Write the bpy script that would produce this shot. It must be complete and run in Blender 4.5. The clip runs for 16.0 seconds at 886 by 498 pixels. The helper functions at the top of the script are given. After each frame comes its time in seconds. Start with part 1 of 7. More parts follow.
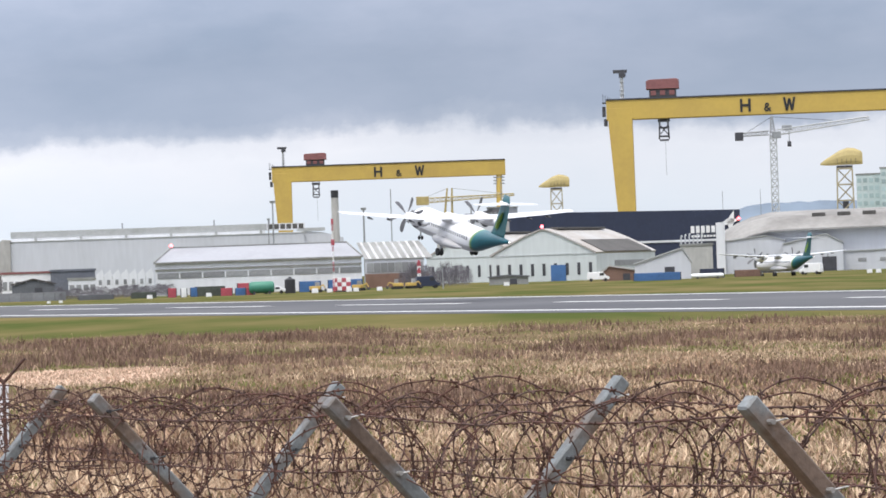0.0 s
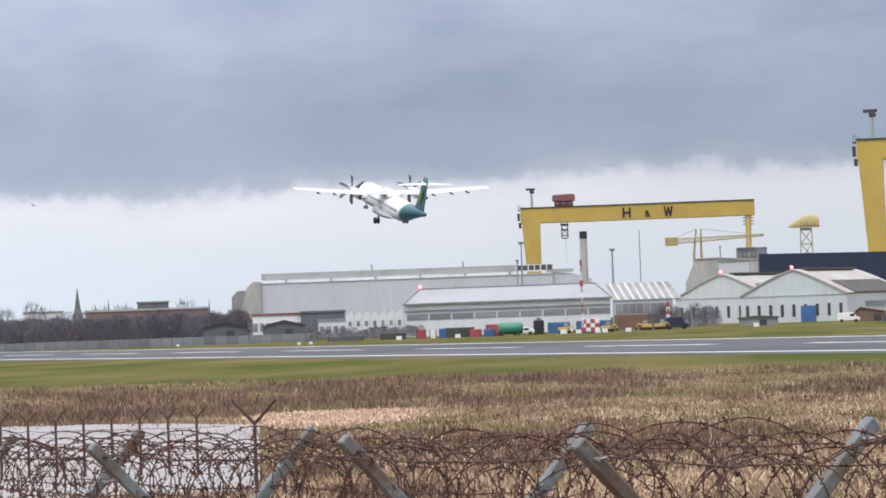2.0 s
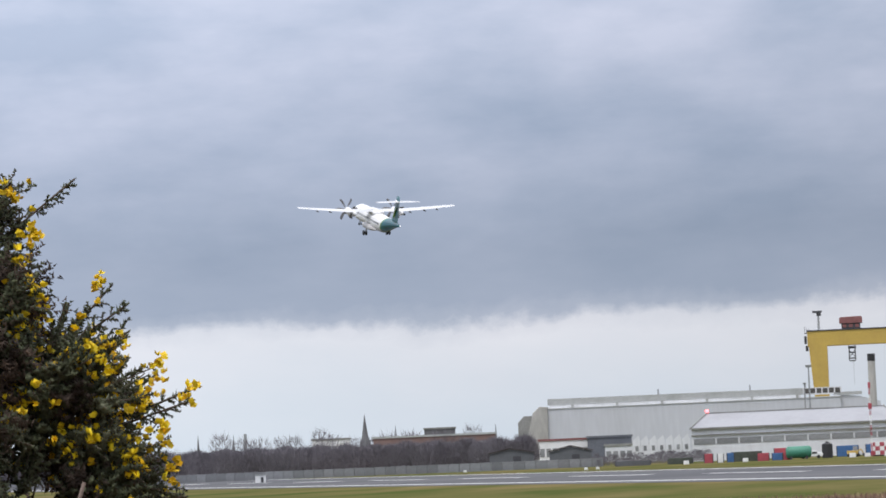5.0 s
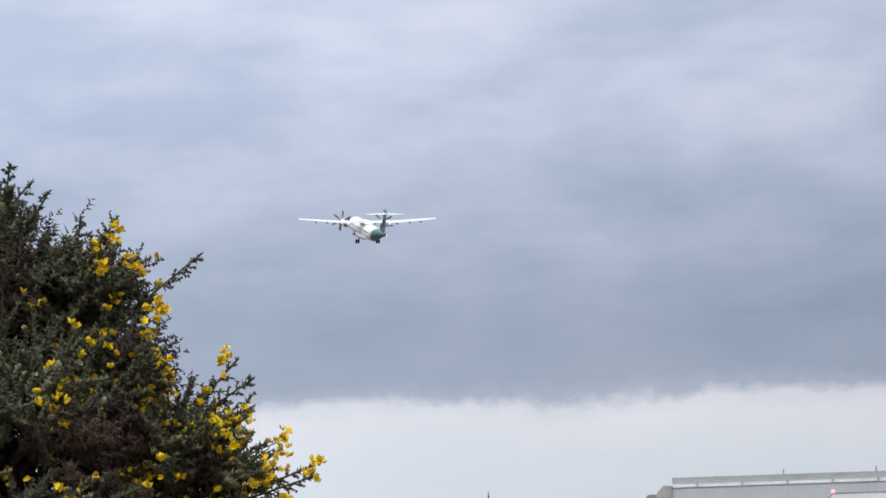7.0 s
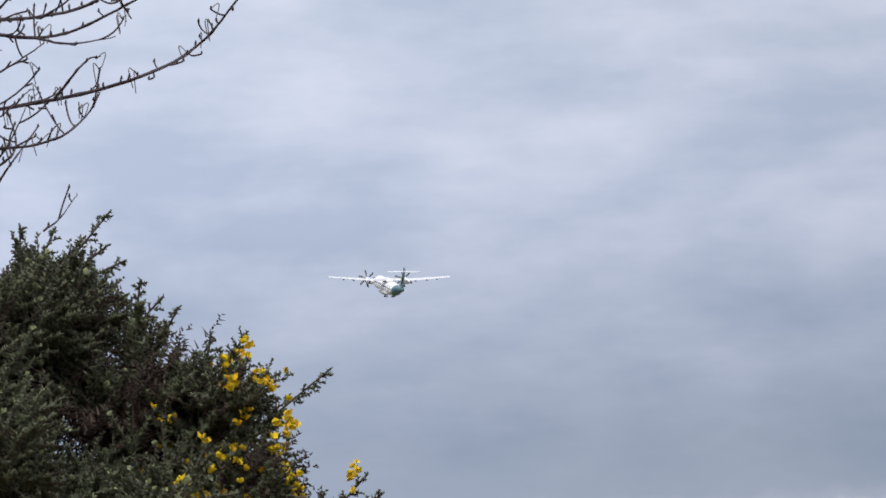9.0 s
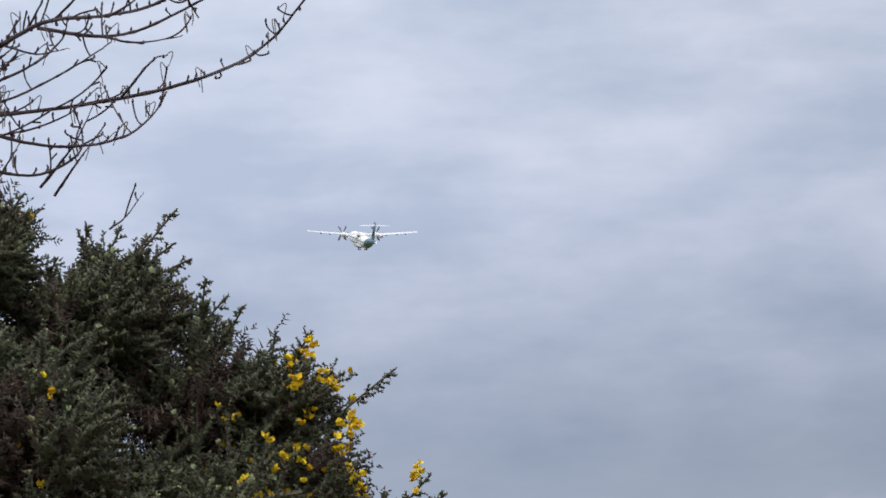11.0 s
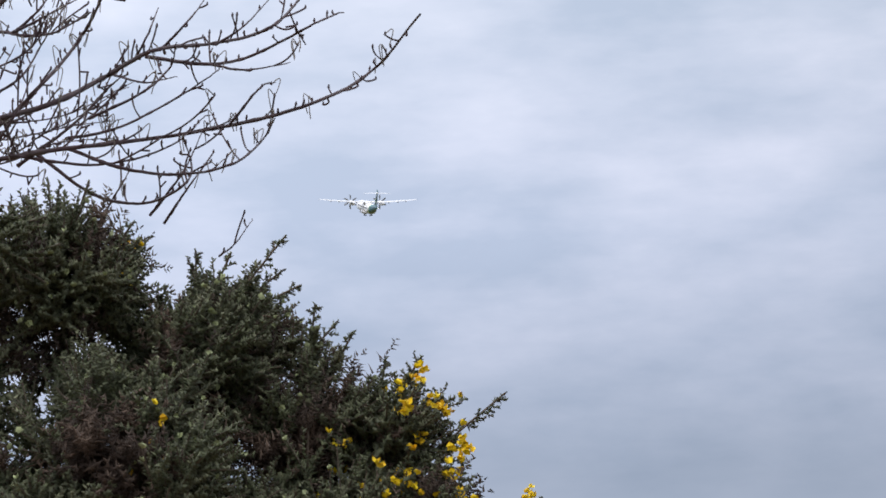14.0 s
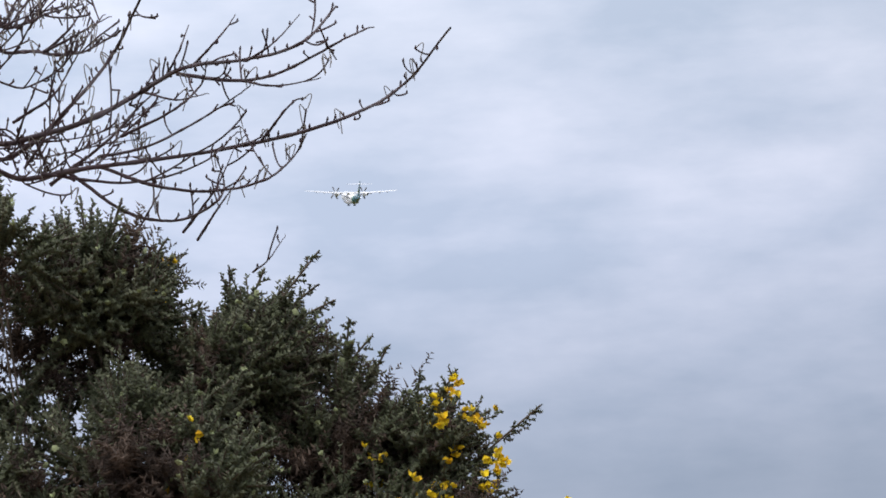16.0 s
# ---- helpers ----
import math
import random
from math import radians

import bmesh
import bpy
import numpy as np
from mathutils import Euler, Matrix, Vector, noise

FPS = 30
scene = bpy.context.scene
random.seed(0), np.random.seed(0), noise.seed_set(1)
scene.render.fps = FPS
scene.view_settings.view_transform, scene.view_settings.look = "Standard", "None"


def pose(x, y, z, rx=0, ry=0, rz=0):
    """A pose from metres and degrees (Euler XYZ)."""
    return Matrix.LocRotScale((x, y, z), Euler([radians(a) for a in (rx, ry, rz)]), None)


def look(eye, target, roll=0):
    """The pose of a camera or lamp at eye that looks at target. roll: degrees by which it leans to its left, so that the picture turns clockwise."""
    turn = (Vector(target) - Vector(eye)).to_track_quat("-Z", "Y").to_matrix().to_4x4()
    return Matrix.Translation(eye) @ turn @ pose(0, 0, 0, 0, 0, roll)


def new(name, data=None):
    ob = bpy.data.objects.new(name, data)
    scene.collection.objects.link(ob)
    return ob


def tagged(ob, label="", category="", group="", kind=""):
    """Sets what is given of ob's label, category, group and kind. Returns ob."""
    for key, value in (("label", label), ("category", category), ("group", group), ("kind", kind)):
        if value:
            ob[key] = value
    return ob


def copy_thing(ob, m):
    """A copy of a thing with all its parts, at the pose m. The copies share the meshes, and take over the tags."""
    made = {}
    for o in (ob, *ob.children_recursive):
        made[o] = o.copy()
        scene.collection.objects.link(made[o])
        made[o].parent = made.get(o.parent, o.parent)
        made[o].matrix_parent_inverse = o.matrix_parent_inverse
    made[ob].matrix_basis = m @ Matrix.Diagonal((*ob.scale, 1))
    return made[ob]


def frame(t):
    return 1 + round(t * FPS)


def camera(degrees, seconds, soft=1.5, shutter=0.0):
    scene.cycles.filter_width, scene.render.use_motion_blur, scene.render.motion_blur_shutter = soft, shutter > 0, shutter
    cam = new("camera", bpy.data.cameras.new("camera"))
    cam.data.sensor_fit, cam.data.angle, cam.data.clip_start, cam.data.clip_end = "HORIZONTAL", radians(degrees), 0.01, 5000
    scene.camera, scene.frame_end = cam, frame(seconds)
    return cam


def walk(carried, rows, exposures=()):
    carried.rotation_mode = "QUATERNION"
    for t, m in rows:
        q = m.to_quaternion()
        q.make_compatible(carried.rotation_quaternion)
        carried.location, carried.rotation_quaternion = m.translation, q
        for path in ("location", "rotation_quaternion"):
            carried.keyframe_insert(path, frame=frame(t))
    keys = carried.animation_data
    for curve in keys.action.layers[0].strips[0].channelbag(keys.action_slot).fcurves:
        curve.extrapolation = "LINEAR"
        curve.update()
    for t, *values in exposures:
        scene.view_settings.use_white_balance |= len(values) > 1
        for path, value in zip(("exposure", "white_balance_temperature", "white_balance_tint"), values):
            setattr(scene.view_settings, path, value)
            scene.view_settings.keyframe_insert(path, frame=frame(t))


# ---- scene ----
EYE_Z = 3.3

# seconds, bearing, tilt and roll of the hand-held camera, in degrees
TURNS = [
    (0.0, -0.000, 0.375, -2.000), (0.5, -1.167, 0.639, -2.019), (1.0, -2.022, 0.845, -1.942),
    (1.5, -2.984, 1.015, -1.942), (2.0, -4.199, 1.223, -2.077), (2.5, -5.631, 1.579, -2.183),
    (3.0, -6.967, 1.979, -2.355), (3.5, -7.863, 2.372, -2.566), (4.0, -8.440, 2.793, -2.678),
    (4.2, -8.541, 2.965, -2.685), (6.3, -10.114, 4.324, -1.828), (6.5, -10.359, 4.468, -1.773),
    (7.0, -11.056, 4.918, -1.845), (7.5, -11.787, 5.420, -2.027), (8.0, -12.374, 6.012, -1.972),
    (8.5, -12.837, 6.508, -1.951), (9.0, -13.197, 6.932, -1.806), (9.5, -13.412, 7.122, -1.632),
    (10.0, -13.728, 7.100, -1.390), (12.3, -15.095, 6.868, -1.104), (12.5, -15.249, 7.026, -1.042),
    (13.0, -15.624, 7.227, -1.211), (13.5, -15.952, 7.381, -1.351), (14.0, -16.166, 7.437, -1.554),
    (14.5, -16.350, 7.538, -1.783), (15.0, -16.499, 7.633, -2.005), (15.5, -16.703, 7.813, -2.156),
    (16.0, -16.728, 7.683, -2.240),
]


def polar(bearing, dist, z=0.0):
    """Plan position from a compass bearing (degrees, clockwise from the y axis) and a distance."""
    a = radians(bearing)
    return Vector((dist * math.sin(a), dist * math.cos(a), z))


def ray(bearing, elev, dist):
    """A point at that bearing, elevation and plan distance from the viewpoint."""
    v = polar(bearing, dist)
    v.z = EYE_Z + dist * math.tan(radians(elev))
    return v


cam = camera(14.98, 16.0, soft=1.7)
walk(cam, [(t, look((0, 0, EYE_Z), ray(b, e, 100.0), r)) for t, b, e, r in TURNS],
     exposures=[(0.0, 0.19), (2.0, 0.0), (3.0, 0.0), (3.5, 0.03), (4.0, -0.09), (7.0, -0.2), (10.0, -0.33), (12.5, -0.2), (16.0, -0.14)])

# ---- world, sun ----
world = bpy.data.worlds.new("overcast_sky")
scene.world = world
world.use_nodes = True


def build_world():
    nt = world.node_tree
    nt.nodes.clear()
    N, Lk = nt.nodes.new, nt.links.new
    tc = N("ShaderNodeTexCoord")
    sep = N("ShaderNodeSeparateXYZ")
    Lk(tc.outputs["Generated"], sep.inputs[0])

    def noise_at(scale, stretch, detail, rough, off):
        mp = N("ShaderNodeMapping")
        mp.inputs["Scale"].default_value = stretch
        mp.inputs["Location"].default_value = off
        Lk(tc.outputs["Generated"], mp.inputs[0])
        n = N("ShaderNodeTexNoise")
        n.inputs["Scale"].default_value = scale
        n.inputs["Detail"].default_value = detail
        n.inputs["Roughness"].default_value = rough
        Lk(mp.outputs[0], n.inputs["Vector"])
        return n.outputs["Fac"]

    def math_node(op, a, b, c=None):
        m = N("ShaderNodeMath")
        m.operation = op
        for i, v in enumerate((a, b, c)):
            if v is None:
                continue
            if isinstance(v, (int, float)):
                m.inputs[i].default_value = v
            else:
                Lk(v, m.inputs[i])
        return m.outputs[0]

    big = noise_at(5.0, (1, 1, 3.0), 4, 0.5, (0.3, 0.1, 0.0))
    lump = noise_at(19.0, (1, 1, 1.5), 9, 0.62, (1.3, 0.7, 0.2))
    wob = math_node("ADD", math_node("MULTIPLY_ADD", big, 0.007, -0.0035), math_node("MULTIPLY_ADD", lump, 0.021, -0.0105))
    frayed = noise_at(75.0, (1, 1, 1.0), 6, 0.6, (0.4, 0.2, 1.1))
    wob = math_node("ADD", wob, math_node("MULTIPLY_ADD", frayed, 0.0075, -0.00375))
    lift = math_node("ADD", sep.outputs["Z"], wob)
    ramp = N("ShaderNodeValToRGB")
    Lk(lift, ramp.inputs[0])
    cr = ramp.color_ramp
    stops = [(0.0, (0.65, 0.735, 0.83)), (0.018, (0.69, 0.75, 0.84)), (0.0382, (0.765, 0.785, 0.86)), (0.0438, (0.355, 0.415, 0.54)),
             (0.062, (0.33, 0.39, 0.515)), (0.095, (0.43, 0.495, 0.64)), (0.135, (0.575, 0.64, 0.80)),
             (0.20, (0.61, 0.68, 0.825)), (0.45, (0.80, 0.86, 1.0)), (1.0, (1.0, 1.0, 1.0))]
    while len(cr.elements) < len(stops):
        cr.elements.new(0.5)
    for e, (p, c) in zip(cr.elements, stops):
        e.position, e.color = p, (*c, 1)

    def span(sock, a, b, c, d):
        r = N("ShaderNodeMapRange")
        for k, v in zip(("From Min", "From Max", "To Min", "To Max"), (a, b, c, d)):
            r.inputs[k].default_value = v
        Lk(sock, r.inputs[0])
        return r.outputs[0]

    # soft banks of paler and darker cloud, faint in the clear strip over the horizon
    bank = noise_at(13.0, (1, 1, 2.3), 5, 0.5, (2.1, 0.4, 0.9))
    wisp = noise_at(42.0, (1, 1, 3.4), 5, 0.55, (0.2, 1.4, 0.5))
    streak = math_node("ADD", math_node("MULTIPLY", bank, 0.8), math_node("MULTIPLY", wisp, 0.2))
    sr = N("ShaderNodeValToRGB")
    Lk(streak, sr.inputs[0])
    sr.color_ramp.elements[0].position, sr.color_ramp.elements[0].color = 0.36, (0.84, 0.87, 0.90, 1)
    sr.color_ramp.elements[1].position, sr.color_ramp.elements[1].color = 0.64, (1.22, 1.16, 1.13, 1)
    mul = N("ShaderNodeMix")
    mul.data_type, mul.blend_type = "RGBA", "MULTIPLY"
    Lk(span(sep.outputs["Z"], 0.030, 0.085, 0.15, 1.0), mul.inputs["Factor"])
    Lk(ramp.outputs[0], mul.inputs[6])
    Lk(sr.outputs[0], mul.inputs[7])
    side = span(sep.outputs["X"], -0.42, 0.0, 1.25, 0.92)
    # clouds brighten towards the zenith
    gain = math_node("MULTIPLY_ADD", math_node("MAXIMUM", math_node("SUBTRACT", sep.outputs["Z"], 0.2), 0.0), 1.5, side)
    bg = N("ShaderNodeBackground")
    Lk(mul.outputs[2], bg.inputs[0])
    Lk(gain, bg.inputs[1])
    sky = N("ShaderNodeTexSky")
    sky.sky_type, sky.sun_disc = "NISHITA", False
    sky.sun_elevation, sky.sun_rotation = radians(60), radians(200)
    thin = N("ShaderNodeBackground")
    Lk(sky.outputs[0], thin.inputs[0])
    thin.inputs[1].default_value = 0.006
    add = N("ShaderNodeAddShader")
    Lk(bg.outputs[0], add.inputs[0])
    Lk(thin.outputs[0], add.inputs[1])
    out = N("ShaderNodeOutputWorld")
    Lk(add.outputs[0], out.inputs[0])


build_world()
sun = new("sun", bpy.data.lights.new("sun", "SUN"))
sun.data.energy, sun.data.angle, sun.data.color = 1.2, radians(14), (1.0, 0.96, 0.9)
sun.matrix_basis = look((0, 0, 500), Vector((0, 0, 500)) - Vector((math.sin(radians(200)) * math.cos(radians(60)), math.cos(radians(200)) * math.cos(radians(60)), math.sin(radians(60)))))


# ---- materials ----
def mat(name, base, rough=0.6, metal=0.0, var=0.12, scale=1.0, bump=0.0, other=None, mix=(0.45, 0.6), stretch=(1, 1, 1), island=0.0, obrand=0.0, spec=0.5):
    """A surface with grain at two scales, and a second colour in patches where other is given."""
    m = bpy.data.materials.new(name)
    m.use_nodes = True
    nt = m.node_tree
    N, Lk = nt.nodes.new, nt.links.new
    b = nt.nodes["Principled BSDF"]
    b.inputs["Roughness"].default_value, b.inputs["Metallic"].default_value = rough, metal
    b.inputs["Specular IOR Level"].default_value = spec
    tc, mp = N("ShaderNodeTexCoord"), N("ShaderNodeMapping")
    mp.inputs["Scale"].default_value = stretch
    Lk(tc.outputs["Object"], mp.inputs[0])
    n1, n2 = N("ShaderNodeTexNoise"), N("ShaderNodeTexNoise")
    for n, s, d in ((n1, scale, 5), (n2, scale * 9, 4)):
        n.inputs["Scale"].default_value, n.inputs["Detail"].default_value = s, d
        Lk(mp.outputs[0], n.inputs["Vector"])
    col = N("ShaderNodeMix")
    col.data_type = "RGBA"
    col.inputs[6].default_value = (*base, 1)
    col.inputs[7].default_value = (*(other or [c * (1 - var) for c in base]), 1)
    r = N("ShaderNodeMapRange")
    r.inputs["From Min"].default_value, r.inputs["From Max"].default_value = mix
    Lk(n1.outputs["Fac"], r.inputs[0])
    Lk(r.outputs[0], col.inputs["Factor"])
    hv = N("ShaderNodeHueSaturation")
    Lk(col.outputs[2], hv.inputs["Color"])
    mr = N("ShaderNodeMapRange")
    mr.inputs["From Min"].default_value, mr.inputs["From Max"].default_value = 0.3, 0.7
    mr.inputs["To Min"].default_value, mr.inputs["To Max"].default_value = 1 - var, 1 + var
    Lk(n2.outputs["Fac"], mr.inputs[0])
    val = mr.outputs[0]
    for on, node, sock in ((island, "ShaderNodeNewGeometry", "Random Per Island"), (obrand, "ShaderNodeObjectInfo", "Random")):
        if on:
            g, k, mu = N(node), N("ShaderNodeMapRange"), N("ShaderNodeMath")
            k.inputs["To Min"].default_value, k.inputs["To Max"].default_value = 1 - on, 1 + on
            mu.operation = "MULTIPLY"
            Lk(g.outputs[sock], k.inputs[0])
            Lk(k.outputs[0], mu.inputs[0])
            Lk(val, mu.inputs[1])
            val = mu.outputs[0]
    Lk(val, hv.inputs["Value"])
    Lk(hv.outputs[0], b.inputs["Base Color"])
    if bump:
        bp = N("ShaderNodeBump")
        bp.inputs["Strength"].default_value, bp.inputs["Distance"].default_value = bump, 0.02
        Lk(n2.outputs["Fac"], bp.inputs["Height"])
        Lk(bp.outputs[0], b.inputs["Normal"])
    return m


def glow(name, colour, strength):
    m = bpy.data.materials.new(name)
    m.use_nodes = True
    b = m.node_tree.nodes["Principled BSDF"]
    b.inputs["Base Color"].default_value = (*colour, 1)
    b.inputs["Emission Color"].default_value = (*colour, 1)
    b.inputs["Emission Strength"].default_value = strength
    return m


M_YELLOW = mat("crane_yellow_paint", (0.55, 0.38, 0.085), 0.55, 0, 0.035, 0.05, other=(0.47, 0.32, 0.08), mix=(0.4, 0.7))
M_YELLOW_PALE = mat("weathered_yellow_paint", (0.43, 0.34, 0.14), 0.6, 0, 0.12, 0.2)
M_BLACK = mat("black_paint", (0.025, 0.025, 0.028), 0.5, 0, 0.1, 1)
M_RED_ROOF = mat("red_oxide_cladding", (0.24, 0.095, 0.095), 0.6, 0, 0.12, 0.3)
M_DARK = mat("dark_steel", (0.07, 0.07, 0.08), 0.55, 0.3, 0.15, 0.6)
M_STEEL = mat("grey_steel", (0.33, 0.34, 0.35), 0.5, 0.4, 0.12, 0.8)
M_PALE_STEEL = mat("pale_galvanised_steel", (0.5, 0.51, 0.52), 0.5, 0.2, 0.1, 0.8)
M_WHITE_CLAD = mat("white_sheet_cladding", (0.68, 0.69, 0.71), 0.5, 0, 0.05, 0.12, stretch=(1, 1, 0.15), other=(0.58, 0.59, 0.60), mix=(0.5, 0.75))
M_ROOF_PALE = mat("pale_weathered_roof_sheeting", (0.36, 0.365, 0.39), 0.75, 0, 0.03, 0.12, other=(0.32, 0.325, 0.345), mix=(0.45, 0.7), spec=0.1)
M_HANGAR = mat("pale_green_grey_cladding", (0.57, 0.605, 0.60), 0.55, 0, 0.05, 0.1, stretch=(1, 1, 0.15), other=(0.49, 0.52, 0.515), mix=(0.45, 0.7))
M_GREY_CLAD = mat("grey_sheet_cladding", (0.55, 0.565, 0.60), 0.55, 0, 0.04, 0.1, stretch=(1, 1, 0.15), other=(0.51, 0.525, 0.555), mix=(0.45, 0.7))
M_ROOF = mat("weathered_grey_roofing", (0.42, 0.43, 0.43), 0.7, 0, 0.08, 0.1, other=(0.34, 0.35, 0.34), mix=(0.45, 0.65))
M_ROOF_DK = mat("dark_fibre_cement_roofing", (0.27, 0.27, 0.26), 0.75, 0, 0.1, 0.15, other=(0.2, 0.2, 0.19))
M_ROOF_TAN = mat("tan_stained_roofing", (0.36, 0.33, 0.30), 0.75, 0, 0.1, 0.1, other=(0.42, 0.41, 0.40), mix=(0.4, 0.65))
M_CONC = mat("stained_concrete", (0.44, 0.43, 0.41), 0.85, 0, 0.1, 0.12, other=(0.31, 0.30, 0.28), mix=(0.42, 0.62), stretch=(1, 1, 0.3))
M_SKYLIGHT = mat("dark_dirty_skylight", (0.10, 0.095, 0.09), 0.7, 0, 0.15, 0.2, spec=0.15)
M_NAVY = mat("navy_sheet_cladding", (0.022, 0.030, 0.062), 0.5, 0, 0.1, 0.1)
M_GLASS = mat("dull_window_glass", (0.25, 0.255, 0.26), 0.3, 0, 0.15, 0.3, obrand=0.25)
M_BLUE = mat("blue_painted_steel", (0.055, 0.14, 0.32), 0.5, 0, 0.12, 0.5)
M_GREEN = mat("green_painted_steel", (0.05, 0.22, 0.15), 0.5, 0, 0.12, 0.5)
M_RED = mat("red_painted_steel", (0.42, 0.075, 0.10), 0.5, 0, 0.12, 0.5)
M_WHITE = mat("white_paint", (0.8, 0.8, 0.8), 0.45, 0, 0.05, 0.6)
M_ORANGE = mat("machine_yellow_paint", (0.56, 0.38, 0.10), 0.5, 0, 0.1, 0.5)
M_BRICK = mat("brown_brickwork", (0.20, 0.12, 0.09), 0.85, 0, 0.15, 0.5)
M_RUBBER = mat("black_rubber", (0.02, 0.02, 0.02), 0.8, 0, 0.1, 3)
M_ASPHALT = mat("runway_asphalt", (0.068, 0.068, 0.075), 0.8, 0, 0.08, 0.02, other=(0.098, 0.098, 0.103), mix=(0.4, 0.65), bump=0.1, spec=0.25)
M_LINE = mat("worn_white_runway_paint", (0.72, 0.72, 0.70), 0.6, 0, 0.08, 0.4, other=(0.5, 0.5, 0.5), mix=(0.55, 0.75))
M_SLAB = mat("pale_concrete_slab", (0.305, 0.285, 0.285), 0.8, 0, 0.1, 0.15, other=(0.25, 0.24, 0.235), mix=(0.45, 0.65))
M_APRON = mat("apron_concrete", (0.36, 0.36, 0.35), 0.85, 0, 0.1, 0.05)
# twig colour lifted towards blue-grey to carry the distance haze
M_TREES = mat("haze_tinted_winter_wood", (0.185, 0.172, 0.192), 0.95, 0, 0.2, 0.1, other=(0.145, 0.135, 0.15), island=0.2, spec=0.0)
# distance haze is mixed into the hill's base colour
M_HILL = mat("haze_tinted_hillside", (0.17, 0.215, 0.27), 0.95, 0, 0.1, 0.003, other=(0.13, 0.165, 0.21))
M_STONE = mat("dark_spire_stone", (0.15, 0.15, 0.16), 0.85, 0, 0.12, 0.2)
M_REDLAMP = glow("red_obstruction_lamp", (1.0, 0.12, 0.14), 6.0)
M_LAMP = glow("white_lamp", (1.0, 0.97, 0.92), 5.0)


# ---- building helpers ----
def box(bm, c, s, rz=0.0, taper=None):
    """A box with centre c and size s; taper: x and y scale of its top."""
    r = Matrix.Rotation(radians(rz), 3, "Z")
    tx, ty = taper or (1, 1)
    v = []
    for z in (-0.5, 0.5):
        kx, ky = (tx, ty) if z > 0 else (1, 1)
        for x, y in ((-0.5, -0.5), (0.5, -0.5), (0.5, 0.5), (-0.5, 0.5)):
            v.append(bm.verts.new(Vector(c) + r @ Vector((x * s[0] * kx, y * s[1] * ky, z * s[2]))))
    for f in ((0, 3, 2, 1), (4, 5, 6, 7), (0, 1, 5, 4), (1, 2, 6, 5), (2, 3, 7, 6), (3, 0, 4, 7)):
        bm.faces.new([v[i] for i in f])
    return v


def rod(bm, p0, p1, r0, r1=None, n=8):
    """A tapered round bar from p0 to p1."""
    p0, p1 = Vector(p0), Vector(p1)
    r1 = r0 if r1 is None else r1
    q = (p1 - p0).to_track_quat("Z", "Y").to_matrix()
    rings = []
    for p, r in ((p0, r0), (p1, r1)):
        rings.append([bm.verts.new(p + q @ Vector((r * math.cos(2 * math.pi * k / n), r * math.sin(2 * math.pi * k / n), 0))) for k in range(n)])
    for k in range(n):
        bm.faces.new((rings[0][k], rings[0][(k + 1) % n], rings[1][(k + 1) % n], rings[1][k]))
    bm.faces.new(rings[0][::-1])
    bm.faces.new(rings[1])


def prism(bm, outline, y0, y1):
    """Extrudes an outline of (x, z) from y0 to y1."""
    a = [bm.verts.new((x, y0, z)) for x, z in outline]
    b = [bm.verts.new((x, y1, z)) for x, z in outline]
    n = len(a)
    bm.faces.new(a)
    bm.faces.new(b[::-1])
    for k in range(n):
        bm.faces.new((a[k], b[k], b[(k + 1) % n], a[(k + 1) % n]))


def loft(bm, rings, close=True):
    """Skins rings of points."""
    vs = [[bm.verts.new(p) for p in r] for r in rings]
    n = len(vs[0])
    for a, b in zip(vs, vs[1:]):
        for k in range(n):
            bm.faces.new((a[k], a[(k + 1) % n], b[(k + 1) % n], b[k]))
    if close:
        bm.faces.new(vs[0][::-1])
        bm.faces.new(vs[-1])


def part(name, bm, material, parent, label="", smooth=False, bevel=0.0, loc=None):
    """Links a bmesh as one mesh object under a thing or a part."""
    bmesh.ops.recalc_face_normals(bm, faces=bm.faces)
    if bevel:
        bmesh.ops.bevel(bm, geom=bm.edges[:], offset=bevel, segments=1, affect="EDGES", clamp_overlap=True)
    me = bpy.data.meshes.new(name)
    bm.to_mesh(me)
    bm.free()
    me.materials.append(material)
    if smooth:
        me.shade_smooth()
    ob = new(name, me)
    if parent is not None:
        ob.parent = parent
    if loc is not None:
        ob.location = loc
    if label:
        ob["label"] = label
    return ob


def shared(name, me, parent, loc, rz=0.0):
    ob = new(name, me)
    ob.parent = parent
    ob.location = loc
    ob.rotation_euler = (0, 0, radians(rz))
    return ob


def box_mesh(name, s, material, bevel=0.0):
    bm = bmesh.new()
    box(bm, (0, 0, 0), s)
    if bevel:
        bmesh.ops.bevel(bm, geom=bm.edges[:], offset=bevel, segments=1, affect="EDGES")
    me = bpy.data.meshes.new(name)
    bm.to_mesh(me)
    bm.free()
    me.materials.append(material)
    return me


def thing(name, label, category, loc, rz=0.0, group="", kind=""):
    ob = tagged(new(name), label, category, group, kind)
    ob.empty_display_size = 0.5
    ob.location = loc
    ob.rotation_euler = (0, 0, radians(rz))
    return ob


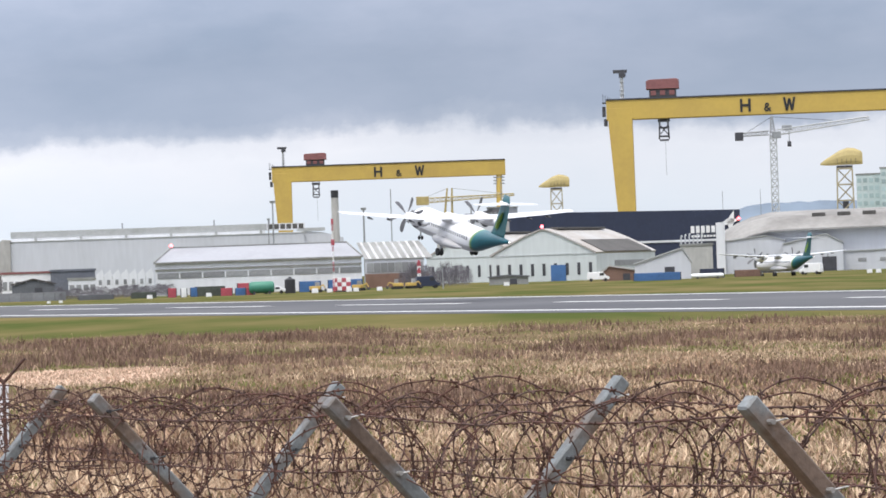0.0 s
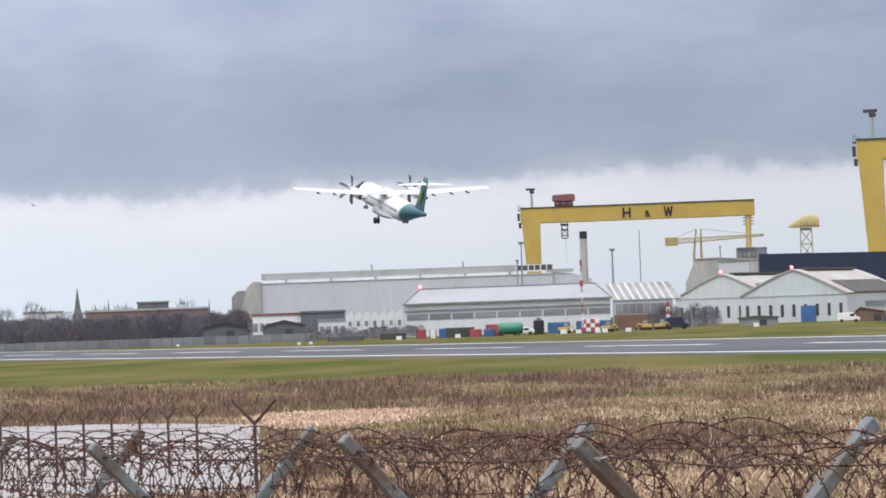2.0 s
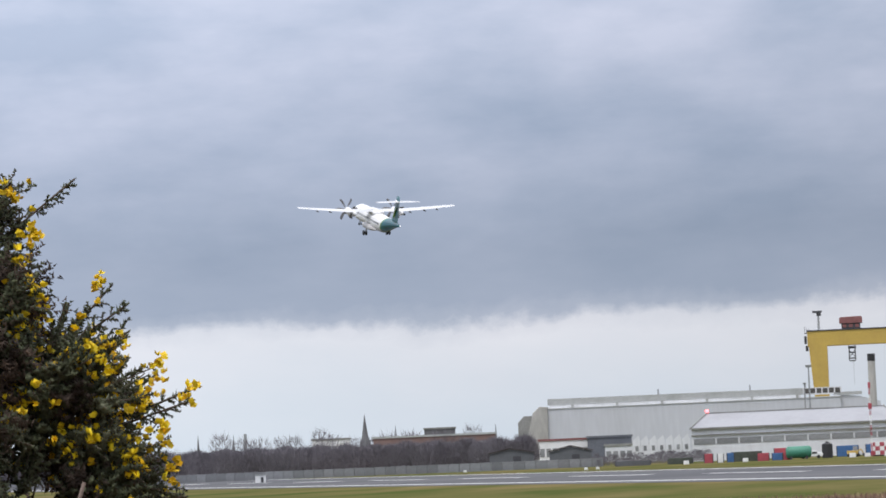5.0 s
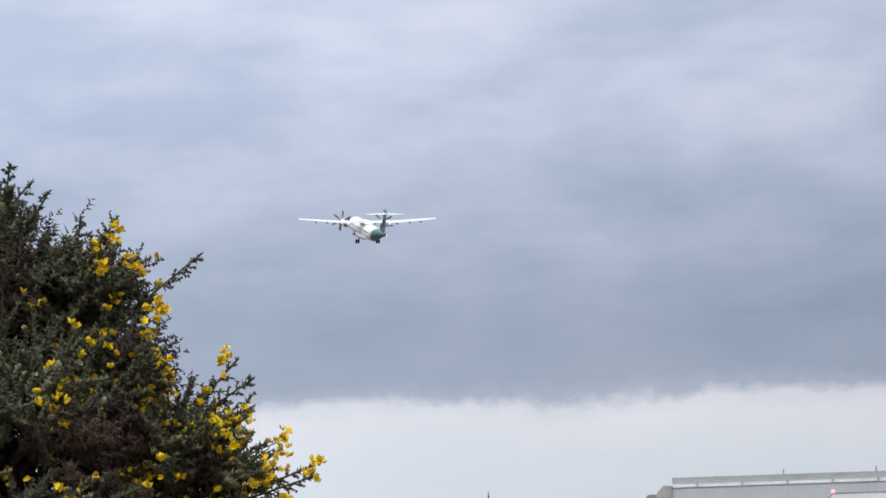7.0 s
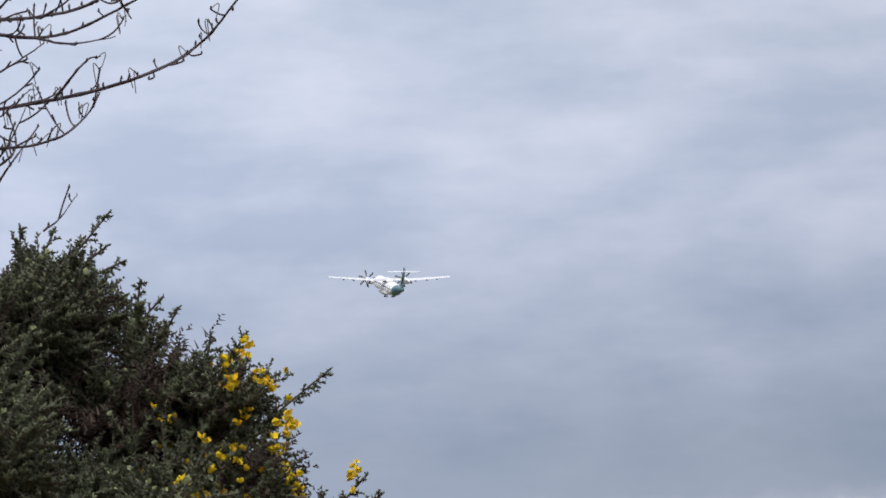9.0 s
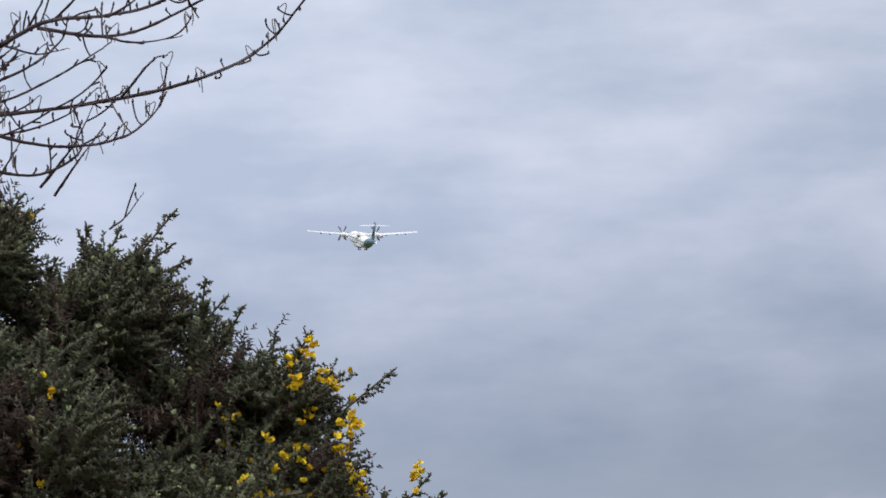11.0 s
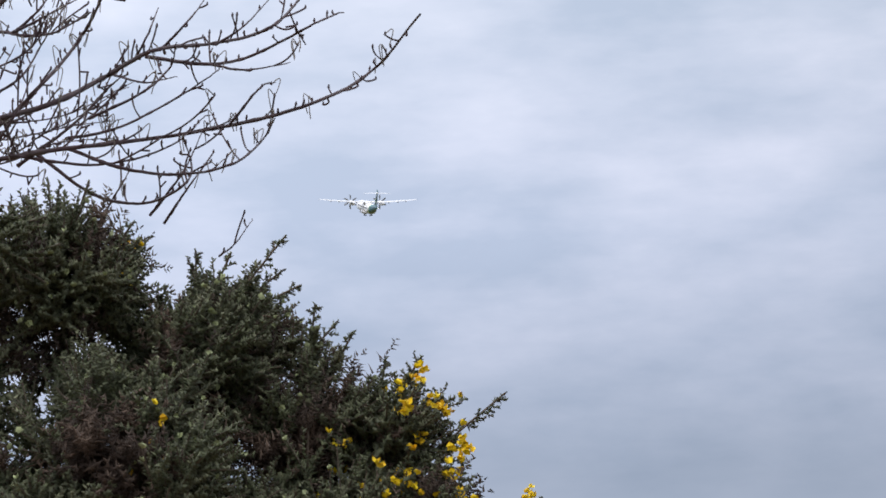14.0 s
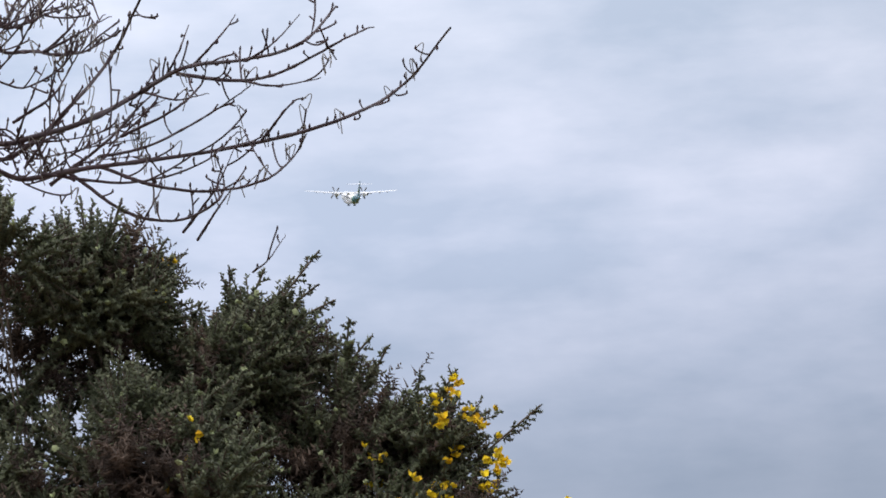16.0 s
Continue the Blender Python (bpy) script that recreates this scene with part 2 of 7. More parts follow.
def mesh_np(name, verts, faces, material, parent=None, smooth=False):
    """A mesh from numpy arrays of vertices and of triangles or quads."""
    me = bpy.data.meshes.new(name)
    k = faces.shape[1]
    me.vertices.add(len(verts))
    me.vertices.foreach_set("co", verts.astype(np.float32).ravel())
    me.loops.add(faces.size)
    me.loops.foreach_set("vertex_index", faces.astype(np.int32).ravel())
    me.polygons.add(len(faces))
    me.polygons.foreach_set("loop_start", np.arange(0, faces.size, k, dtype=np.int32))
    me.update(calc_edges=True)
    me.materials.append(material)
    if smooth:
        me.shade_smooth()
    ob = new(name, me)
    if parent is not None:
        ob.parent = parent
    return ob


# ---- ground ----
RUN = 26.0                                     # the runway's heading, degrees left of the y axis
RU = Vector((-math.sin(radians(RUN)), math.cos(radians(RUN)), 0))
RN = Vector((RU.y, -RU.x, 0))


def on_runway(s, n, z=0.0):
    return RU * s + RN * n + Vector((0, 0, z))


def ground_height(x, y):
    """A low bank under the viewpoint that falls to the level airfield."""
    d = math.hypot(x, y)
    k = min(max((d - 3.0) / 8.0, 0.0), 1.0)
    return 1.65 * (1 - k * k * (3 - 2 * k))


def ground_material():
    m = mat("rough_airfield_grassland", (0.165, 0.118, 0.075), 0.95, 0, 0.22, 0.09, other=(0.125, 0.105, 0.052), mix=(0.42, 0.62), bump=0.4, spec=0.0)
    nt = m.node_tree
    N, Lk = nt.nodes.new, nt.links.new
    b = nt.nodes["Principled BSDF"]
    rough_col = b.inputs["Base Color"].links[0].from_socket
    tc, sep = N("ShaderNodeTexCoord"), N("ShaderNodeSeparateXYZ")
    Lk(tc.outputs["Object"], sep.inputs[0])
    wob = N("ShaderNodeTexNoise")
    wob.inputs["Scale"].default_value, wob.inputs["Detail"].default_value = 0.05, 5
    Lk(tc.outputs["Object"], wob.inputs["Vector"])

    def op(kind, a, bb):
        q = N("ShaderNodeMath")
        q.operation = kind
        for i, v in enumerate((a, bb)):
            if isinstance(v, (int, float)):
                q.inputs[i].default_value = v
            else:
                Lk(v, q.inputs[i])
        return q.outputs[0]

    d = op("ADD", sep.outputs["Y"], op("MULTIPLY", sep.outputs["X"], 0.35))
    d = op("ADD", d, op("MULTIPLY", wob.outputs["Fac"], 34.0))
    edge = N("ShaderNodeMapRange")
    edge.inputs["From Min"].default_value, edge.inputs["From Max"].default_value = 210, 219
    Lk(d, edge.inputs[0])
    mown = N("ShaderNodeTexNoise")
    mown.inputs["Scale"].default_value, mown.inputs["Detail"].default_value = 0.035, 6
    mp = N("ShaderNodeMapping")
    mp.inputs["Rotation"].default_value = (0, 0, radians(-RUN))
    mp.inputs["Scale"].default_value = (2.2, 0.5, 1)
    Lk(tc.outputs["Object"], mp.inputs[0])
    Lk(mp.outputs[0], mown.inputs["Vector"])
    ramp = N("ShaderNodeValToRGB")
    Lk(mown.outputs["Fac"], ramp.inputs[0])
    e = ramp.color_ramp.elements
    e[0].position, e[0].color = 0.35, (0.070, 0.086, 0.028, 1)
    e[1].position, e[1].color = 0.68, (0.165, 0.132, 0.064, 1)
    k = e.new(0.5)
    k.color = (0.112, 0.106, 0.042, 1)
    mix = N("ShaderNodeMix")
    mix.data_type = "RGBA"
    Lk(edge.outputs[0], mix.inputs["Factor"])
    Lk(rough_col, mix.inputs[6])
    Lk(ramp.outputs[0], mix.inputs[7])
    Lk(mix.outputs[2], b.inputs["Base Color"])
    return m


def build_ground():
    radii = [0, 1.5, 3, 4, 5, 6, 7, 8, 9, 10, 11, 13, 16, 20, 28, 40, 60, 100, 200, 400, 800, 1600, 3200, 4800]
    n = 96
    verts = [(0, 0, ground_height(0, 0))]
    for r in radii[1:]:
        for k in range(n):
            a = 2 * math.pi * k / n
            x, y = r * math.sin(a), r * math.cos(a)
            verts.append((x, y, ground_height(x, y)))
    bm = bmesh.new()
    vs = [bm.verts.new(v) for v in verts]
    for k in range(n):
        bm.faces.new((vs[0], vs[1 + (k + 1) % n], vs[1 + k]))
    for i in range(len(radii) - 2):
        a, b = 1 + i * n, 1 + (i + 1) * n
        for k in range(n):
            bm.faces.new((vs[a + k], vs[a + (k + 1) % n], vs[b + (k + 1) % n], vs[b + k]))
    ob = part("ground", bm, ground_material(), None, smooth=True)
    tagged(ob, "rough brown winter grassland giving way to mown airfield grass", "ground", kind="structure")


def strip(bm, s0, s1, n0, n1, z):
    v = [bm.verts.new(on_runway(s, n, z)) for s, n in ((s0, n0), (s1, n0), (s1, n1), (s0, n1))]
    v2 = [bm.verts.new(q.co - Vector((0, 0, 0.05))) for q in v]
    bm.faces.new(v)
    for k in range(4):
        bm.faces.new((v[k], v2[k], v2[(k + 1) % 4], v[(k + 1) % 4]))


def build_runway():
    bm = bmesh.new()
    strip(bm, -700, 1100, 114, 181, 0.02)
    rw = part("runway", bm, M_ASPHALT, None)
    tagged(rw, "grey asphalt runway with worn white markings across the airfield", "runway", kind="structure")
    for n0, w in ((120.1, 1.5), (176.8, 1.7)):
        bm = bmesh.new()
        strip(bm, -690, 1000, n0, n0 + w, 0.03)
        part("edge_line", bm, M_LINE, rw, "worn white runway edge line")
    s = -600
    while s < 900:
        bm = bmesh.new()
        strip(bm, s, s + 30, 147.8, 149.3, 0.03)
        part("centre_line_dash", bm, M_LINE, rw, "white centre line dash")
        s += 50
    bm = bmesh.new()
    strip(bm, -900, 150, 440, 900, 0.02)
    ap = part("apron", bm, M_APRON, None)
    tagged(ap, "grey concrete apron before the hangars", "apron", kind="structure")


build_ground()
build_runway()


# ---- the gantry cranes ----
def strokes(bm, segs, thick, y):
    """Flat block strokes in the x-z plane."""
    for x0, z0, x1, z1 in segs:
        a, b = Vector((x0, 0, z0)), Vector((x1, 0, z1))
        d = (b - a).normalized()
        side = Vector((-d.z, 0, d.x)) * thick / 2
        v = [bm.verts.new(p + Vector((0, yy, 0))) for yy in (y, y + 0.3) for p in (a - side, a + side, b + side, b - side)]
        for f in ((0, 1, 2, 3), (4, 7, 6, 5), (0, 4, 5, 1), (1, 5, 6, 2), (2, 6, 7, 3), (3, 7, 4, 0)):
            bm.faces.new([v[i] for i in f])


def gantry_crane(bearing, dist, top, depth, length, leg_w, trolley, marks, drop, label):
    g = thing("gantry_crane", label, "crane", polar(bearing, dist), -bearing - 2, "shipyard gantry cranes")
    u = top / 90.0
    bm = bmesh.new()
    box(bm, (length / 2, 0, top - depth / 2), (length, 9 * u, depth))
    part("beam", bm, M_YELLOW, g, "deep yellow box girder", bevel=0.25)
    bm = bmesh.new()
    box(bm, (length / 2, -4.9 * u, top + 0.35), (length, 0.5, 0.7))
    box(bm, (length / 2, 4.9 * u, top + 0.35), (length, 0.5, 0.7))
    box(bm, (length / 2, 0, top + 0.15), (length, 9 * u, 0.3))
    part("walkway_rail", bm, M_DARK, g, "dark walkway along the girder")
    # rigid leg: broad at the top, narrower to the ground
    bm = bmesh.new()
    w0, w1 = leg_w, leg_w * 0.60
    x1 = 6.2 * u
    loft(bm, [[(0.9, -4.6 * u, top - depth * 0.4), (leg_w + 0.5, -4.6 * u, top - depth * 0.4), (leg_w + 0.5, 4.6 * u, top - depth * 0.4), (0.9, 4.6 * u, top - depth * 0.4)],
              [(1.0, -4.6 * u, top - depth * 1.25), (leg_w + 0.7, -4.6 * u, top - depth * 1.25), (leg_w + 0.7, 4.6 * u, top - depth * 1.25), (1.0, 4.6 * u, top - depth * 1.25)],
              [(x1, -5.6 * u, 4), (x1 + w1, -5.6 * u, 4), (x1 + w1, 5.6 * u, 4), (x1, 5.6 * u, 4)]])
    part("rigid_leg", bm, M_YELLOW, g, "tapering yellow box leg", bevel=0.2)
    bm = bmesh.new()
    box(bm, (x1 + w1 / 2, 0, 2), (w1 + 3, 22 * u, 4))
    part("bogie", bm, M_DARK, g, "dark rail bogies")
    # hinged leg at the far end of the girder
    bm = bmesh.new()
    for s in (-1, 1):
        rod(bm, (length - 4.5, s * 1.6, top - depth), (length - 6.0, s * 13 * u, 4), 2.3 * u, 1.8 * u, 10)
    part("hinged_leg", bm, M_YELLOW, g, "slender yellow hinged leg")
    bm = bmesh.new()
    for k in range(3):
        rod(bm, (length - 4.6, 0, top - depth - 1.2 - 2.2 * k), (length - 4.6, 0, top - depth - 1.9 - 2.2 * k), 4.4 * u, None, 12)
    part("hinge_collar", bm, M_STEEL, g, "stacked steel collar")
    bm = bmesh.new()
    box(bm, (length - 6, 0, 2), (6, 34 * u, 4))
    part("bogie", bm, M_DARK, g, "dark rail bogies")
    # end gallery with ladders
    bm = bmesh.new()
    box(bm, (-0.8, 0, top - 1.2), (2.4, 8 * u, 0.4))
    box(bm, (-1.4, 0, top - depth * 0.55), (1.6, 5 * u, depth * 0.5))
    box(bm, (-0.6, 0, top - depth * 1.1), (1.8, 4 * u, depth * 0.35))
    for k in range(4):
        rod(bm, (-1.6 + k * 1.2, -3 * u, top - 1), (-1.6 + k * 1.2, -3 * u, top + 3.4 - 0.7 * k), 0.15)
    part("end_gallery", bm, M_DARK, g, "dark steel end gallery with railings")
    # slewing service crane on its post
    bm = bmesh.new()
    px = length * 0.05
    rod(bm, (px, 0, top), (px, 0, top + 12.5 * u), 1.0 * u, 0.75 * u, 10)
    for k in range(5):
        box(bm, (px, 0, top + 2.2 * k * u + 1), (2.5 * u, 2.5 * u, 0.25))
    part("service_crane_post", bm, M_PALE_STEEL, g, "pale steel post")
    bm = bmesh.new()
    box(bm, (px + 0.3, 0, top + 13.2 * u), (3.4 * u, 3 * u, 2.4 * u))
    box(bm, (px - 0.8 * u, 0, top + 15.2 * u), (7.0 * u, 1.8 * u, 1.7 * u), taper=(1.1, 1))
    rod(bm, (px - 2.5 * u, 0, top + 15.2 * u), (px + 2.4 * u, 0, top + 13.0 * u), 0.4 * u)
    part("service_crane", bm, M_DARK, g, "dark slewing service crane", bevel=0.08)
    # trolley house
    tx0, tx1 = trolley
    tw, tc = tx1 - tx0, (tx0 + tx1) / 2
    bm = bmesh.new()
    box(bm, (tc, 0, top + 3.0 * u), (tw * 0.82, 10 * u, 5.4 * u))
    part("trolley_machinery", bm, M_DARK, g, "dark trolley machinery", bevel=0.15)
    me = box_mesh("trolley_panel", (tw * 0.16, 0.5, 2.4 * u), M_RED_ROOF)
    for k in range(3):
        shared("trolley_panel", me, g, (tc - tw * 0.28 + k * tw * 0.28, -5.2 * u, top + 3.0 * u))
    bm = bmesh.new()
    prism(bm, [(tx0, top + 5.0 * u), (tx1, top + 5.0 * u), (tx1, top + 9.6 * u), (tx1 - 1.4, top + 10.3 * u), (tx0 + 1.6, top + 10.0 * u), (tx0, top + 9.2 * u)], -6 * u, 6 * u)
    part("trolley_house", bm, M_RED_ROOF, g, "dull red sheeted trolley house", bevel=0.12)
    # hoist ropes and lifting block
    for sx in (-1, 1):
        for k in range(3):
            bm = bmesh.new()
            rod(bm, (tc + sx * (2.0 + 0.5 * k) * u, (k - 1) * 3, top - 1), (tc + sx * (2.0 + 0.5 * k) * u, (k - 1) * 3, top - drop + 4 * u), 0.14, None, 5)
            part("hoist_rope", bm, M_STEEL, g)
    bm = bmesh.new()
    rod(bm, (tc + 0.6, 0, top - drop - 6 * u), (tc + 0.6, 0, top - drop - 24 * u), 0.10, None, 5)
    part("hoist_rope", bm, M_STEEL, g)
    bm = bmesh.new()
    for sx in (-1, 1):
        rod(bm, (tc + sx * 2.1 * u, 0, top - drop + 5 * u), (tc + sx * 2.6 * u, 0, top - drop - 5 * u), 0.45 * u, None, 6)
        rod(bm, (tc + sx * 2.6 * u, 0, top - drop + 3 * u), (tc - sx * 2.6 * u, 0, top - drop - 3 * u), 0.3 * u, None, 6)
    for k, hh in enumerate((5.0, 1.0, -3.5, -5.5)):
        box(bm, (tc, 0, top - drop + hh * u), ((6.2 - k * 0.5) * u, 3 * u, (1.8 if k == 0 else 0.9) * u))
    part("lifting_block", bm, M_DARK, g, "dark lifting block")
    # block capitals painted on the girder
    h = depth * 0.66
    z0 = top - depth * 0.84
    m0, m1, m2 = marks
    w = h * 0.62
    bm = bmesh.new()
    strokes(bm, [(m0 - w / 2, z0, m0 - w / 2, z0 + h), (m0 + w / 2, z0, m0 + w / 2, z0 + h), (m0 - w / 2, z0 + h / 2, m0 + w / 2, z0 + h / 2)], h * 0.19, -4.5 * u - 0.32)
    part("painted_mark", bm, M_BLACK, g, "black block capital painted on the girder")
    bm = bmesh.new()
    a = h * 0.62
    strokes(bm, [(m1 + a * 0.42, z0, m1 - a * 0.25, z0 + a * 0.72), (m1 - a * 0.25, z0 + a * 0.72, m1, z0 + a), (m1, z0 + a, m1 + a * 0.2, z0 + a * 0.75),
                 (m1 + a * 0.2, z0 + a * 0.75, m1 - a * 0.36, z0 + a * 0.3), (m1 - a * 0.36, z0 + a * 0.3, m1 - a * 0.1, z0), (m1 - a * 0.1, z0, m1 + a * 0.42, z0 + a * 0.42)], a * 0.17, -4.5 * u - 0.32)
    part("painted_mark", bm, M_BLACK, g, "black ampersand painted on the girder")
    bm = bmesh.new()
    w *= 1.25
    strokes(bm, [(m2 - w / 2, z0 + h, m2 - w / 4, z0), (m2 - w / 4, z0, m2, z0 + h * 0.9), (m2, z0 + h * 0.9, m2 + w / 4, z0), (m2 + w / 4, z0, m2 + w / 2, z0 + h)], h * 0.17, -4.5 * u - 0.32)
    part("painted_mark", bm, M_BLACK, g, "black block capital painted on the girder")
    return g


gantry_crane(-2.86, 2400, 81.0, 10.8, 166, 13.0, (23.0, 39.0), (75.5, 90.0, 105.0), 17, "yellow shipyard gantry crane with a red trolley house")
gantry_crane(2.86, 1800, 91.0, 10.6, 172, 13.0, (21.5, 39.0), (73.8, 85.3, 97.0), 16.5, "taller yellow shipyard gantry crane with a red trolley house")


M_TAN_STEEL = mat("tan_painted_steel", (0.37, 0.32, 0.21), 0.6, 0, 0.12, 0.4)


def lattice(bm, p0, p1, w0, w1, bays, r=0.12, n=4):
    """A square lattice mast between two points."""
    p0, p1 = Vector(p0), Vector(p1)
    q = (p1 - p0).to_track_quat("Z", "Y").to_matrix()
    corner = lambda k, f: p0.lerp(p1, f) + q @ Vector(((-1, 1, 1, -1)[k] * (w0 + (w1 - w0) * f) / 2, (-1, -1, 1, 1)[k] * (w0 + (w1 - w0) * f) / 2, 0))
    for k in range(4):
        rod(bm, corner(k, 0), corner(k, 1), r, r, n)
    for b in range(bays):
        f0, f1 = b / bays, (b + 1) / bays
        for k in range(4):
            rod(bm, corner(k, f0 if b % 2 else f1), corner((k + 1) % 4, f1 if b % 2 else f0), r * 0.7, None, 3)
            rod(bm, corner(k, f1), corner((k + 1) % 4, f1), r * 0.7, None, 3)


def tower_crane(bearing, dist):
    g = thing("tower_crane", "pale grey lattice tower crane with a raised jib", "crane", polar(bearing, dist), -bearing)
    z = 65.0
    bm = bmesh.new()
    lattice(bm, (0, 0, 0), (0, 0, z), 3.6, 3.2, 18, 0.40)
    part("mast", bm, M_PALE_STEEL, g)
    bm = bmesh.new()
    lattice(bm, (0, 0, z), (-0.5, 0, z + 10), 3.0, 0.8, 4, 0.3)
    part("cathead", bm, M_STEEL, g)
    bm = bmesh.new()
    lattice(bm, (2, 0, z + 2), (48, 0, z + 7.5), 2.6, 1.6, 15, 0.25)
    part("jib", bm, M_PALE_STEEL, g)
    bm = bmesh.new()
    lattice(bm, (-2, 0, z + 2), (-15, 0, z + 1.5), 2.0, 1.6, 5, 0.25)
    part("counter_jib", bm, M_STEEL, g)
    bm = bmesh.new()
    box(bm, (-17, 0, z + 0.6), (4.2, 3, 4.2))
    part("counterweight", bm, M_DARK, g, bevel=0.15)
    bm = bmesh.new()
    box(bm, (1.6, -1.5, z + 0.8), (4.6, 3, 3.4))
    box(bm, (7, 0, z + 4.2), (5, 2.6, 2.6))
    part("cab", bm, M_STEEL, g, bevel=0.15)
    bm = bmesh.new()
    rod(bm, (-0.5, 0, z + 10), (30, 0, z + 7), 0.12, None, 4)
    rod(bm, (-0.5, 0, z + 10), (-14, 0, z + 2), 0.12, None, 4)
    rod(bm, (8, 0, z + 4), (8, 0, z - 3), 0.15, None, 4)
    box(bm, (8, 0, z - 4), (2, 1.4, 2.6))
    part("stay", bm, M_DARK, g)
    return g


tower_crane(5.66, 1700)


def level_luffing_crane(bearing, dist, z, size, label):
    """A dock crane: domed machinery house with a pointed nose on a lattice tower."""
    g = thing("dock_crane", label, "crane", polar(bearing, dist), -bearing, "yellow dock cranes")
    bm = bmesh.new()
    lattice(bm, (0, 0, 0), (0, 0, z), 10.5 * size, 8.6 * size, 6, 0.6 * size)
    part("tower", bm, M_TAN_STEEL, g, "tan painted lattice tower")
    bm = bmesh.new()
    box(bm, (0, 0, z * 0.62), (3.4 * size, 3.4 * size, 4 * size))
    part("lift_cage", bm, M_DARK, g)
    bm = bmesh.new()
    rod(bm, (0, 0, z), (0, 0, z + 1.6 * size), 4.6 * size, 4.6 * size, 14)
    part("slew_ring", bm, M_DARK, g)
    rings = []
    for x, r, zc in ((-13.8, 0.4, 1.0), (-11, 1.5, 1.2), (-7, 2.7, 1.6), (-2.5, 3.9, 2.2), (2, 4.5, 2.6), (6, 4.3, 2.5), (9.4, 3.6, 2.2), (10.4, 3.0, 2.0)):
        ring = []
        for k in range(14):
            a = 2 * math.pi * k / 14
            zz = r * 1.75 * math.sin(a)
            ring.append((x * size, r * 0.9 * math.cos(a) * size, z + (1.6 + zc + max(zz, -r * 0.45)) * size))
        rings.append(ring)
    bm = bmesh.new()
    loft(bm, rings)
    part("machinery_house", bm, M_YELLOW_PALE, g, "weathered yellow domed machinery house with a pointed nose", smooth=False)
    me = box_mesh("rib", (0.25 * size, 0.5 * size, 2.6 * size), M_DARK)
    for k in range(5):
        shared("rib", me, g, ((-4 + 2.6 * k) * size, -3.9 * size, z + 4.2 * size))
    return g


level_luffing_crane(6.84, 1560, 44.0, 0.80, "weathered yellow dock crane with a pointed machinery house")
level_luffing_crane(1.96, 1950, 48.0, 0.74, "smaller yellow dock crane behind the navy building")


def jib_crane(bearing, dist):
    g = thing("jib_crane", "yellow portal jib crane with an almost level jib", "crane", polar(bearing, dist), -bearing)
    bm = bmesh.new()
    for s in (-1, 1):
        rod(bm, (s * 4, 0, 0), (s * 2.2, 0, 42), 1.0, 0.8, 8)
        rod(bm, (s * 2.2, 0, 42), (s * 1.5 + 1, 0, 56), 0.8, 0.6, 6)
        rod(bm, (s * 3.4, 0, 15), (-s * 3, 0, 24), 0.5, None, 6)
    part("tower", bm, M_YELLOW_PALE, g)
    bm = bmesh.new()
    lattice(bm, (-14, 0, 48.6), (42, 0, 50.6), 3.0, 1.2, 16, 0.3)
    part("jib", bm, M_YELLOW_PALE, g)
    bm = bmesh.new()
    box(bm, (-16.5, 0, 48.5), (8, 5, 5.4))
    part("counterweight", bm, M_YELLOW_PALE, g, bevel=0.2)
    bm = bmesh.new()
    rod(bm, (2.5, 0, 56), (38, 0, 51), 0.16, None, 4)
    rod(bm, (-0.5, 0, 56), (-16, 0, 50), 0.16, None, 4)
    part("stay", bm, M_STEEL, g)


jib_crane(0.12, 2150)


# ---- shipyard and aircraft works ----
M_HUT = mat("dark_grey_boarding", (0.12, 0.125, 0.138), 0.8, 0, 0.12, 0.4)
M_HUTROOF = mat("dark_felt_roofing", (0.085, 0.075, 0.075), 0.9, 0, 0.15, 0.4, spec=0.1)


def panes(parent, x0, x1, z, h, n, y, gap=0.12, name="window_pane", material=None):
    """A row of window panes along a wall that faces -y."""
    w = (x1 - x0) / n
    me = box_mesh(name, (w - gap, 0.12, h), material or M_GLASS)
    for k in range(n):
        shared(name, me, parent, (x0 + w * (k + 0.5), y, z))


def seams(bm, x0, x1, step, z0, z1, y, d=0.08, w=0.1):
    x = x0 + step
    while x < x1 - 0.01:
        box(bm, (x, y, (z0 + z1) / 2), (w, d, z1 - z0))
        x += step


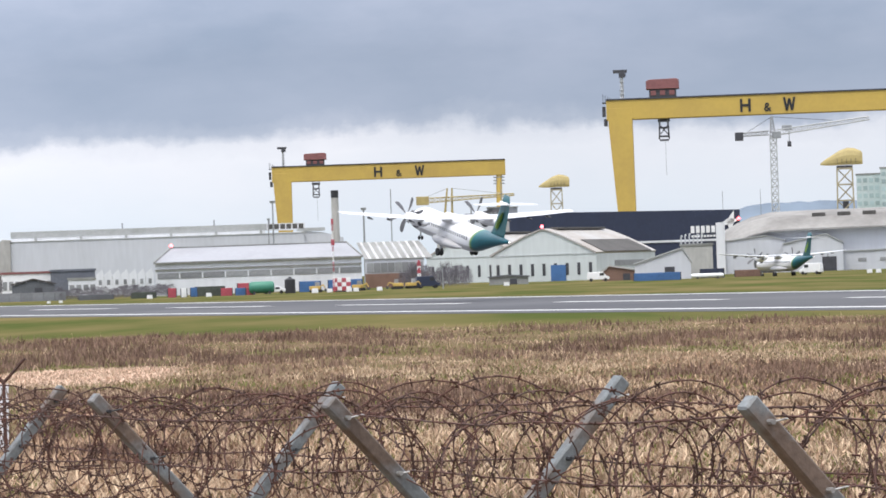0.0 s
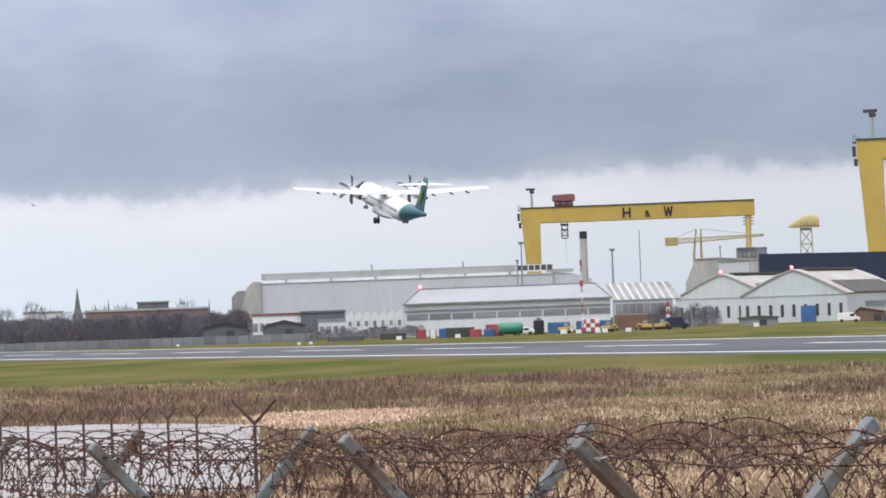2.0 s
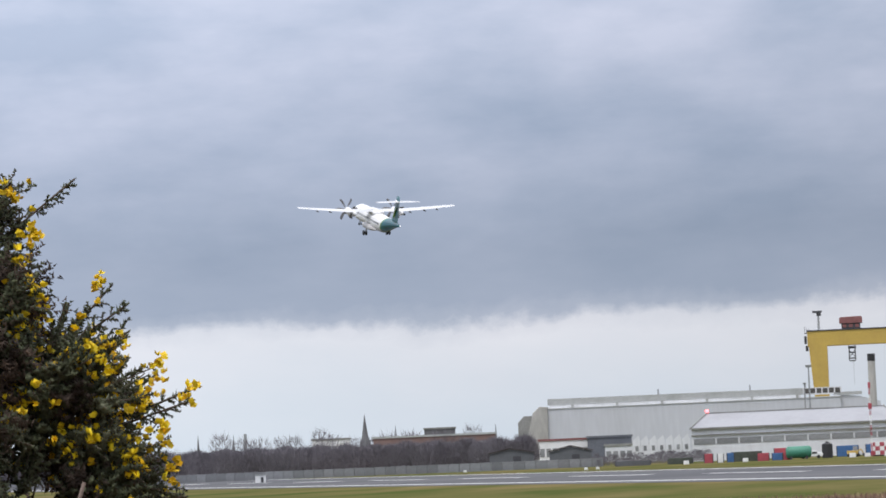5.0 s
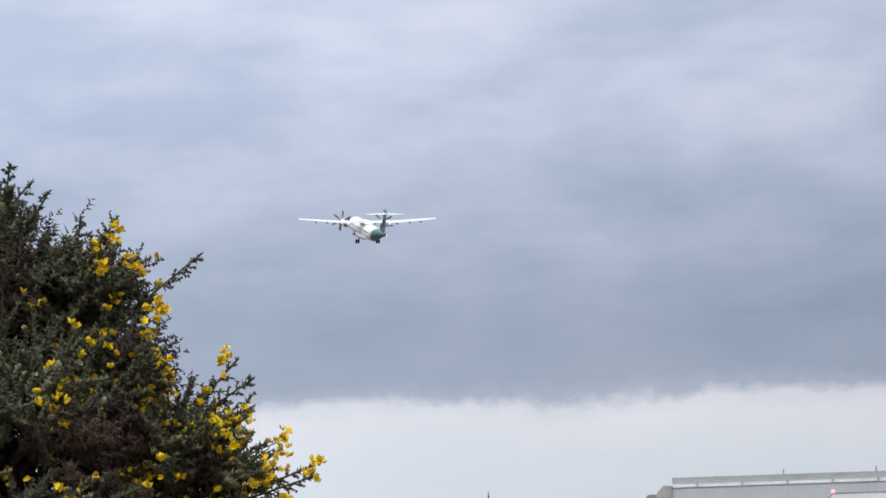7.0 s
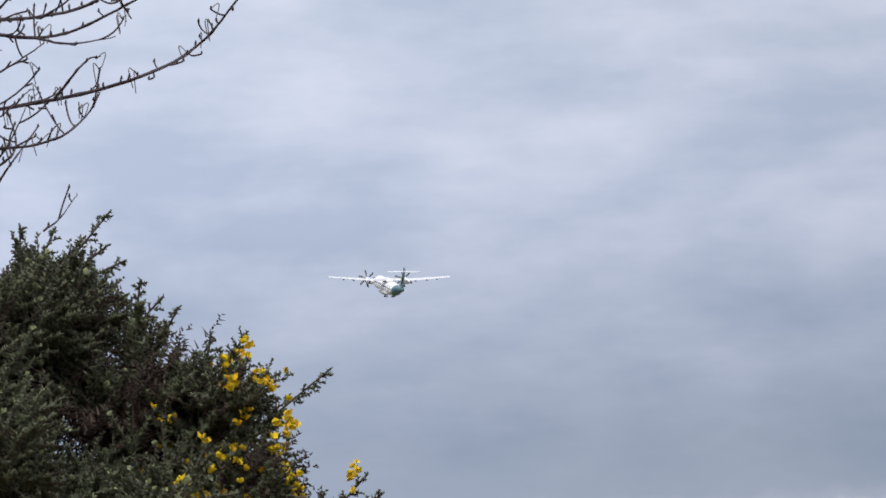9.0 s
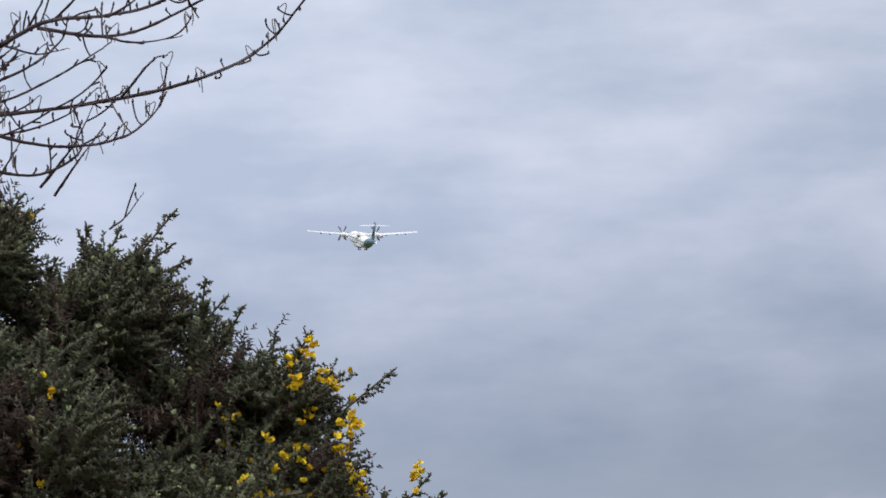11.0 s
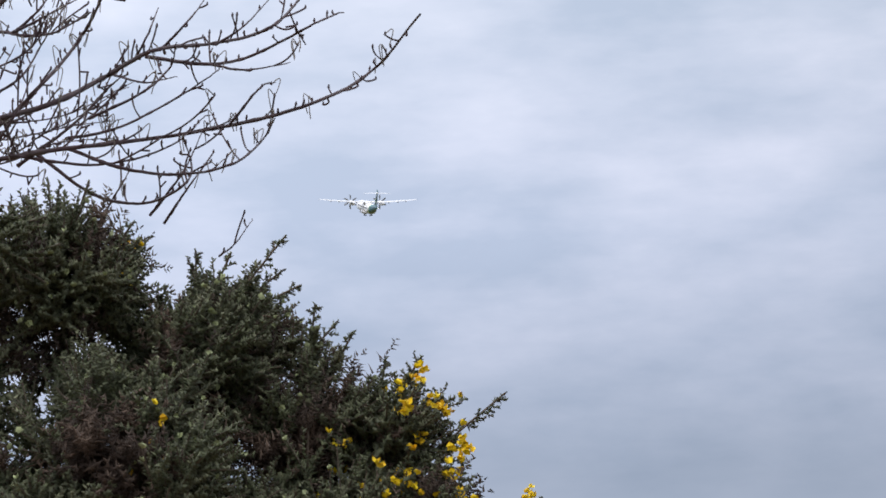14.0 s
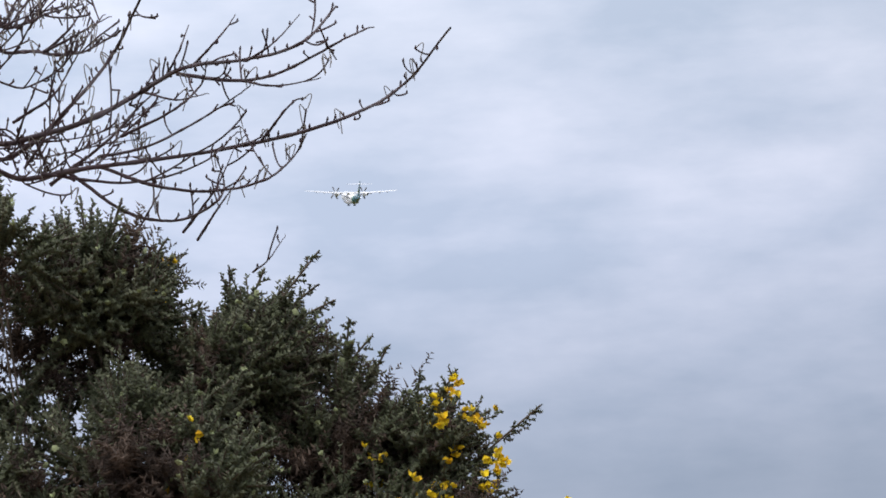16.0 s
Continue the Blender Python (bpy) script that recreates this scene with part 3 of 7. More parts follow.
def assembly_hall():
    """The long grey hall with a lantern roof and a concrete end block."""
    b = -4.8
    D = 1100
    g = thing("assembly_hall", "long pale grey sheeted assembly hall with a lantern roof", "building", polar(b, D), -b)
    xl, xr = -48.2, 47.0
    bm = bmesh.new()
    prism(bm, [(xl, 0), (xr, 0), (xr, 17.5), (xl, 17.5)], 0, 40)
    part("wall", bm, M_GREY_CLAD, g)
    bm = bmesh.new()
    prism(bm, [(xl - 0.3, 17.5), (xr + 0.3, 17.5), (xr + 0.3, 17.75), (xl - 0.3, 17.75)], -0.3, 40)
    part("eave", bm, M_WHITE_CLAD, g, "white eave band")
    bm = bmesh.new()
    box(bm, (-6.6, 4, 19.75), (83, 6, 2.0))
    for k in range(6):
        box(bm, (-40 + 14.6 * k, 0.2, 18.3), (0.8, 1.2, 1.2))
    part("roof", bm, M_ROOF, g, "weathered lantern roof")
    bm = bmesh.new()
    box(bm, (-6.6, 1.0, 18.2), (82, 1.0, 0.9))
    part("clerestory", bm, M_WHITE_CLAD, g)
    bm = bmesh.new()
    box(bm, (41.2, 3.0, 19.6), (12.6, 3.0, 2.3))
    part("roof_light_frame", bm, M_WHITE_CLAD, g, "white framed rooflight box")
    panes(g, 35.2, 47.2, 19.7, 1.6, 6, 1.46, 0.45, "roof_light", M_SKYLIGHT)
    bm = bmesh.new()
    box(bm, (49.5, 4.0, 18.5), (9.0, 5.0, 1.0))
    part("roof_step", bm, M_ROOF, g)
    bm = bmesh.new()
    prism(bm, [(xr, 0), (xr + 13, 0), (xr + 13, 15.5), (xr + 6, 17.5), (xr, 18.0)], 2, 30)
    part("end_bay", bm, M_GREY_CLAD, g)
    bm = bmesh.new()
    prism(bm, [(xl - 6.2, 0), (xl, 0), (xl, 18.2), (xl - 2.6, 18.4), (xl - 4.8, 16.4), (xl - 6.6, 9.0)], -1, 26)
    part("concrete_end", bm, M_CONC, g, "stained concrete end block with sloping shoulder", bevel=0.15)
    bm = bmesh.new()
    prism(bm, [(xl - 10.2, 0), (xl - 5.6, 0), (xl - 5.6, 15.6), (xl - 8.2, 15.6), (xl - 10.2, 13.5)], 8, 24)
    part("concrete_stair_tower", bm, M_ROOF_DK, g, "dark concrete stair tower")
    for x in (-12, 18, 36):
        bm = bmesh.new()
        rod(bm, (x, 8, 20), (x, 8, 22.6), 0.25, None, 6)
        part("roof_vent", bm, M_STEEL, g)


def long_shed():
    """The white two-tier shed with a window band."""
    b, D = -3.14, 740
    g = thing("maintenance_shed", "long white sheeted shed with a grey window band", "building", polar(b, D), -b)
    w = 22.6
    bm = bmesh.new()
    prism(bm, [(-w, 0), (w, 0), (w, 7.2), (-w, 7.2)], 0, 22)
    part("wall", bm, M_WHITE_CLAD, g)
    bm = bmesh.new()
    loft(bm, [[(-w - 0.3, -0.3, 7.2), (w + 0.3, -0.3, 7.2), (w + 0.3, 22.3, 7.2), (-w - 0.3, 22.3, 7.2)],
              [(-w + 3.4, 9, 10.5), (w - 3.0, 9, 10.5), (w - 3.0, 14, 10.5), (-w + 3.4, 14, 10.5)]])
    part("roof", bm, M_ROOF_PALE, g, "pale sheeted hipped roof")
    bm = bmesh.new()
    box(bm, (0, -0.35, 7.15), (2 * w + 0.8, 0.7, 0.35))
    box(bm, (0, -0.2, 5.7), (2 * w, 0.4, 0.25))
    box(bm, (0, 9, 10.55), (2 * w - 6.2, 0.7, 0.22))
    rod(bm, (-w - 0.2, -0.4, 7.3), (-w + 3.4, 9, 10.6), 0.16)
    rod(bm, (w + 0.2, -0.4, 7.3), (w - 3.0, 9, 10.6), 0.16)
    part("gutter", bm, M_ROOF_DK, g, "dark gutter and ridge flashing")
    for k in range(9):
        x0 = -w + 0.4 + k * 5.0
        panes(g, x0, x0 + 4.75, 4.3, 1.25, 1, -0.05, 0.1)
    bm = bmesh.new()
    seams(bm, -w, w, 2.5, 0.1, 3.4, -0.03)
    seams(bm, -w, w, 2.5, 5.1, 7.0, -0.03)
    part("cladding_rib", bm, M_WHITE_CLAD, g)["kind"] = "stuff"
    bm = bmesh.new()
    bmesh.ops.create_icosphere(bm, subdivisions=2, radius=0.40, matrix=Matrix.Translation((-w + 3.4, 8.9, 11.0)))
    part("obstruction_lamp", bm, M_REDLAMP, g, "glowing red obstruction lamp")


def striped_shed():
    b, D = -0.83, 775
    g = thing("workshop", "low workshop with a striped rooflight roof and brick base", "building", polar(b, D), -b)
    w = 6.8
    bm = bmesh.new()
    prism(bm, [(-w, 0), (w + 1, 0), (w + 1, 3.2), (-w, 3.2)], 0, 20)
    part("brick_base", bm, M_BRICK, g, "brown brick base")
    bm = bmesh.new()
    prism(bm, [(-w, 3.2), (w, 3.2), (w, 6.6), (-w, 6.6)], 0.1, 20)
    part("wall", bm, M_GREY_CLAD, g)
    panes(g, -w + 0.3, w - 0.3, 4.6, 2.2, 8, 0.0)
    bm = bmesh.new()
    loft(bm, [[(-w, -0.3, 6.6), (w + 2, -0.3, 6.6), (w + 2, 20, 6.6), (-w, 20, 6.6)], [(-w - 2, 9, 10.6), (w - 1, 9, 10.6), (w - 1, 11, 10.6), (-w - 2, 11, 10.6)]])
    part("roof", bm, M_ROOF_DK, g)
    bm = bmesh.new()
    for k in range(8):
        x = -w + 0.9 + k * 1.75
        a, c = Vector((x, -0.3, 6.66)), Vector((x - 2.2, 9, 10.68))
        v = [bm.verts.new(p) for p in (a, a + Vector((0.7, 0, 0)), c + Vector((0.6, 0, 0)), c)]
        bm.faces.new(v)
        bmesh.ops.solidify(bm, geom=bm.faces[-1:], thickness=0.05)
    part("rooflight", bm, M_WHITE, g, "white translucent rooflight strips")


def barrel_hangar(bearing, dist, half, eave, rise, length, turn, label, door=True):
    """A hangar with a low bowed gable roof; its gable faces -y."""
    g = thing("hangar", label, "hangar", polar(bearing, dist), -bearing + turn, "gabled hangars")
    n = 14
    arc = [(half * (2 * k / n - 1), eave + rise * (1 - abs(2 * k / n - 1) ** 1.22)) for k in range(n + 1)]
    bm = bmesh.new()
    prism(bm, [(-half, 0), (half, 0)] + arc[::-1], 0, length)
    part("wall", bm, M_HANGAR, g)
    bm = bmesh.new()
    out = [(x * 1.02, z + 0.35) for x, z in arc]
    prism(bm, [(x * 1.0, z + 0.02) for x, z in arc] + out[::-1], -0.35, length + 0.3)
    part("roof", bm, M_ROOF_TAN, g, "low bowed roof of stained sheeting")
    m = int(half * 2 / 3.0)
    me = box_mesh("window_slit", (0.75, 0.12, eave * 0.46), M_DARK)
    for k in range(m):
        shared("window_slit", me, g, (-half + 1.8 + k * (2 * half - 3.4) / max(m - 1, 1), -0.06, eave * 0.45))
    if door:
        bm = bmesh.new()
        box(bm, (half * 0.28, -0.1, 1.9), (3.9, 0.2, 3.8))
        part("door", bm, M_BLUE, g, "blue sliding door")
    bm = bmesh.new()
    box(bm, (0, -0.12, eave + 0.1), (2 * half, 0.1, 0.18))
    part("eave_trim", bm, M_PALE_STEEL, g)
    bm = bmesh.new()
    prism(bm, [(x * 1.012, z + 0.30) for x, z in arc[11:15]] + [(x * 1.03, z + 0.52) for x, z in arc[11:15]][::-1], 4, length - 3)
    part("skylight", bm, M_SKYLIGHT, g, "dark band of skylights")
    # ridge glazing and a flush vent strip behind the gable
    bm = bmesh.new()
    box(bm, (1.1, length * 0.52, eave + rise + 0.35), (2.0, length * 0.8, 0.5))
    part("ridge_glazing", bm, M_SKYLIGHT, g, "dark glazing along the ridge", bevel=0.05)
    bm = bmesh.new()
    box(bm, (half + 0.05, length * 0.55, eave * 0.62), (0.16, length * 0.5, 1.3))
    part("side_window_band", bm, M_GLASS, g)
    bm = bmesh.new()
    bmesh.ops.create_icosphere(bm, subdivisions=2, radius=0.42, matrix=Matrix.Translation((0, -0.2, eave + rise + 0.8)))
    part("obstruction_lamp", bm, M_REDLAMP, g, "glowing red obstruction lamp")
    return g


def navy_building():
    b, D = 3.1, 1250
    g = thing("factory", "long navy blue sheeted factory with white signs", "building", polar(b, D), -b + 1)
    w = 42.6
    bm = bmesh.new()
    prism(bm, [(-w, 0), (w, 0), (w, 22.3), (-w, 23.8)], 0, 50)
    part("wall", bm, M_NAVY, g)
    bm = bmesh.new()
    box(bm, (0, -0.2, 11.4), (2 * w, 0.3, 0.8))
    part("sill_band", bm, M_WHITE_CLAD, g, "pale band along the foot of the wall")
    bm = bmesh.new()
    seams(bm, -w, w, 4.3, 12, 22.2, -0.05)
    part("cladding_rib", bm, M_NAVY, g)["kind"] = "stuff"
    bm = bmesh.new()
    for k in range(6):
        box(bm, (25.0 + k * 1.9, -0.2, 15.4), (1.35, 0.2, 2.6 if k < 4 else 2.4))
    for k in range(9):
        box(bm, (24.9 + k * 1.15, -0.2, 12.9), (0.8, 0.2, 0.8))
    part("sign_bar", bm, M_WHITE, g, "white sign bars")
    bm = bmesh.new()
    for tip, wide in (((34.8, 16.8), 1.5), ((40.4, 22.0), 1.4), ((42.5, 18.6), 1.1), ((38.8, 13.8), 1.4)):
        a, c = Vector((tip[0], -0.42, tip[1])), Vector((39.1, -0.42, 18.1))
        side = (c - a).normalized().cross(Vector((0, 1, 0))) * wide
        front = [bm.verts.new(q) for q in (a, c + side, c - side)]
        back = [bm.verts.new(q.co + Vector((0, 0.3, 0))) for q in front]
        bm.faces.new(front)
        bm.faces.new(back[::-1])
        for k in range(3):
            bm.faces.new((front[k], back[k], back[(k + 1) % 3], front[(k + 1) % 3]))
    part("star_sign", bm, M_WHITE, g, "white four-pointed star")
    bm = bmesh.new()
    bmesh.ops.create_icosphere(bm, subdivisions=2, radius=0.6, matrix=Matrix.Translation((w - 0.5, -0.5, 19.0)))
    part("obstruction_lamp", bm, M_REDLAMP, g, "glowing red obstruction lamp")


M_ROOFSTAIN = mat("stained_concrete_roofing", (0.31, 0.30, 0.285), 0.85, 0, 0.08, 0.08, other=(0.225, 0.215, 0.205), mix=(0.42, 0.62), spec=0.1)


def great_hangar():
    """The large grey hangar with a curved roof and low offices before it."""
    b, D = 6.9, 860
    g = thing("hangar", "large grey hangar with a broad curved roof and gabled offices", "hangar", polar(b, D), -b)
    n = 12
    arc = [(-34.5 + 80 * (k / n) ** 2, 8.6 + 5.4 * (1 - (1 - min(1.0, (k / n) ** 2 * 5)) ** 2) + 0.6 * k / n) for k in range(n + 1)]
    bm = bmesh.new()
    prism(bm, [(-34.5, 0), (45.5, 0)] + [(x, z - 2.6) for x, z in arc[::-1]], 14, 50)
    part("wall", bm, M_GREY_CLAD, g)
    bm = bmesh.new()
    rings = []
    for y, dz in ((11.0, -3.4), (18, 0.0), (30, 1.5), (50, 1.0)):
        rings.append([(x, y, z + dz + 0.1) for x, z in arc] + [(x, y, z + dz - 0.3) for x, z in arc[::-1]])
    loft(bm, rings)
    part("roof", bm, M_ROOFSTAIN, g, "stained grey curved roof")
    me = box_mesh("roof_vent", (3.4, 1.6, 1.1), M_SKYLIGHT, 0.08)
    for k in range(7):
        shared("roof_vent", me, g, (-8 + 6.5 * k, 18, 14.5 + 0.05 * k))
    for x0, x1, ridge, eave, y in ((-33.5, -17.0, 9.3, 8.0, 0), (-17.0, -2.0, 9.2, 7.0, -4), (-2.0, 46.0, 5.4, 4.6, 2)):
        bm = bmesh.new()
        prism(bm, [(x0, 0), (x1, 0), (x1, eave), (x0 + (x1 - x0) * 0.72, ridge), (x0, eave)], y, 14)
        part("office_wall", bm, M_GREY_CLAD, g)
        bm = bmesh.new()
        prism(bm, [(x0 - 0.2, eave + 0.05), (x0 + (x1 - x0) * 0.72, ridge + 0.05), (x1 + 0.2, eave + 0.05), (x1 + 0.2, eave + 0.3), (x0 + (x1 - x0) * 0.72, ridge + 0.3), (x0 - 0.2, eave + 0.3)], y - 0.4, 14)
        part("office_roof", bm, M_ROOF, g)
        panes(g, x0 + 2, x1 - 2, eave * 0.55, 0.9, max(3, int((x1 - x0) / 6)), y - 0.05, 3.4)
        bm = bmesh.new()
        box(bm, ((x0 + x1) / 2 + 4, y - 0.06, 1.8), (3.6, 0.14, 3.6))
        part("roller_door", bm, M_BLUE if x0 > -9 else M_DARK, g)
    bm = bmesh.new()
    box(bm, (-32.8, -0.8, 6.6), (2.2, 2.4, 13.2))
    part("stair_tower", bm, M_WHITE_CLAD, g, "white stair tower")


def gable_shed(bearing, dist, w, eave, ridge, depth, wall, roof, label, peak=0.5, turn=0.0):
    g = thing("shed", label, "shed", polar(bearing, dist), -bearing + turn, "small airfield sheds")
    bm = bmesh.new()
    prism(bm, [(-w / 2, 0), (w / 2, 0), (w / 2, eave), (-w / 2 + w * peak, ridge), (-w / 2, eave)], 0, depth)
    part("wall", bm, wall, g)
    bm = bmesh.new()
    px = -w / 2 + w * peak
    prism(bm, [(-w / 2 - 0.3, eave), (px, ridge + 0.02), (w / 2 + 0.3, eave), (w / 2 + 0.3, eave + 0.25), (px, ridge + 0.3), (-w / 2 - 0.3, eave + 0.25)], -0.4, depth + 0.3)
    part("roof", bm, roof, g)
    bm = bmesh.new()
    box(bm, (w * 0.12, -0.06, min(1.5, eave * 0.4)), (w * 0.18, 0.14, min(3.0, eave * 0.8)))
    part("door", bm, M_DARK, g)
    return g


assembly_hall()
long_shed()
striped_shed()
barrel_hangar(0.50, 880, 13.4, 6.6, 6.0, 36, -25, "pale green-grey gabled hangar beside the workshops", False)
barrel_hangar(1.70, 800, 13.8, 6.2, 6.0, 35, -25, "pale green-grey gabled hangar with a blue door")


def concrete_annexe():
    """The tall stained block against the end of the navy factory."""
    g = thing("annexe", "tall pale stained concrete annexe beside the navy factory", "building", polar(0.52, 1180), -0.52)
    bm = bmesh.new()
    prism(bm, [(-12.8, 0), (12.6, 0), (12.6, 20.6), (-2.0, 21.6), (-9.4, 21.4), (-12.8, 13.5)], 0, 30)
    part("wall", bm, M_CONC, g, bevel=0.15)
    bm = bmesh.new()
    prism(bm, [(-9.6, 21.45), (-2.0, 21.65), (12.8, 20.65), (12.8, 21.1), (-2.0, 22.1), (-9.6, 21.9)], -0.3, 30.3)
    part("roof", bm, M_ROOF_TAN, g, "weathered sheet roof")
    bm = bmesh.new()
    seams(bm, -9.0, 12.0, 4.2, 1.0, 20.2, -0.05, 0.12, 0.25)
    part("cladding_rib", bm, M_CONC, g)["kind"] = "stuff"


concrete_annexe()
navy_building()
great_hangar()
gable_shed(3.72, 690, 11.5, 3.2, 6.2, 14, M_GREY_CLAD, M_ROOF, "small grey shed with a lopsided gable", 0.85)
gable_shed(1.10, 705, 8.2, 1.5, 1.8, 6, M_ROOF_DK, M_HUT, "long low dark shed before the hangar", 0.5)
gable_shed(3.02, 714, 8.4, 1.8, 3.0, 6, M_BRICK, M_ROOF_TAN, "low brick lean-to with a stained roof beside the hangar", 0.2)
gable_shed(-7.95, 790, 10.4, 3.5, 4.5, 10, M_HUT, M_HUTROOF, "dark grey roofed hut by the perimeter fence", 0.45)
gable_shed(-6.95, 785, 9.8, 3.4, 4.6, 10, M_HUT, M_HUTROOF, "low dark grey hut by the perimeter fence", 0.5)


# ---- the airliners ----
def livery(name):
    """White paint with a teal tail cone bounded by a slanting lime line."""
    m = mat(name, (0.80, 0.80, 0.81), 0.32, 0, 0.03, 0.4)
    nt = m.node_tree
    N, Lk = nt.nodes.new, nt.links.new
    b = nt.nodes["Principled BSDF"]
    base = b.inputs["Base Color"].links[0].from_socket
    tc, sep = N("ShaderNodeTexCoord"), N("ShaderNodeSeparateXYZ")
    Lk(tc.outputs["Object"], sep.inputs[0])
    k = N("ShaderNodeMath")
    k.operation = "MULTIPLY_ADD"
    Lk(sep.outputs["Z"], k.inputs[0])
    k.inputs[1].default_value = 0.6
    Lk(sep.outputs["Y"], k.inputs[2])
    r = N("ShaderNodeMapRange")
    r.inputs["From Min"].default_value, r.inputs["From Max"].default_value = -8.4, -6.0
    Lk(k.outputs[0], r.inputs[0])
    ramp = N("ShaderNodeValToRGB")
    Lk(r.outputs[0], ramp.inputs[0])
    e = ramp.color_ramp.elements
    e[0].position, e[0].color = 0.0, (0.002, 0.105, 0.135, 1)
    e[1].position, e[1].color = 1.0, (1, 1, 1, 1)
    for p, c in ((0.55, (0.008, 0.16, 0.18, 1)), (0.70, (0.25, 0.40, 0.06, 1)), (0.80, (1, 1, 1, 1))):
        q = e.new(p)
        q.color = c
    mul = N("ShaderNodeMix")
    mul.data_type, mul.blend_type = "RGBA", "MULTIPLY"
    mul.inputs["Factor"].default_value = 1
    Lk(base, mul.inputs[6])
    Lk(ramp.outputs[0], mul.inputs[7])
    # colour value drops to 0.62 below the cabin floor line
    low = N("ShaderNodeMapRange")
    low.inputs["From Min"].default_value, low.inputs["From Max"].default_value = -0.62, -0.52
    low.inputs["To Min"].default_value, low.inputs["To Max"].default_value = 0.62, 1.0
    Lk(sep.outputs["Z"], low.inputs[0])
    hv = N("ShaderNodeHueSaturation")
    Lk(mul.outputs[2], hv.inputs["Color"])
    Lk(low.outputs[0], hv.inputs["Value"])
    Lk(hv.outputs[0], b.inputs["Base Color"])
    return m


M_LIVERY = livery("white_and_teal_airframe_paint")
M_WINGPAINT = mat("pale_grey_white_wing_paint", (0.60, 0.61, 0.63), 0.5, 0, 0.04, 0.5)
M_CABIN = mat("grey_cabin_glazing", (0.20, 0.21, 0.22), 0.25, 0, 0.1, 1.0)
M_AIRWHITE = mat("white_airframe_paint", (0.76, 0.76, 0.77), 0.4, 0, 0.03, 0.5)
M_BELLY = mat("pale_grey_belly_paint", (0.50, 0.49, 0.49), 0.35, 0, 0.06, 0.5)
M_TEAL = mat("teal_tail_paint", (0.004, 0.095, 0.11), 0.32, 0, 0.08, 0.6)
M_LIME = mat("lime_green_paint", (0.25, 0.42, 0.05), 0.4, 0, 0.05, 1)
M_BLADE = mat("grey_propeller_composite", (0.17, 0.17, 0.18), 0.45, 0, 0.1, 2)


def aerofoil(chord, thick, n=9):
    """Points (along the chord from the leading edge back, up) round a wing section."""
    up = []
    for k in range(n + 1):
        x = 0.5 * (1 - math.cos(math.pi * k / n))
        t = 5 * thick * (0.2969 * math.sqrt(x) - 0.126 * x - 0.3516 * x * x + 0.2843 * x ** 3 - 0.1015 * x ** 4)
        up.append((x * chord, t * chord))
    return [(x, z + 0.015 * chord) for x, z in up] + [(x, -0.7 * z + 0.015 * chord) for x, z in up[-2:0:-1]]


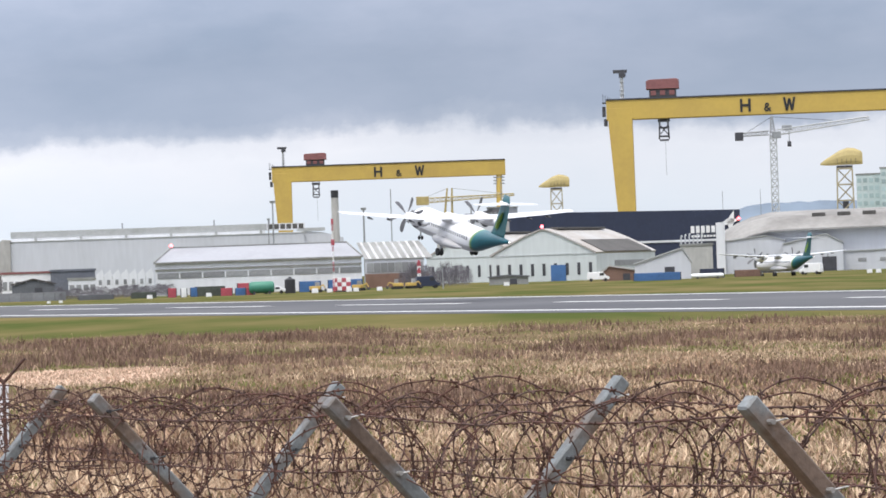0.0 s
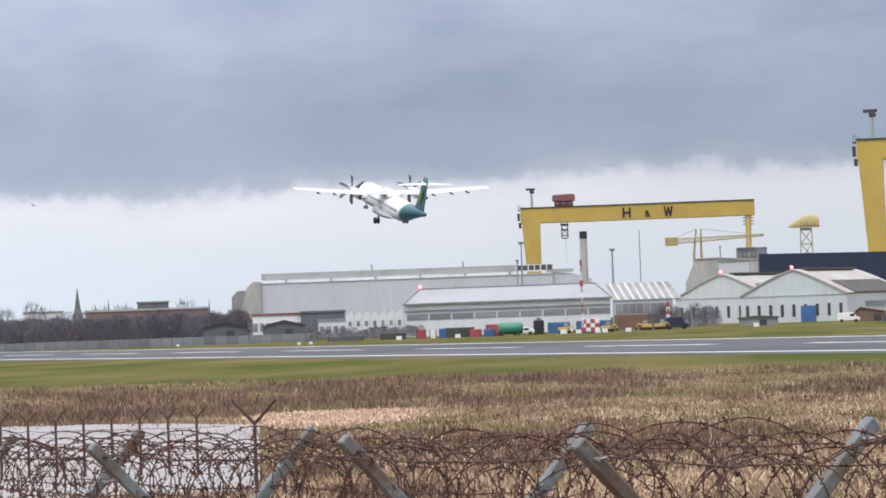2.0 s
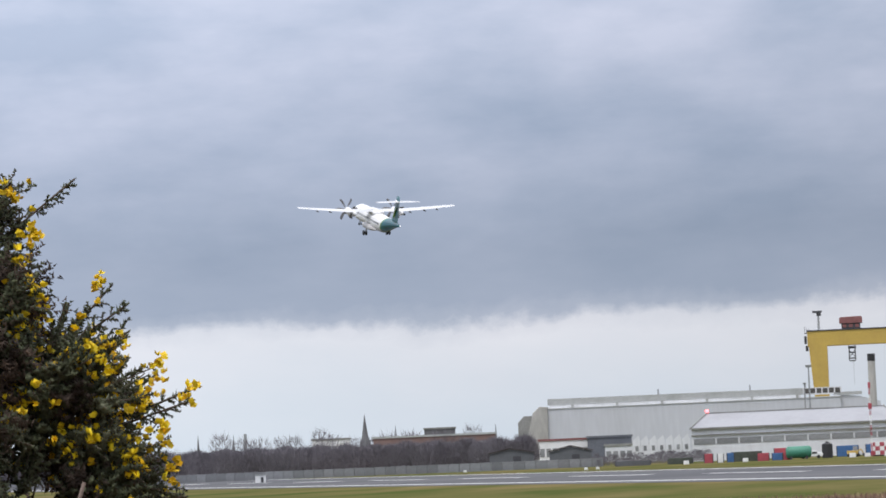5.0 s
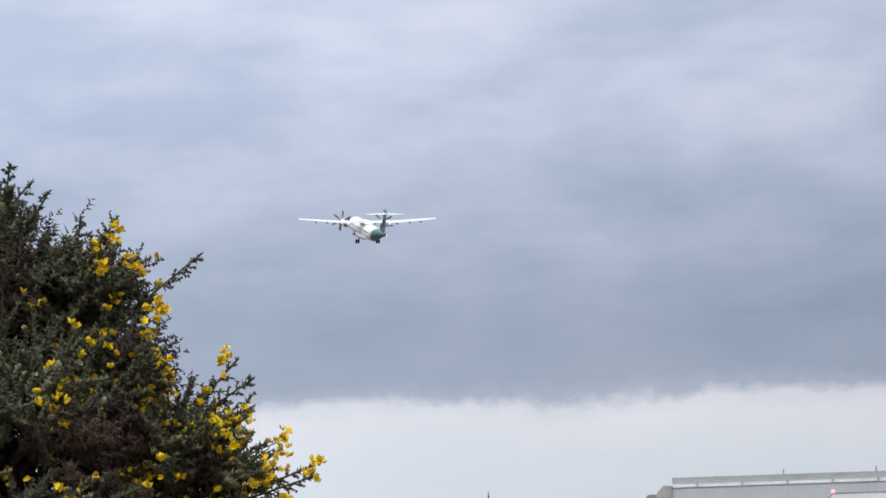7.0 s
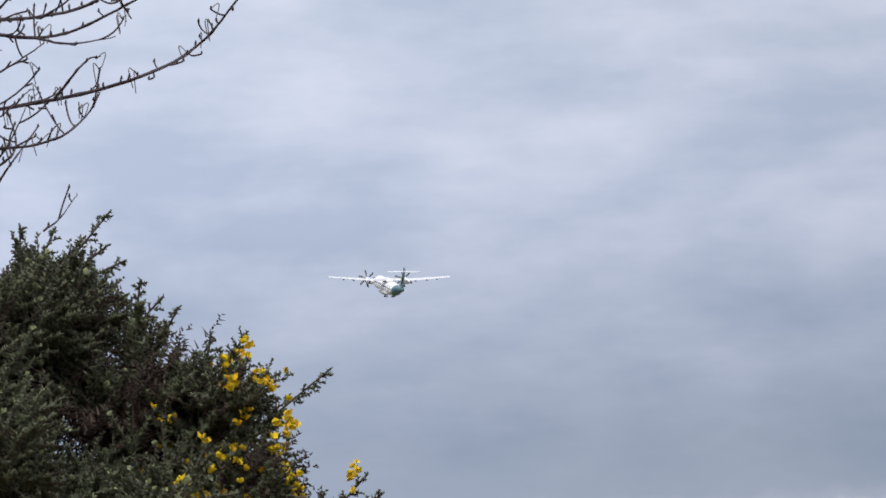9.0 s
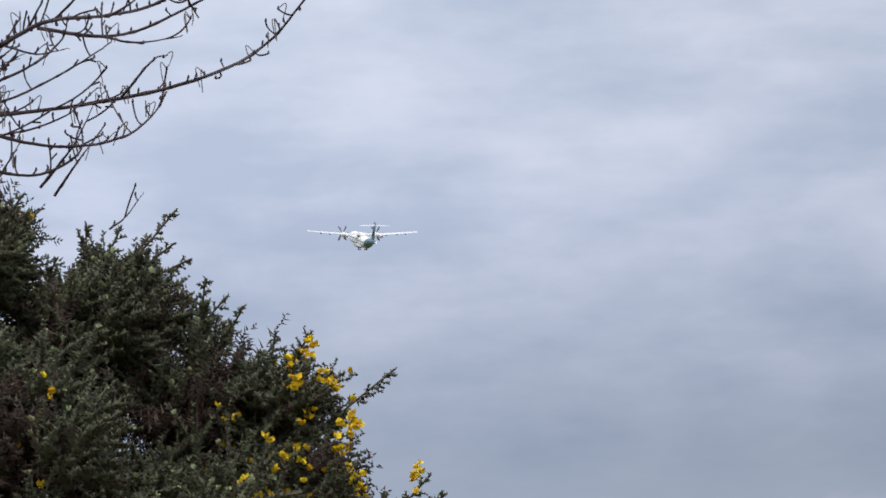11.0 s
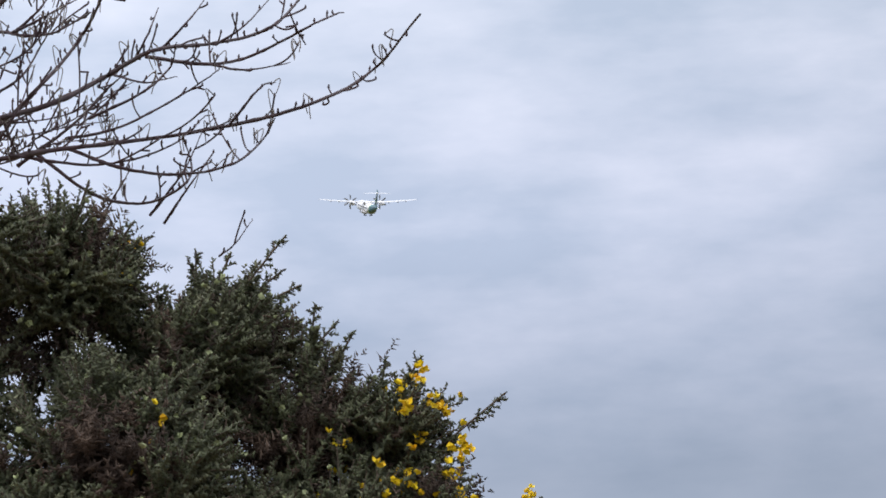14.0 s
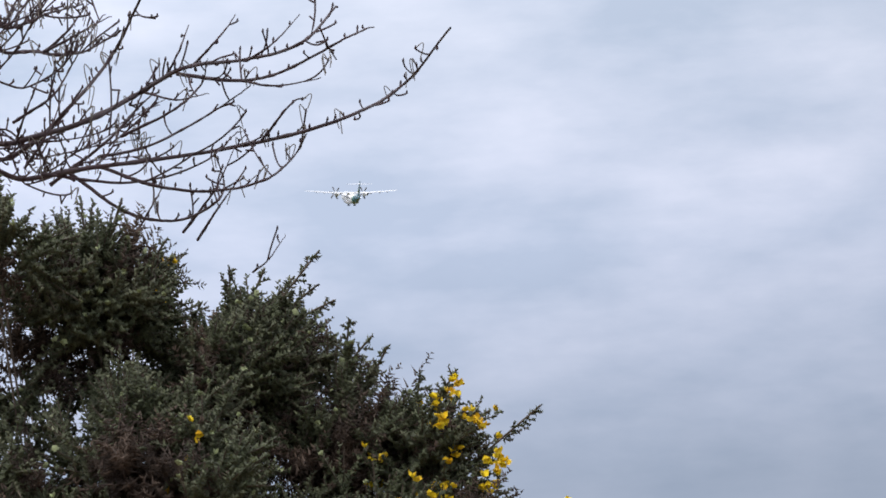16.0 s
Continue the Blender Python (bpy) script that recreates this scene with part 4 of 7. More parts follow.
def build_airliner(label):
    """Twin turboprop; the nose points along +y. Returns the thing and its moving parts."""
    g = thing("airliner", label, "aircraft", (0, 0, 0), 0, "regional turboprop airliners")
    st = [(12.75, -0.50, 0.06, 0.06), (12.5, -0.47, 0.34, 0.30), (12.0, -0.40, 0.62, 0.58), (11.2, -0.26, 0.95, 0.92), (10.2, -0.08, 1.22, 1.22), (9.2, 0, 1.38, 1.38), (8.2, 0, 1.43, 1.43),
          (4, 0, 1.43, 1.43), (0, 0, 1.43, 1.43), (-3, 0, 1.43, 1.43), (-5.2, 0.04, 1.38, 1.38), (-7.0, 0.24, 1.16, 1.18), (-8.8, 0.50, 0.88, 0.92), (-10.6, 0.75, 0.60, 0.66), (-12.4, 0.96, 0.36, 0.42), (-13.8, 1.08, 0.20, 0.24), (-14.5, 1.12, 0.09, 0.11)]
    bm = bmesh.new()
    loft(bm, [[(rx * math.cos(2 * math.pi * k / 28), y, zc + rz * math.sin(2 * math.pi * k / 28)) for k in range(28)] for y, zc, rx, rz in st])
    part("fuselage", bm, M_LIVERY, g, "white fuselage with a teal tail cone", smooth=True)
    # belly shade panel and sponsons
    for s in (-1, 1):
        bm = bmesh.new()
        loft(bm, [[(s * 1.05 + r * 0.95 * math.cos(2 * math.pi * k / 14), y, -1.02 + r * 0.55 * math.sin(2 * math.pi * k / 14)) for k in range(14)] for y, r in ((3.6, 0.08), (2.9, 0.6), (1.6, 0.98), (-0.6, 1.0), (-2.2, 0.8), (-3.6, 0.4), (-4.4, 0.08))])
        part("sponson", bm, M_BELLY, g, "grey landing gear sponson", smooth=True)
    me = box_mesh("cabin_window", (0.06, 0.26, 0.36), M_CABIN, 0.02)
    for s in (-1, 1):
        for k in range(24):
            shared("cabin_window", me, g, (s * 1.40, 8.0 - k * 0.62, 0.30))
    bm = bmesh.new()
    for s in (-1, 1):
        box(bm, (s * 0.36, 11.35, 0.50), (0.55, 0.5, 0.34), s * -18)
        box(bm, (s * 0.82, 10.85, 0.50), (0.3, 0.6, 0.34), s * -30)
    part("windscreen", bm, M_BLACK, g, "dark windscreen")
    # high wing in two halves with a fairing
    bm = bmesh.new()
    loft(bm, [[(x, y, 1.35 + z) for x, z in ((-r, -0.3), (-r * 0.8, 0.32), (0, 0.42), (r * 0.8, 0.32), (r, -0.3))] for y, r in ((3.0, 0.15), (2.2, 1.0), (0, 1.25), (-1.6, 1.05), (-2.8, 0.2))])
    part("wing_fairing", bm, M_AIRWHITE, g, smooth=True)
    for s in (-1, 1):
        bm = bmesh.new()
        rings = []
        for x, chord, le, z in ((0.0, 2.57, 1.35, 1.52), (4.9, 2.57, 1.35, 1.52), (9.5, 2.05, 1.06, 1.86), (13.2, 1.62, 0.80, 2.20), (13.5, 1.2, 0.60, 2.24)):
            rings.append([(s * x, le - c, z + h) for c, h in aerofoil(chord, 0.17 if x < 13 else 0.09)])
        loft(bm, rings)
        part("wing", bm, M_WINGPAINT, g, "long straight white wing", smooth=True)
        for x in (5.6, 8.1, 10.3):
            bm = bmesh.new()
            zz = 1.32 + 0.075 * max(x - 4.9, 0)
            rod(bm, (s * x, -0.4, zz), (s * x, -1.75, zz + 0.02), 0.14, 0.05, 8)
            part("flap_fairing", bm, M_DARK, g, "dark flap track fairing")
        bm = bmesh.new()
        rings = []
        for y, rx, rz, zc in ((4.15, 0.30, 0.30, 1.28), (3.6, 0.44, 0.55, 1.18), (2.4, 0.50, 0.66, 1.12), (0.8, 0.50, 0.62, 1.14), (-0.8, 0.40, 0.46, 1.22), (-2.0, 0.14, 0.18, 1.34)):
            rings.append([(s * 4.05 + rx * math.cos(2 * math.pi * k / 16), y, zc + rz * math.sin(2 * math.pi * k / 16)) for k in range(16)])
        loft(bm, rings)
        part("engine_nacelle", bm, M_AIRWHITE, g, "white engine nacelle", smooth=True)
        bm = bmesh.new()
        box(bm, (s * 4.05, 3.5, 0.70), (0.5, 0.6, 0.28))
        part("air_intake", bm, M_DARK, g, "dark air intake under the nacelle", bevel=0.03)
        bm = bmesh.new()
        rod(bm, (s * 4.45, -0.2, 1.05), (s * 4.62, -1.0, 1.0), 0.17, 0.17, 10)
        part("exhaust_pipe", bm, M_DARK, g, "dark exhaust pipe")
    # fin, tailplane
    bm = bmesh.new()
    rings = []
    for z, le, chord, t in ((0.9, -8.6, 4.4, 0.05), (1.6, -9.7, 3.5, 0.09), (3.1, -10.9, 2.75, 0.10), (5.2, -12.1, 2.05, 0.10), (5.85, -12.55, 1.5, 0.05)):
        rings.append([(h - 0.015 * chord, le - c, z) for c, h in aerofoil(chord, t)])
    loft(bm, rings)
    fin = part("fin", bm, M_TEAL, g, "teal fin with a lime leaf emblem", smooth=True)
    for s in (-1, 1):
        bm = bmesh.new()
        v = [bm.verts.new(p) for p in ((s * 0.20, -10.9, 2.2), (s * 0.20, -11.5, 2.0), (s * 0.19, -12.5, 3.0), (s * 0.18, -13.0, 4.1), (s * 0.18, -12.5, 3.9), (s * 0.20, -11.6, 3.1))]
        bm.faces.new(v)
        bmesh.ops.solidify(bm, geom=bm.faces[:], thickness=0.03)
        part("leaf_emblem", bm, M_LIME, fin, "lime green leaf shape")
    bm = bmesh.new()
    rings = []
    for x, chord, le in ((-3.65, 0.9, -12.6), (-2, 1.35, -12.25), (0, 1.75, -11.9), (2, 1.35, -12.25), (3.65, 0.9, -12.6)):
        rings.append([(x, le - c, 4.85 + h) for c, h in aerofoil(chord, 0.10)])
    loft(bm, rings)
    part("tailplane", bm, M_WINGPAINT, g, "white tailplane on top of the fin", smooth=True)
    bm = bmesh.new()
    loft(bm, [[(r * math.cos(2 * math.pi * k / 10), y, 4.95 + r * math.sin(2 * math.pi * k / 10)) for k in range(10)] for y, r in ((-11.5, 0.04), (-11.9, 0.17), (-13.4, 0.17), (-14.2, 0.04))])
    part("tail_bullet", bm, M_AIRWHITE, g, smooth=True)
    bm = bmesh.new()
    bmesh.ops.create_icosphere(bm, subdivisions=2, radius=0.055, matrix=Matrix.Translation((0, -14.53, 1.12)))
    part("tail_light", bm, M_LAMP, g, "lit white tail light")
    # propellers
    props = []
    for s in (-1, 1):
        bm = bmesh.new()
        rings = []
        for y, r in ((0.75, 0.03), (0.55, 0.16), (0.2, 0.28), (0.0, 0.30)):
            rings.append([(r * math.cos(2 * math.pi * k / 12), y, r * math.sin(2 * math.pi * k / 12)) for k in range(12)])
        loft(bm, rings)
        hub = part("propeller", bm, M_AIRWHITE, g, "six-bladed propeller with dark curved blades", smooth=True, loc=(s * 4.05, 4.2, 1.28))
        for k in range(6):
            bm = bmesh.new()
            q = Matrix.Rotation(radians(60 * k), 3, "Y")
            rings = []
            for r, c, tw, off in ((0.22, 0.22, 60, 0), (0.6, 0.36, 46, 0.02), (1.1, 0.48, 34, 0.03), (1.6, 0.46, 26, -0.02), (1.85, 0.36, 23, -0.08), (1.97, 0.14, 22, -0.16)):
                d = Vector((math.cos(radians(tw)), math.sin(radians(tw)), 0))
                nn = Vector((-d.y, d.x, 0))
                ctr = Vector((off, 0.2, r))
                rings.append([q @ p for p in (ctr - d * c / 2, ctr - nn * 0.03, ctr + d * c / 2, ctr + nn * 0.03)])
            loft(bm, rings)
            part("blade", bm, M_BLADE, hub, "dark curved blade")
        props.append((hub, s))
    # landing gear
    gears = []
    for s in (-1, 1):
        bm = bmesh.new()
        rod(bm, (0, 0, 0), (s * 0.45, 0, -0.75), 0.13, 0.10, 8)
        rod(bm, (0, 0.7, -0.1), (s * 0.40, 0.05, -0.62), 0.07, None, 6)
        gear = part("main_gear", bm, M_STEEL, g, "main landing gear leg with twin wheels", loc=(s * 1.55, -0.4, -1.2))
        for w in (-0.22, 0.22):
            bm = bmesh.new()
            rod(bm, (s * 0.45 + w - 0.12, 0, -0.85), (s * 0.45 + w + 0.12, 0, -0.85), 0.43, 0.43, 16)
            wh = part("wheel", bm, M_RUBBER, gear, "black tyred wheel", bevel=0.04)
        gears.append((gear, s))
    bm = bmesh.new()
    rod(bm, (0, 0, 0), (0, -0.1, -0.95), 0.09, 0.07, 8)
    nose = part("nose_gear", bm, M_STEEL, g, "nose gear leg with twin wheels", loc=(0, 10.3, -1.05))
    for w in (-0.17, 0.17):
        bm = bmesh.new()
        rod(bm, (w - 0.08, -0.1, -1.12), (w + 0.08, -0.1, -1.12), 0.24, 0.24, 14)
        part("wheel", bm, M_RUBBER, nose, "black tyred wheel", bevel=0.03)
    return g, props, gears, nose


airliner, PROPS, GEARS, NOSE = build_airliner("white twin turboprop airliner with a teal tail, climbing away")
parked = copy_thing(airliner, pose(0, 0, 0))
tagged(parked, "white turboprop airliner with a teal tail parked on the apron")
parked.matrix_basis = pose(*polar(5.75, 668, 2.44), 0, 0, 18)

# seconds, bearing, elevation, distance, nose-up, bank and heading of the climbing airliner
FLIGHT = [
    (0.0, 0.235, 0.654, 362, 10.0, 1, 22.0), (0.5, -1.213, 1.062, 383, 10.5, 1.5, 22.5), (1.0, -2.63, 1.379, 403, 11.0, 2, 23.1), (1.5, -3.892, 1.718, 423, 11.8, 1.8, 23.6),
    (2.0, -5.059, 2.011, 443, 12.5, 0.8, 23.8), (2.5, -6.12, 2.358, 463, 12.6, 0.6, 24.1), (3.0, -7.046, 2.685, 482, 12.6, 0.7, 24.3), (3.5, -7.83, 2.997, 501, 12.7, 1, 24.5),
    (4.0, -8.631, 3.337, 520, 12.8, 0.6, 24.8), (4.2, -8.95, 3.488, 528, 12.8, 0.5, 24.9), (6.3, -11.6, 4.865, 612, 13.4, 0, 26.2), (6.5, -11.818, 4.966, 620, 13.4, 0, 26.3),
    (7.0, -12.336, 5.275, 640, 13.5, 0, 26.6), (7.5, -12.824, 5.542, 661, 13.7, 0, 26.9), (8.0, -13.249, 5.8, 682, 13.8, 0, 27.2), (8.5, -13.68, 6.053, 702, 13.7, 0, 27.3),
    (9.0, -14.135, 6.314, 722, 13.6, 0, 27.4), (9.5, -14.55, 6.583, 741, 13.5, 0, 27.5), (10.0, -14.96, 6.83, 760, 13.4, 0, 27.6), (12.3, -16.525, 7.624, 843, 13.0, 0, 28.0),
    (12.5, -16.65, 7.733, 850, 13.0, 0, 28.0), (13.0, -16.909, 7.916, 867, 12.9, 0, 28.1), (13.5, -17.187, 8.053, 883, 12.9, 0, 28.1), (14.0, -17.437, 8.171, 899, 12.8, 0, 28.2),
    (14.5, -17.68, 8.289, 915, 12.7, 0, 28.3), (15.0, -17.88, 8.403, 930, 12.6, 0, 28.4), (15.5, -18.12, 8.533, 945, 12.6, 0, 28.4), (16.0, -18.266, 8.603, 960, 12.5, 0, 28.5),
]


def build_bird(label):
    g = thing("bird", label, "bird", (0, 0, 0), 0, "distant birds")
    bm = bmesh.new()
    loft(bm, [[(r * math.cos(2 * math.pi * k / 8), y, r * math.sin(2 * math.pi * k / 8)) for k in range(8)] for y, r in ((0.17, 0.008), (0.12, 0.03), (0.03, 0.05), (-0.08, 0.035), (-0.2, 0.012))])
    part("body", bm, M_BIRD, g, smooth=True)
    for s in (-1, 1):
        bm = bmesh.new()
        loft(bm, [[(s * x, y0, z), (s * x, y0 - c, z), (s * x, y0 - c, z - 0.008), (s * x, y0, z - 0.008)] for x, y0, c, z in ((0.02, 0.08, 0.13, 0.02), (0.2, 0.1, 0.11, 0.09), (0.4, 0.02, 0.03, 0.05))])
        part("wing", bm, M_BIRD, g)
    return g


M_BIRD = mat("dark_grey_plumage", (0.10, 0.10, 0.11), 0.8, 0, 0.15, 6)
BIRDS = [build_bird("dark grey bird gliding under the clouds"), build_bird("small dark bird climbing above the town")]
# seconds, bearing, elevation, distance, bank and heading
BIRD_ROWS = [
    [(0, -1.0, 9.0, 62, 20, 70), (1.0, -3.8, 5.0, 62, 24, 75), (2.0, -7.0, 9.5, 64, 20, 80), (16, -70, 30, 120, 0, 90)],
    [(0, -13.0, 0.5, 330, 0, 60), (1.5, -11.5, 1.5, 330, 10, 60), (2.0, -11.1, 2.2, 330, 15, 60), (2.5, -12.8, 3.83, 330, 15, 70), (3.0, -15.2, 5.0, 330, 0, 80), (16, -70, 30, 260, 0, 90)],
]


def motions():
    for bird, path in zip(BIRDS, BIRD_ROWS):
        rows = []
        for t, b, e, d, bank, head in path:
            p = ray(b, e, d)
            rows.append((t, pose(p.x, p.y, p.z, 0, bank, head)))
        walk(bird, rows)
    rows = []
    for t, b, e, d, up, bank, head in FLIGHT:
        p = ray(b, e, d)
        rows.append((t, pose(p.x, p.y, p.z, up, bank, head)))
    walk(airliner, rows)
    for hub, s in PROPS:
        walk(hub, [(k * 0.1, pose(s * 4.05, 4.2, 1.28, 0, (k * 47 + 20) % 360, 0)) for k in range(161)])
    for gear, s in GEARS:
        walk(gear, [(t, pose(s * 1.55, -0.4, -1.2, 0, s * a, 0)) for t, a in ((0, 0), (7.4, 0), (8.2, 40), (8.9, 80), (10.0, 80), (16, 80))])
    walk(NOSE, [(t, pose(0, 10.3, -1.05, a, 0, 0)) for t, a in ((0, 0), (7.2, 0), (8.0, 45), (8.7, 85), (10.0, 85), (16, 85))])


# ---- airfield clutter before the works ----
M_OLIVE = mat("dark_olive_tarpaulin", (0.075, 0.085, 0.07), 0.8, 0, 0.2, 0.6)


def container(bearing, dist, length, h, material, label, z=0.0, turn=0.0):
    g = thing("shipping_container", label, "container", polar(bearing, dist, z), -bearing + turn, "containers on the airfield")
    bm = bmesh.new()
    box(bm, (0, 0, h / 2), (length, 2.4, h))
    part("body", bm, material, g, bevel=0.04)
    bm = bmesh.new()
    x = -length / 2 + 0.2
    while x < length / 2 - 0.1:
        box(bm, (x, -1.22, h / 2), (0.12, 0.06, h * 0.9))
        x += 0.4
    o = part("corrugation", bm, material, g)
    o["kind"] = "stuff"
    for sx in (-1, 1):
        bm = bmesh.new()
        box(bm, (sx * (length / 2 - 0.06), -1.21, h / 2), (0.16, 0.1, h))
        part("corner_post", bm, M_DARK, g)
    return g


for b, d, ln, h, m, lab in (
        (-4.62, 655, 1.8, 1.8, M_RED, "small red storage container"), (-4.42, 655, 1.3, 1.7, M_WHITE, "small white storage cabin"), (-4.25, 655, 1.5, 1.8, M_BLUE, "small blue storage container"),
        (-3.70, 650, 2.4, 1.5, M_RED, "low red skip on the grass edge"), (-3.46, 650, 2.2, 1.4, M_BLUE, "low blue skip on the grass edge"), (-3.30, 650, 1.8, 1.5, M_RED, "low red skip on the grass edge"),
        (-3.38, 662, 3.2, 2.3, M_RED, "red container behind the skips"), (-2.28, 690, 4.5, 2.2, M_BLUE, "low blue container beside the shed"), (-1.68, 690, 7.2, 2.3, M_BLUE, "long low blue container beside the shed"),
        (-3.98, 664, 6.0, 1.9, M_OLIVE, "dark olive sheeted stack on the grass edge"), (-5.1, 668, 5.0, 1.2, M_OLIVE, "low dark sheeted stack on the grass edge"), (-5.9, 672, 7.0, 1.0, M_HUT, "low dark concrete stack by the scrub"), (5.15, 700, 5.5, 1.4, M_BRICK, "dull brown container on the apron"),
        (3.62, 660, 9.3, 1.55, M_BLUE, "long pale blue container on the apron"), (4.55, 690, 5.0, 1.9, M_NAVY, "dark blue container on the apron")):
    container(b, d, ln, h, m, lab)


def tank(bearing, dist, length, r, material, label):
    g = thing("storage_tank", label, "tank", polar(bearing, dist), -bearing, "tanks on the airfield")
    bm = bmesh.new()
    loft(bm, [[(x, q * math.cos(2 * math.pi * k / 18), r + 0.25 + q * math.sin(2 * math.pi * k / 18)) for k in range(18)] for x, q in ((-length / 2, r * 0.5), (-length / 2 + 0.2, r * 0.9), (-length / 2 + 0.5, r), (length / 2 - 0.5, r), (length / 2 - 0.2, r * 0.9), (length / 2, r * 0.5))])
    part("shell", bm, material, g, smooth=True)
    for sx in (-0.3, 0.3):
        bm = bmesh.new()
        box(bm, (sx * length, 0, 0.3), (0.4, r * 1.5, 0.6))
        part("saddle", bm, M_DARK, g)
    return g


tank(-3.10, 648, 4.9, 1.15, M_GREEN, "green cylindrical storage tank")
tank(4.47, 655, 6.4, 0.42, M_WHITE, "long low white pressure tank")


def black_tank():
    g = thing("water_tank", "black upright plastic water tank", "tank", polar(-2.62, 660), 0)
    bm = bmesh.new()
    rod(bm, (0, 0, 0), (0, 0, 2.7), 1.08, 1.05, 20)
    rod(bm, (0, 0, 2.7), (0, 0, 3.0), 1.0, 0.4, 20)
    part("shell", bm, M_BLACK, g, bevel=0.05)
    bm = bmesh.new()
    rod(bm, (0, 0, 3.0), (0, 0, 3.2), 0.3, None, 12)
    part("lid", bm, M_DARK, g)


black_tank()


def digger(bearing, dist, turn, label):
    g = thing("digger", label, "excavator", polar(bearing, dist), -bearing + turn, "yellow site machines")
    for s in (-1, 1):
        bm = bmesh.new()
        prism(bm, [(-1.3, 0.1), (1.3, 0.1), (1.6, 0.45), (1.3, 0.8), (-1.3, 0.8), (-1.6, 0.45)], s * 0.9 - 0.25, s * 0.9 + 0.25)
        part("track", bm, M_RUBBER, g, "black crawler track", bevel=0.04)
    bm = bmesh.new()
    box(bm, (-0.3, 0, 1.25), (2.6, 2.0, 0.9))
    part("body", bm, M_ORANGE, g, bevel=0.1)
    bm = bmesh.new()
    box(bm, (0.3, -0.5, 2.2), (1.1, 0.9, 1.1), taper=(0.85, 0.9))
    part("cab", bm, M_GLASS, g, bevel=0.05)
    bm = bmesh.new()
    rod(bm, (0.9, 0.3, 1.4), (2.0, 0.3, 2.0), 0.2, 0.16, 6)
    rod(bm, (2.0, 0.3, 2.0), (2.6, 0.3, 1.0), 0.16, 0.12, 6)
    part("arm", bm, M_ORANGE, g)
    bm = bmesh.new()
    box(bm, (2.6, 0.3, 0.6), (0.6, 0.9, 0.7), taper=(0.7, 1))
    part("bucket", bm, M_DARK, g, bevel=0.05)
    g.scale = (0.74, 0.74, 0.74)
    return g


digger(-2.18, 648, 12, "yellow excavator parked on the grass edge")
digger(-1.45, 652, -20, "yellow excavator beside the chequered cabin")
digger(-0.80, 665, 170, "yellow loader on the perimeter track")
digger(-0.55, 668, 20, "yellow loader on the perimeter track")


def van(bearing, dist, turn, material, label, h=2.0):
    g = thing("van", label, "van", polar(bearing, dist), -bearing + turn, "vans on the airfield")
    bm = bmesh.new()
    prism(bm, [(-2.3, 0.4), (2.3, 0.4), (2.35, 1.0), (1.7, 1.15), (1.0, h), (-2.2, h), (-2.35, 1.2)], -0.9, 0.9)
    part("body", bm, material, g, bevel=0.08)
    bm = bmesh.new()
    box(bm, (0.75, 0, h * 0.75), (0.9, 1.84, h * 0.28))
    part("side_window", bm, M_BLACK, g)
    for x in (-1.5, 1.5):
        for y in (-0.85, 0.85):
            bm = bmesh.new()
            rod(bm, (x, y - 0.1, 0.35), (x, y + 0.1, 0.35), 0.35, None, 14)
            part("wheel", bm, M_RUBBER, g)
    return g


van(6.22, 690, 160, M_WHITE, "white van beside the parked airliner", 2.3)
van(2.62, 700, 0, M_WHITE, "white van before the gabled hangar")
van(-0.28, 670, 10, M_NAVY, "dark blue tractor unit beside the hangars", 2.4)
van(-2.90, 655, 0, M_WHITE, "small white van by the green tank", 1.5)


def chequer_cabin():
    g = thing("runway_caravan", "red and white chequered airfield cabin", "cabin", polar(-1.74, 645), 1.7)
    me = [box_mesh("chequer_panel", (0.85, 0.08, 0.8), m, 0.02) for m in (M_RED, M_WHITE)]
    bm = bmesh.new()
    box(bm, (0, 0, 1.45), (3.4, 2.2, 2.5))
    part("body", bm, M_WHITE, g, bevel=0.03)
    for i in range(4):
        for k in range(3):
            shared("chequer_panel", me[(i + k) % 2], g, (-1.28 + i * 0.85, -1.14, 0.65 + k * 0.8))
    bm = bmesh.new()
    box(bm, (0, 0, 0.12), (3.0, 1.6, 0.24))
    part("skid", bm, M_DARK, g)


chequer_cabin()


def barrier(bearing, dist, w, label):
    bm = bmesh.new()
    prism(bm, [(-w / 2, 0), (w / 2, 0), (w / 2 * 0.9, 0.85), (-w / 2 * 0.9, 0.85)], -0.3, 0.3)
    ob = part("barrier_block", bm, M_WHITE, None, bevel=0.04)
    ob.location, ob.rotation_euler = polar(bearing, dist), (0, 0, radians(-bearing))
    tagged(ob, label, "barrier", "white barrier blocks")
    return ob


first = barrier(-2.2, 640, 1.3, "white concrete barrier block on the grass edge")
for b, d in ((-1.95, 641), (-1.62, 640), (-1.50, 641), (-1.10, 640), (1.06, 660), (-4.0, 640), (-5.0, 640), (-8.75, 705), (-6.7, 600), (-6.5, 605), (7.2, 670), (7.35, 672)):
    copy_thing(first, Matrix.Translation(polar(b, d)) @ Matrix.Rotation(radians(-b), 4, "Z") @ Matrix.Scale(0.5 if b < -5 else 0.85, 4))


